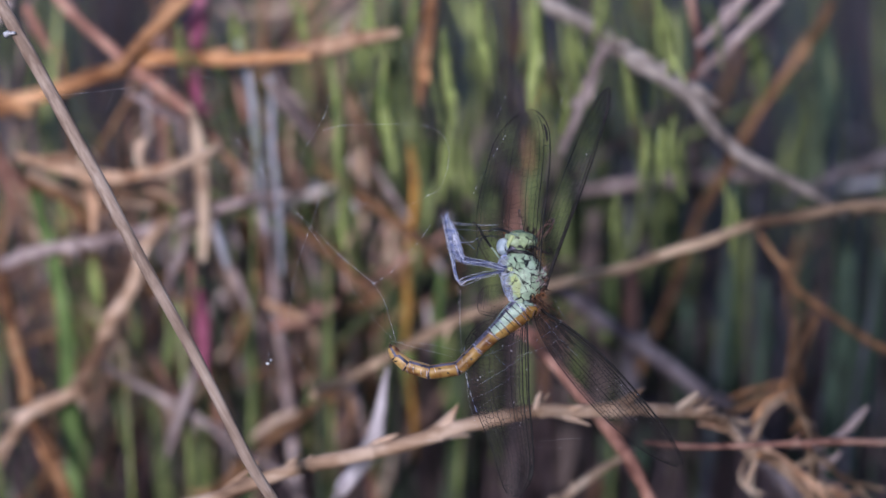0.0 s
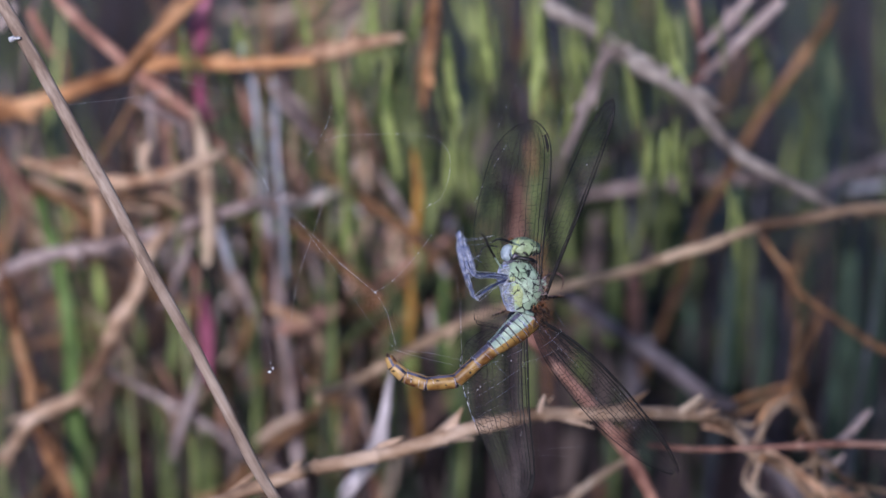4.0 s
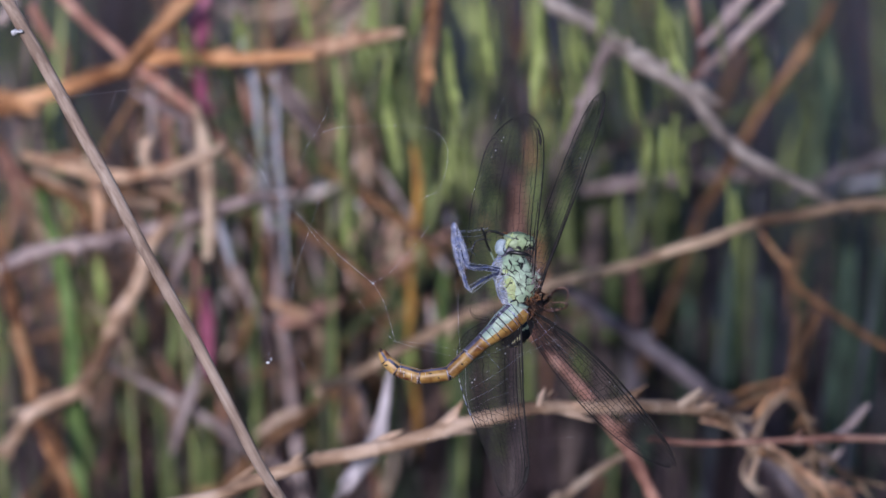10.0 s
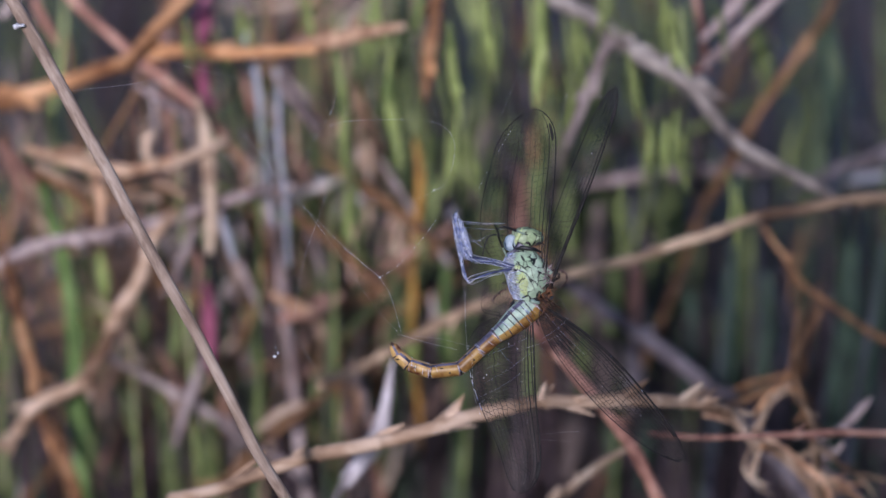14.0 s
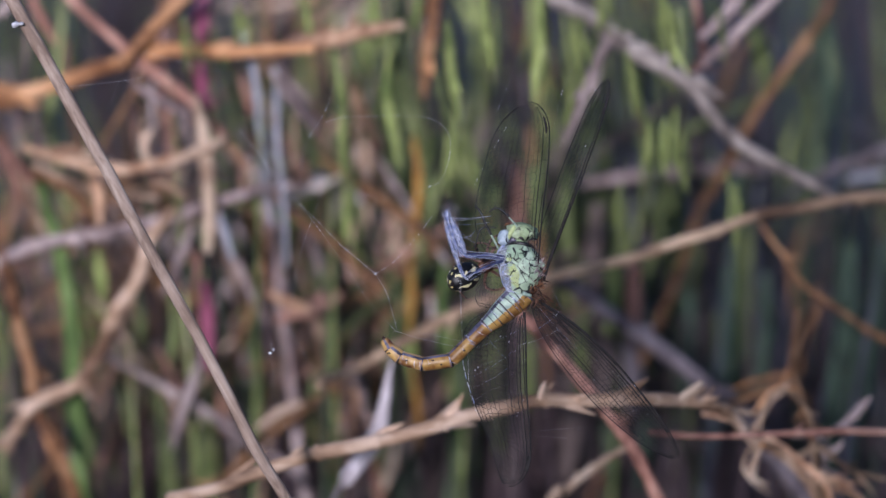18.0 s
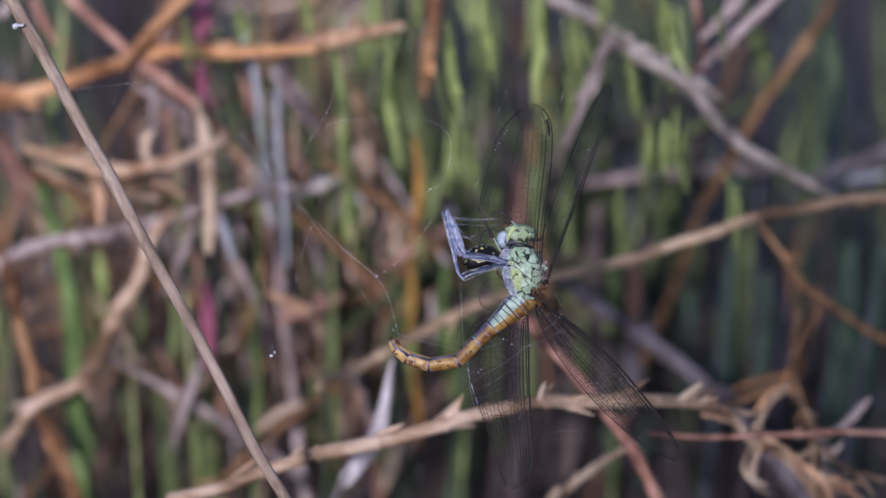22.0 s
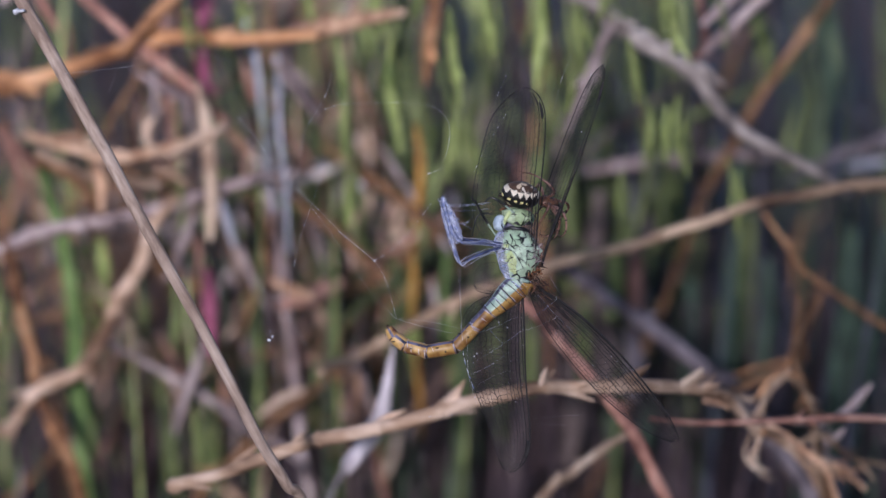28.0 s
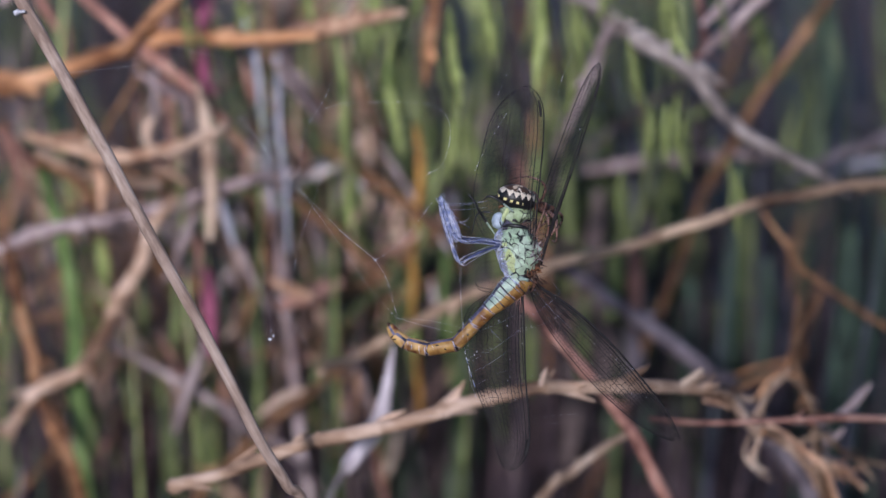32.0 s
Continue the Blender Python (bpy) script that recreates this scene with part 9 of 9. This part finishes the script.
    walk(spider, [
        (0, pose(0.01267, 0.34695, 0.22734, -137.525, -73.590, 46.393)),
        (2, pose(0.01107, 0.35086, 0.22384, -136.788, -73.593, 45.777)),
        (3.5, pose(0.01167, 0.34353, 0.22168, -133.686, -62.171, 37.076)),
        (5.5, pose(0.01292, 0.34004, 0.22097, -128.177, -58.627, 31.354)),
        (7, pose(0.01217, 0.33962, 0.21872, -121.730, -45.588, 20.505)),
        (9, pose(0.01221, 0.33993, 0.21884, -121.709, -45.540, 20.404)),
        (10, pose(0.01260, 0.34034, 0.21924, -121.792, -45.573, 20.531)),
        (11, pose(0.01247, 0.34040, 0.21948, -125.120, -49.351, 23.726)),
        (13, pose(0.01287, 0.34225, 0.22109, -134.055, -62.260, 37.390)),
        (14.5, pose(0.01121, 0.34115, 0.22149, -131.959, -69.533, 34.657)),
        (16.5, pose(0.00791, 0.33854, 0.22342, -134.913, -43.596, 49.286)),
        (17, pose(0.00691, 0.33640, 0.22419, -101.042, -18.084, 41.567)),
        (17.5, pose(0.00598, 0.33629, 0.22485, -107.787, -20.069, 41.940)),
        (18, pose(0.00538, 0.33709, 0.22550, -99.802, -16.046, 41.147)),
        (18.5, pose(0.00589, 0.33641, 0.22506, -99.854, -16.052, 41.189)),
        (19, pose(0.00709, 0.33652, 0.22415, -107.727, -20.049, 41.967)),
        (19.5, pose(0.00718, 0.33621, 0.22395, -105.601, -16.101, 41.231)),
        (20.5, pose(0.00768, 0.33630, 0.22432, -80.790, -3.516, 32.196)),
        (21.5, pose(0.00803, 0.33731, 0.22507, -68.736, 0.264, 27.030)),
        (22.5, pose(0.00846, 0.34304, 0.22806, -69.061, -14.013, 29.734)),
        (23.5, pose(0.00911, 0.34766, 0.22762, -69.250, -15.587, 25.289)),
        (24, pose(0.00966, 0.35049, 0.22752, -49.246, -25.790, 22.664)),
        (24.3, pose(0.01047, 0.35080, 0.22781, -42.203, -17.105, 20.622)),
        (24.6, pose(0.01091, 0.34719, 0.22946, -20.239, -7.208, 18.514)),
        (25, pose(0.01267, 0.33807, 0.23203, -7.152, 13.233, 8.772)),
        (25.5, pose(0.01286, 0.33633, 0.23278, 7.519, 13.701, 11.443)),
        (27.5, pose(0.01353, 0.33414, 0.23389, 20.062, 11.500, 14.664)),
        (28, pose(0.01323, 0.33409, 0.23359, 20.064, 11.497, 14.661)),
        (29, pose(0.01456, 0.33353, 0.23216, 9.223, 14.094, 14.040)),
        (30, pose(0.01447, 0.33321, 0.23201, -2.043, 18.407, 7.471)),
        (31, pose(0.01425, 0.33356, 0.23304, 10.285, 16.264, 10.802)),
        (32, pose(0.01265, 0.33356, 0.23304, 4.575, 16.264, 10.802)),
    ])
    # The abdomen swings and gives a little at the waist.
    walk(abdomen, [(t, pose((WAIST.x + x) * MM, WAIST.y * MM, (WAIST.z + z) * MM, 0, b, 0)) for t, b, x, z in (
        (0, 0.1, 0.67, 0.20), (0.5, 0.4, 0.21, 0.41), (1, -0.6, 0.64, 0.49), (1.5, 3.1, 0.70, -0.51), (2, 0.5, 0.43, 0.20), (2.5, 0.5, 0.65, 0.12),
        (3, 0.6, 0.56, 0.02), (3.5, 3.4, 0.91, -0.75), (5.5, 0.8, 0.57, -0.14), (6, 0.6, 0.52, -0.05), (6.5, 2.0, 0.50, -0.42), (7, 2.6, 0.52, -0.50),
        (7.5, 1.9, 0.58, -0.44), (8, 5.0, 0.73, -1.15), (8.5, 2.4, 0.42, -0.48), (9, 2.0, 0.46, -0.45), (9.5, 1.5, 0.40, -0.31), (10, 1.4, 0.35, -0.30),
        (10.5, 1.4, 0.34, -0.35), (11, 1.1, 0.35, -0.22), (11.5, 1.8, 0.33, -0.35), (12, 3.8, 0.51, -0.97), (12.5, 1.7, 0.31, -0.34), (13, 1.9, 0.40, -0.43),
        (13.5, 1.7, 0.65, -0.36), (14, 2.6, 0.45, -0.49), (14.5, 1.7, 0.56, -0.27), (16.5, 0.8, 0.33, -0.08), (17, 0.4, -0.10, 0.23), (17.5, 0.3, 0.02, 0.08),
        (18, -0.5, -0.08, 0.15), (18.5, -0.4, -0.08, 0.09), (19, -0.0, 0.02, 0.01), (19.5, -0.1, -0.04, -0.02), (20, 2.9, 0.39, -0.90), (20.5, 1.0, 0.01, -0.12),
        (21, -0.0, 0.11, 0.06), (21.5, -0.7, 0.23, 0.27), (22, -0.8, 0.34, 0.36), (22.5, -1.2, 0.31, 0.39), (23, -1.3, 0.30, 0.42), (23.5, -1.2, 0.21, 0.53),
        (24, -1.9, 0.47, 0.62), (24.5, -2.1, 0.59, 0.74), (25, 2.7, 0.91, -0.42), (25.5, -1.2, 0.42, 0.43), (27.5, -1.2, 0.41, 0.14), (28, -1.4, 0.50, 0.22),
        (28.5, -1.4, 0.42, 0.19), (29, -1.7, 0.01, 0.28), (29.5, -1.3, 0.51, 0.28), (30, -1.5, 0.48, 0.28), (30.5, -2.0, 0.50, 0.45), (31, -0.7, 0.66, -0.09),
        (31.5, -0.8, 0.41, 0.24), (32, -1.6, 0.39, 0.39))])
    # The head turns a little as it is pulled about.
    walk(head, [(t, pose(x * MM, 0, z * MM, 0, 3 * x, -6 * x)) for t, x, z in ((0, -0.36, -0.12), (1, -0.29, 0.15), (2, 0.53, 0.60), (3, -0.24, 0.07), (3.5, 0.09, 0.38), (5.5, 0.17, -0.05), (6, 0.21, 0.10), (7, 0.37, 0.19), (8, 0.41, 0.39), (9, 0.22, 0.10), (10, 0.17, 0.15), (11, 0.13, 0.18), (12, 0.13, 0.50), (13, 0.05, 0.14), (14, -0.17, 0.16), (14.5, 0.08, 0.30), (16.5, 0.15, 0.13), (17, 0.27, 0.02), (18, -0.07, -0.20), (19, 0.00, 0.00), (20, -0.18, 0.48), (21, -0.33, -0.04), (22, -0.56, 0.01), (23, -0.61, -0.08), (24, -0.81, -0.05), (25, -0.76, 0.44), (25.5, -0.67, -0.04), (27.5, -0.30, 0.04), (28, -0.27, -0.03), (29, -0.19, 0.16), (30, -0.42, 0.11), (31, -0.64, 0.60), (32, -0.37, 0.10))])
    # The two raised legs swing on their joints: forward in the first half, up and sideways in the second.
    for (leg, base), turns in zip(raised_legs, (((0, 22, -4), (3.5, 24, -4), (5.5, 44, 16), (14.5, 44, 16), (16.5, 0, 0), (25.5, 4, 0), (27.5, 22, 0), (32, 20, 0)),
                                                ((0, 40, -10), (3.5, 40, -12), (5.5, 30, -16), (14.5, 30, -16), (16.5, 0, 0), (25.5, 4, 0), (27.5, 14, -4), (32, 12, -4)))):
        walk(leg, [(t, Matrix.Translation(base) @ pose(0, 0, 0, a, b, 0)) for t, a, b in turns])
    # The bound legs sway on the hip.
    walk(legs, [(t, Matrix.Translation(HIP * MM) @ pose(0, 0, 0, 0, b, c)) for t, b, c in ((0, 8.6, -22.0), (1, 7.8, -22.0), (2, 8.9, -22.0), (3, 6.9, -22.0), (3.5, 0.9, 5.5), (5.5, -0.3, 14.7), (6, 0.4, 12.8), (7, 2.5, 17.1), (8, 2.7, 10.8), (9, 2.1, 13.5), (10, 1.1, 17.3), (11, 1.4, 15.6), (12, 3.0, 8.8), (13, 0.2, 18.4), (14, 8.8, -18.4), (14.5, 8.2, -17.0), (16.5, 6.1, -17.9), (17, 3.7, -10.2), (18, 0.4, 2.8), (19, 0.0, 0.0), (20, 8.6, -22.0), (21, 6.8, -21.8), (22, 6.4, -21.0), (23, 5.6, -18.8), (24, 5.4, -21.2), (25, 9.8, -22.0), (25.5, 5.1, -19.9), (27.5, 1.6, 2.6), (28, 2.6, -0.1), (29, 2.1, -3.7), (30, 2.5, 0.2), (31, 4.7, -2.9), (32, 1.8, 3.8))])
    # Four of the spider's legs reach round the dragonfly, the others grope slowly.
    reach = {
        (1, 0): ((0, 10, 4, 6), (3.5, 45, 12, -5), (7, 55, 16, -7), (10, 40, 11, -22), (11.5, 51, 7, 5), (13, 59, -1, 31), (14.75, 35, 4, 20), (16.5, 10, 4, 8), (20, 8, -5, -6), (24, 0, 10, 0), (25.5, -8, 24, 8), (28, 6, 20, -6), (30, -6, 28, 6), (32, 4, 22, 0)),
        (1, 3): ((0, 10, 10, 0), (3.5, 44, 40, 4), (7, 50, 49, 3), (10, 42, 40, -1), (13, 43, 32, 19), (17, 40, 20, 24), (19, 45, 18, 24), (20.5, 21, 24, 21), (22.5, 30, 24, 25), (23.65, 61, 33, 43), (24.8, 95, 32, 64), (28, 101, 30, 67), (31, 67, 43, 45), (32, 72, 42, 47)),
        (-1, 3): ((0, 0, 20, 0), (3.5, -18, 30, 2), (7, -22, 32, 1), (10, -31, 41, 4), (13, 4, 38, 31), (16.5, 0, 10, 12), (22.5, 4, 0, 20), (23.75, 1, -6, 50), (25, -4, -10, 80), (28, -4, -12, 85), (31, -1, -32, 69), (32, 0, -30, 72)),
        (-1, 0): ((0, 0, 0, 0), (5, 8, -6, 10), (10, -6, 8, 0), (15.5, 4, 0, -8), (20, 0, 6, 6), (23.5, 4, 0, -20), (25, 8, -6, -48), (28, 8, -7, -50), (31, 28, 7, -60), (32, 26, 6, -58)),
    }
    rng = random.Random(31)
    for leg, root, side, k in spider_legs:
        turns = reach.get((side, k)) or [(t, rng.uniform(-14, 14), rng.uniform(-14, 14) + (24 if t > 24.5 and k < 2 else 0), rng.uniform(-16, 16)) for t in (0, 2.5, 5, 7.5, 10, 13, 15.5, 17.5, 20, 22.5, 24, 25.5, 28, 30, 32)]
        walk(leg, [(t, Matrix.Translation(root) @ pose(0, 0, 0, a, b, c)) for t, a, b, c in turns])


motions()
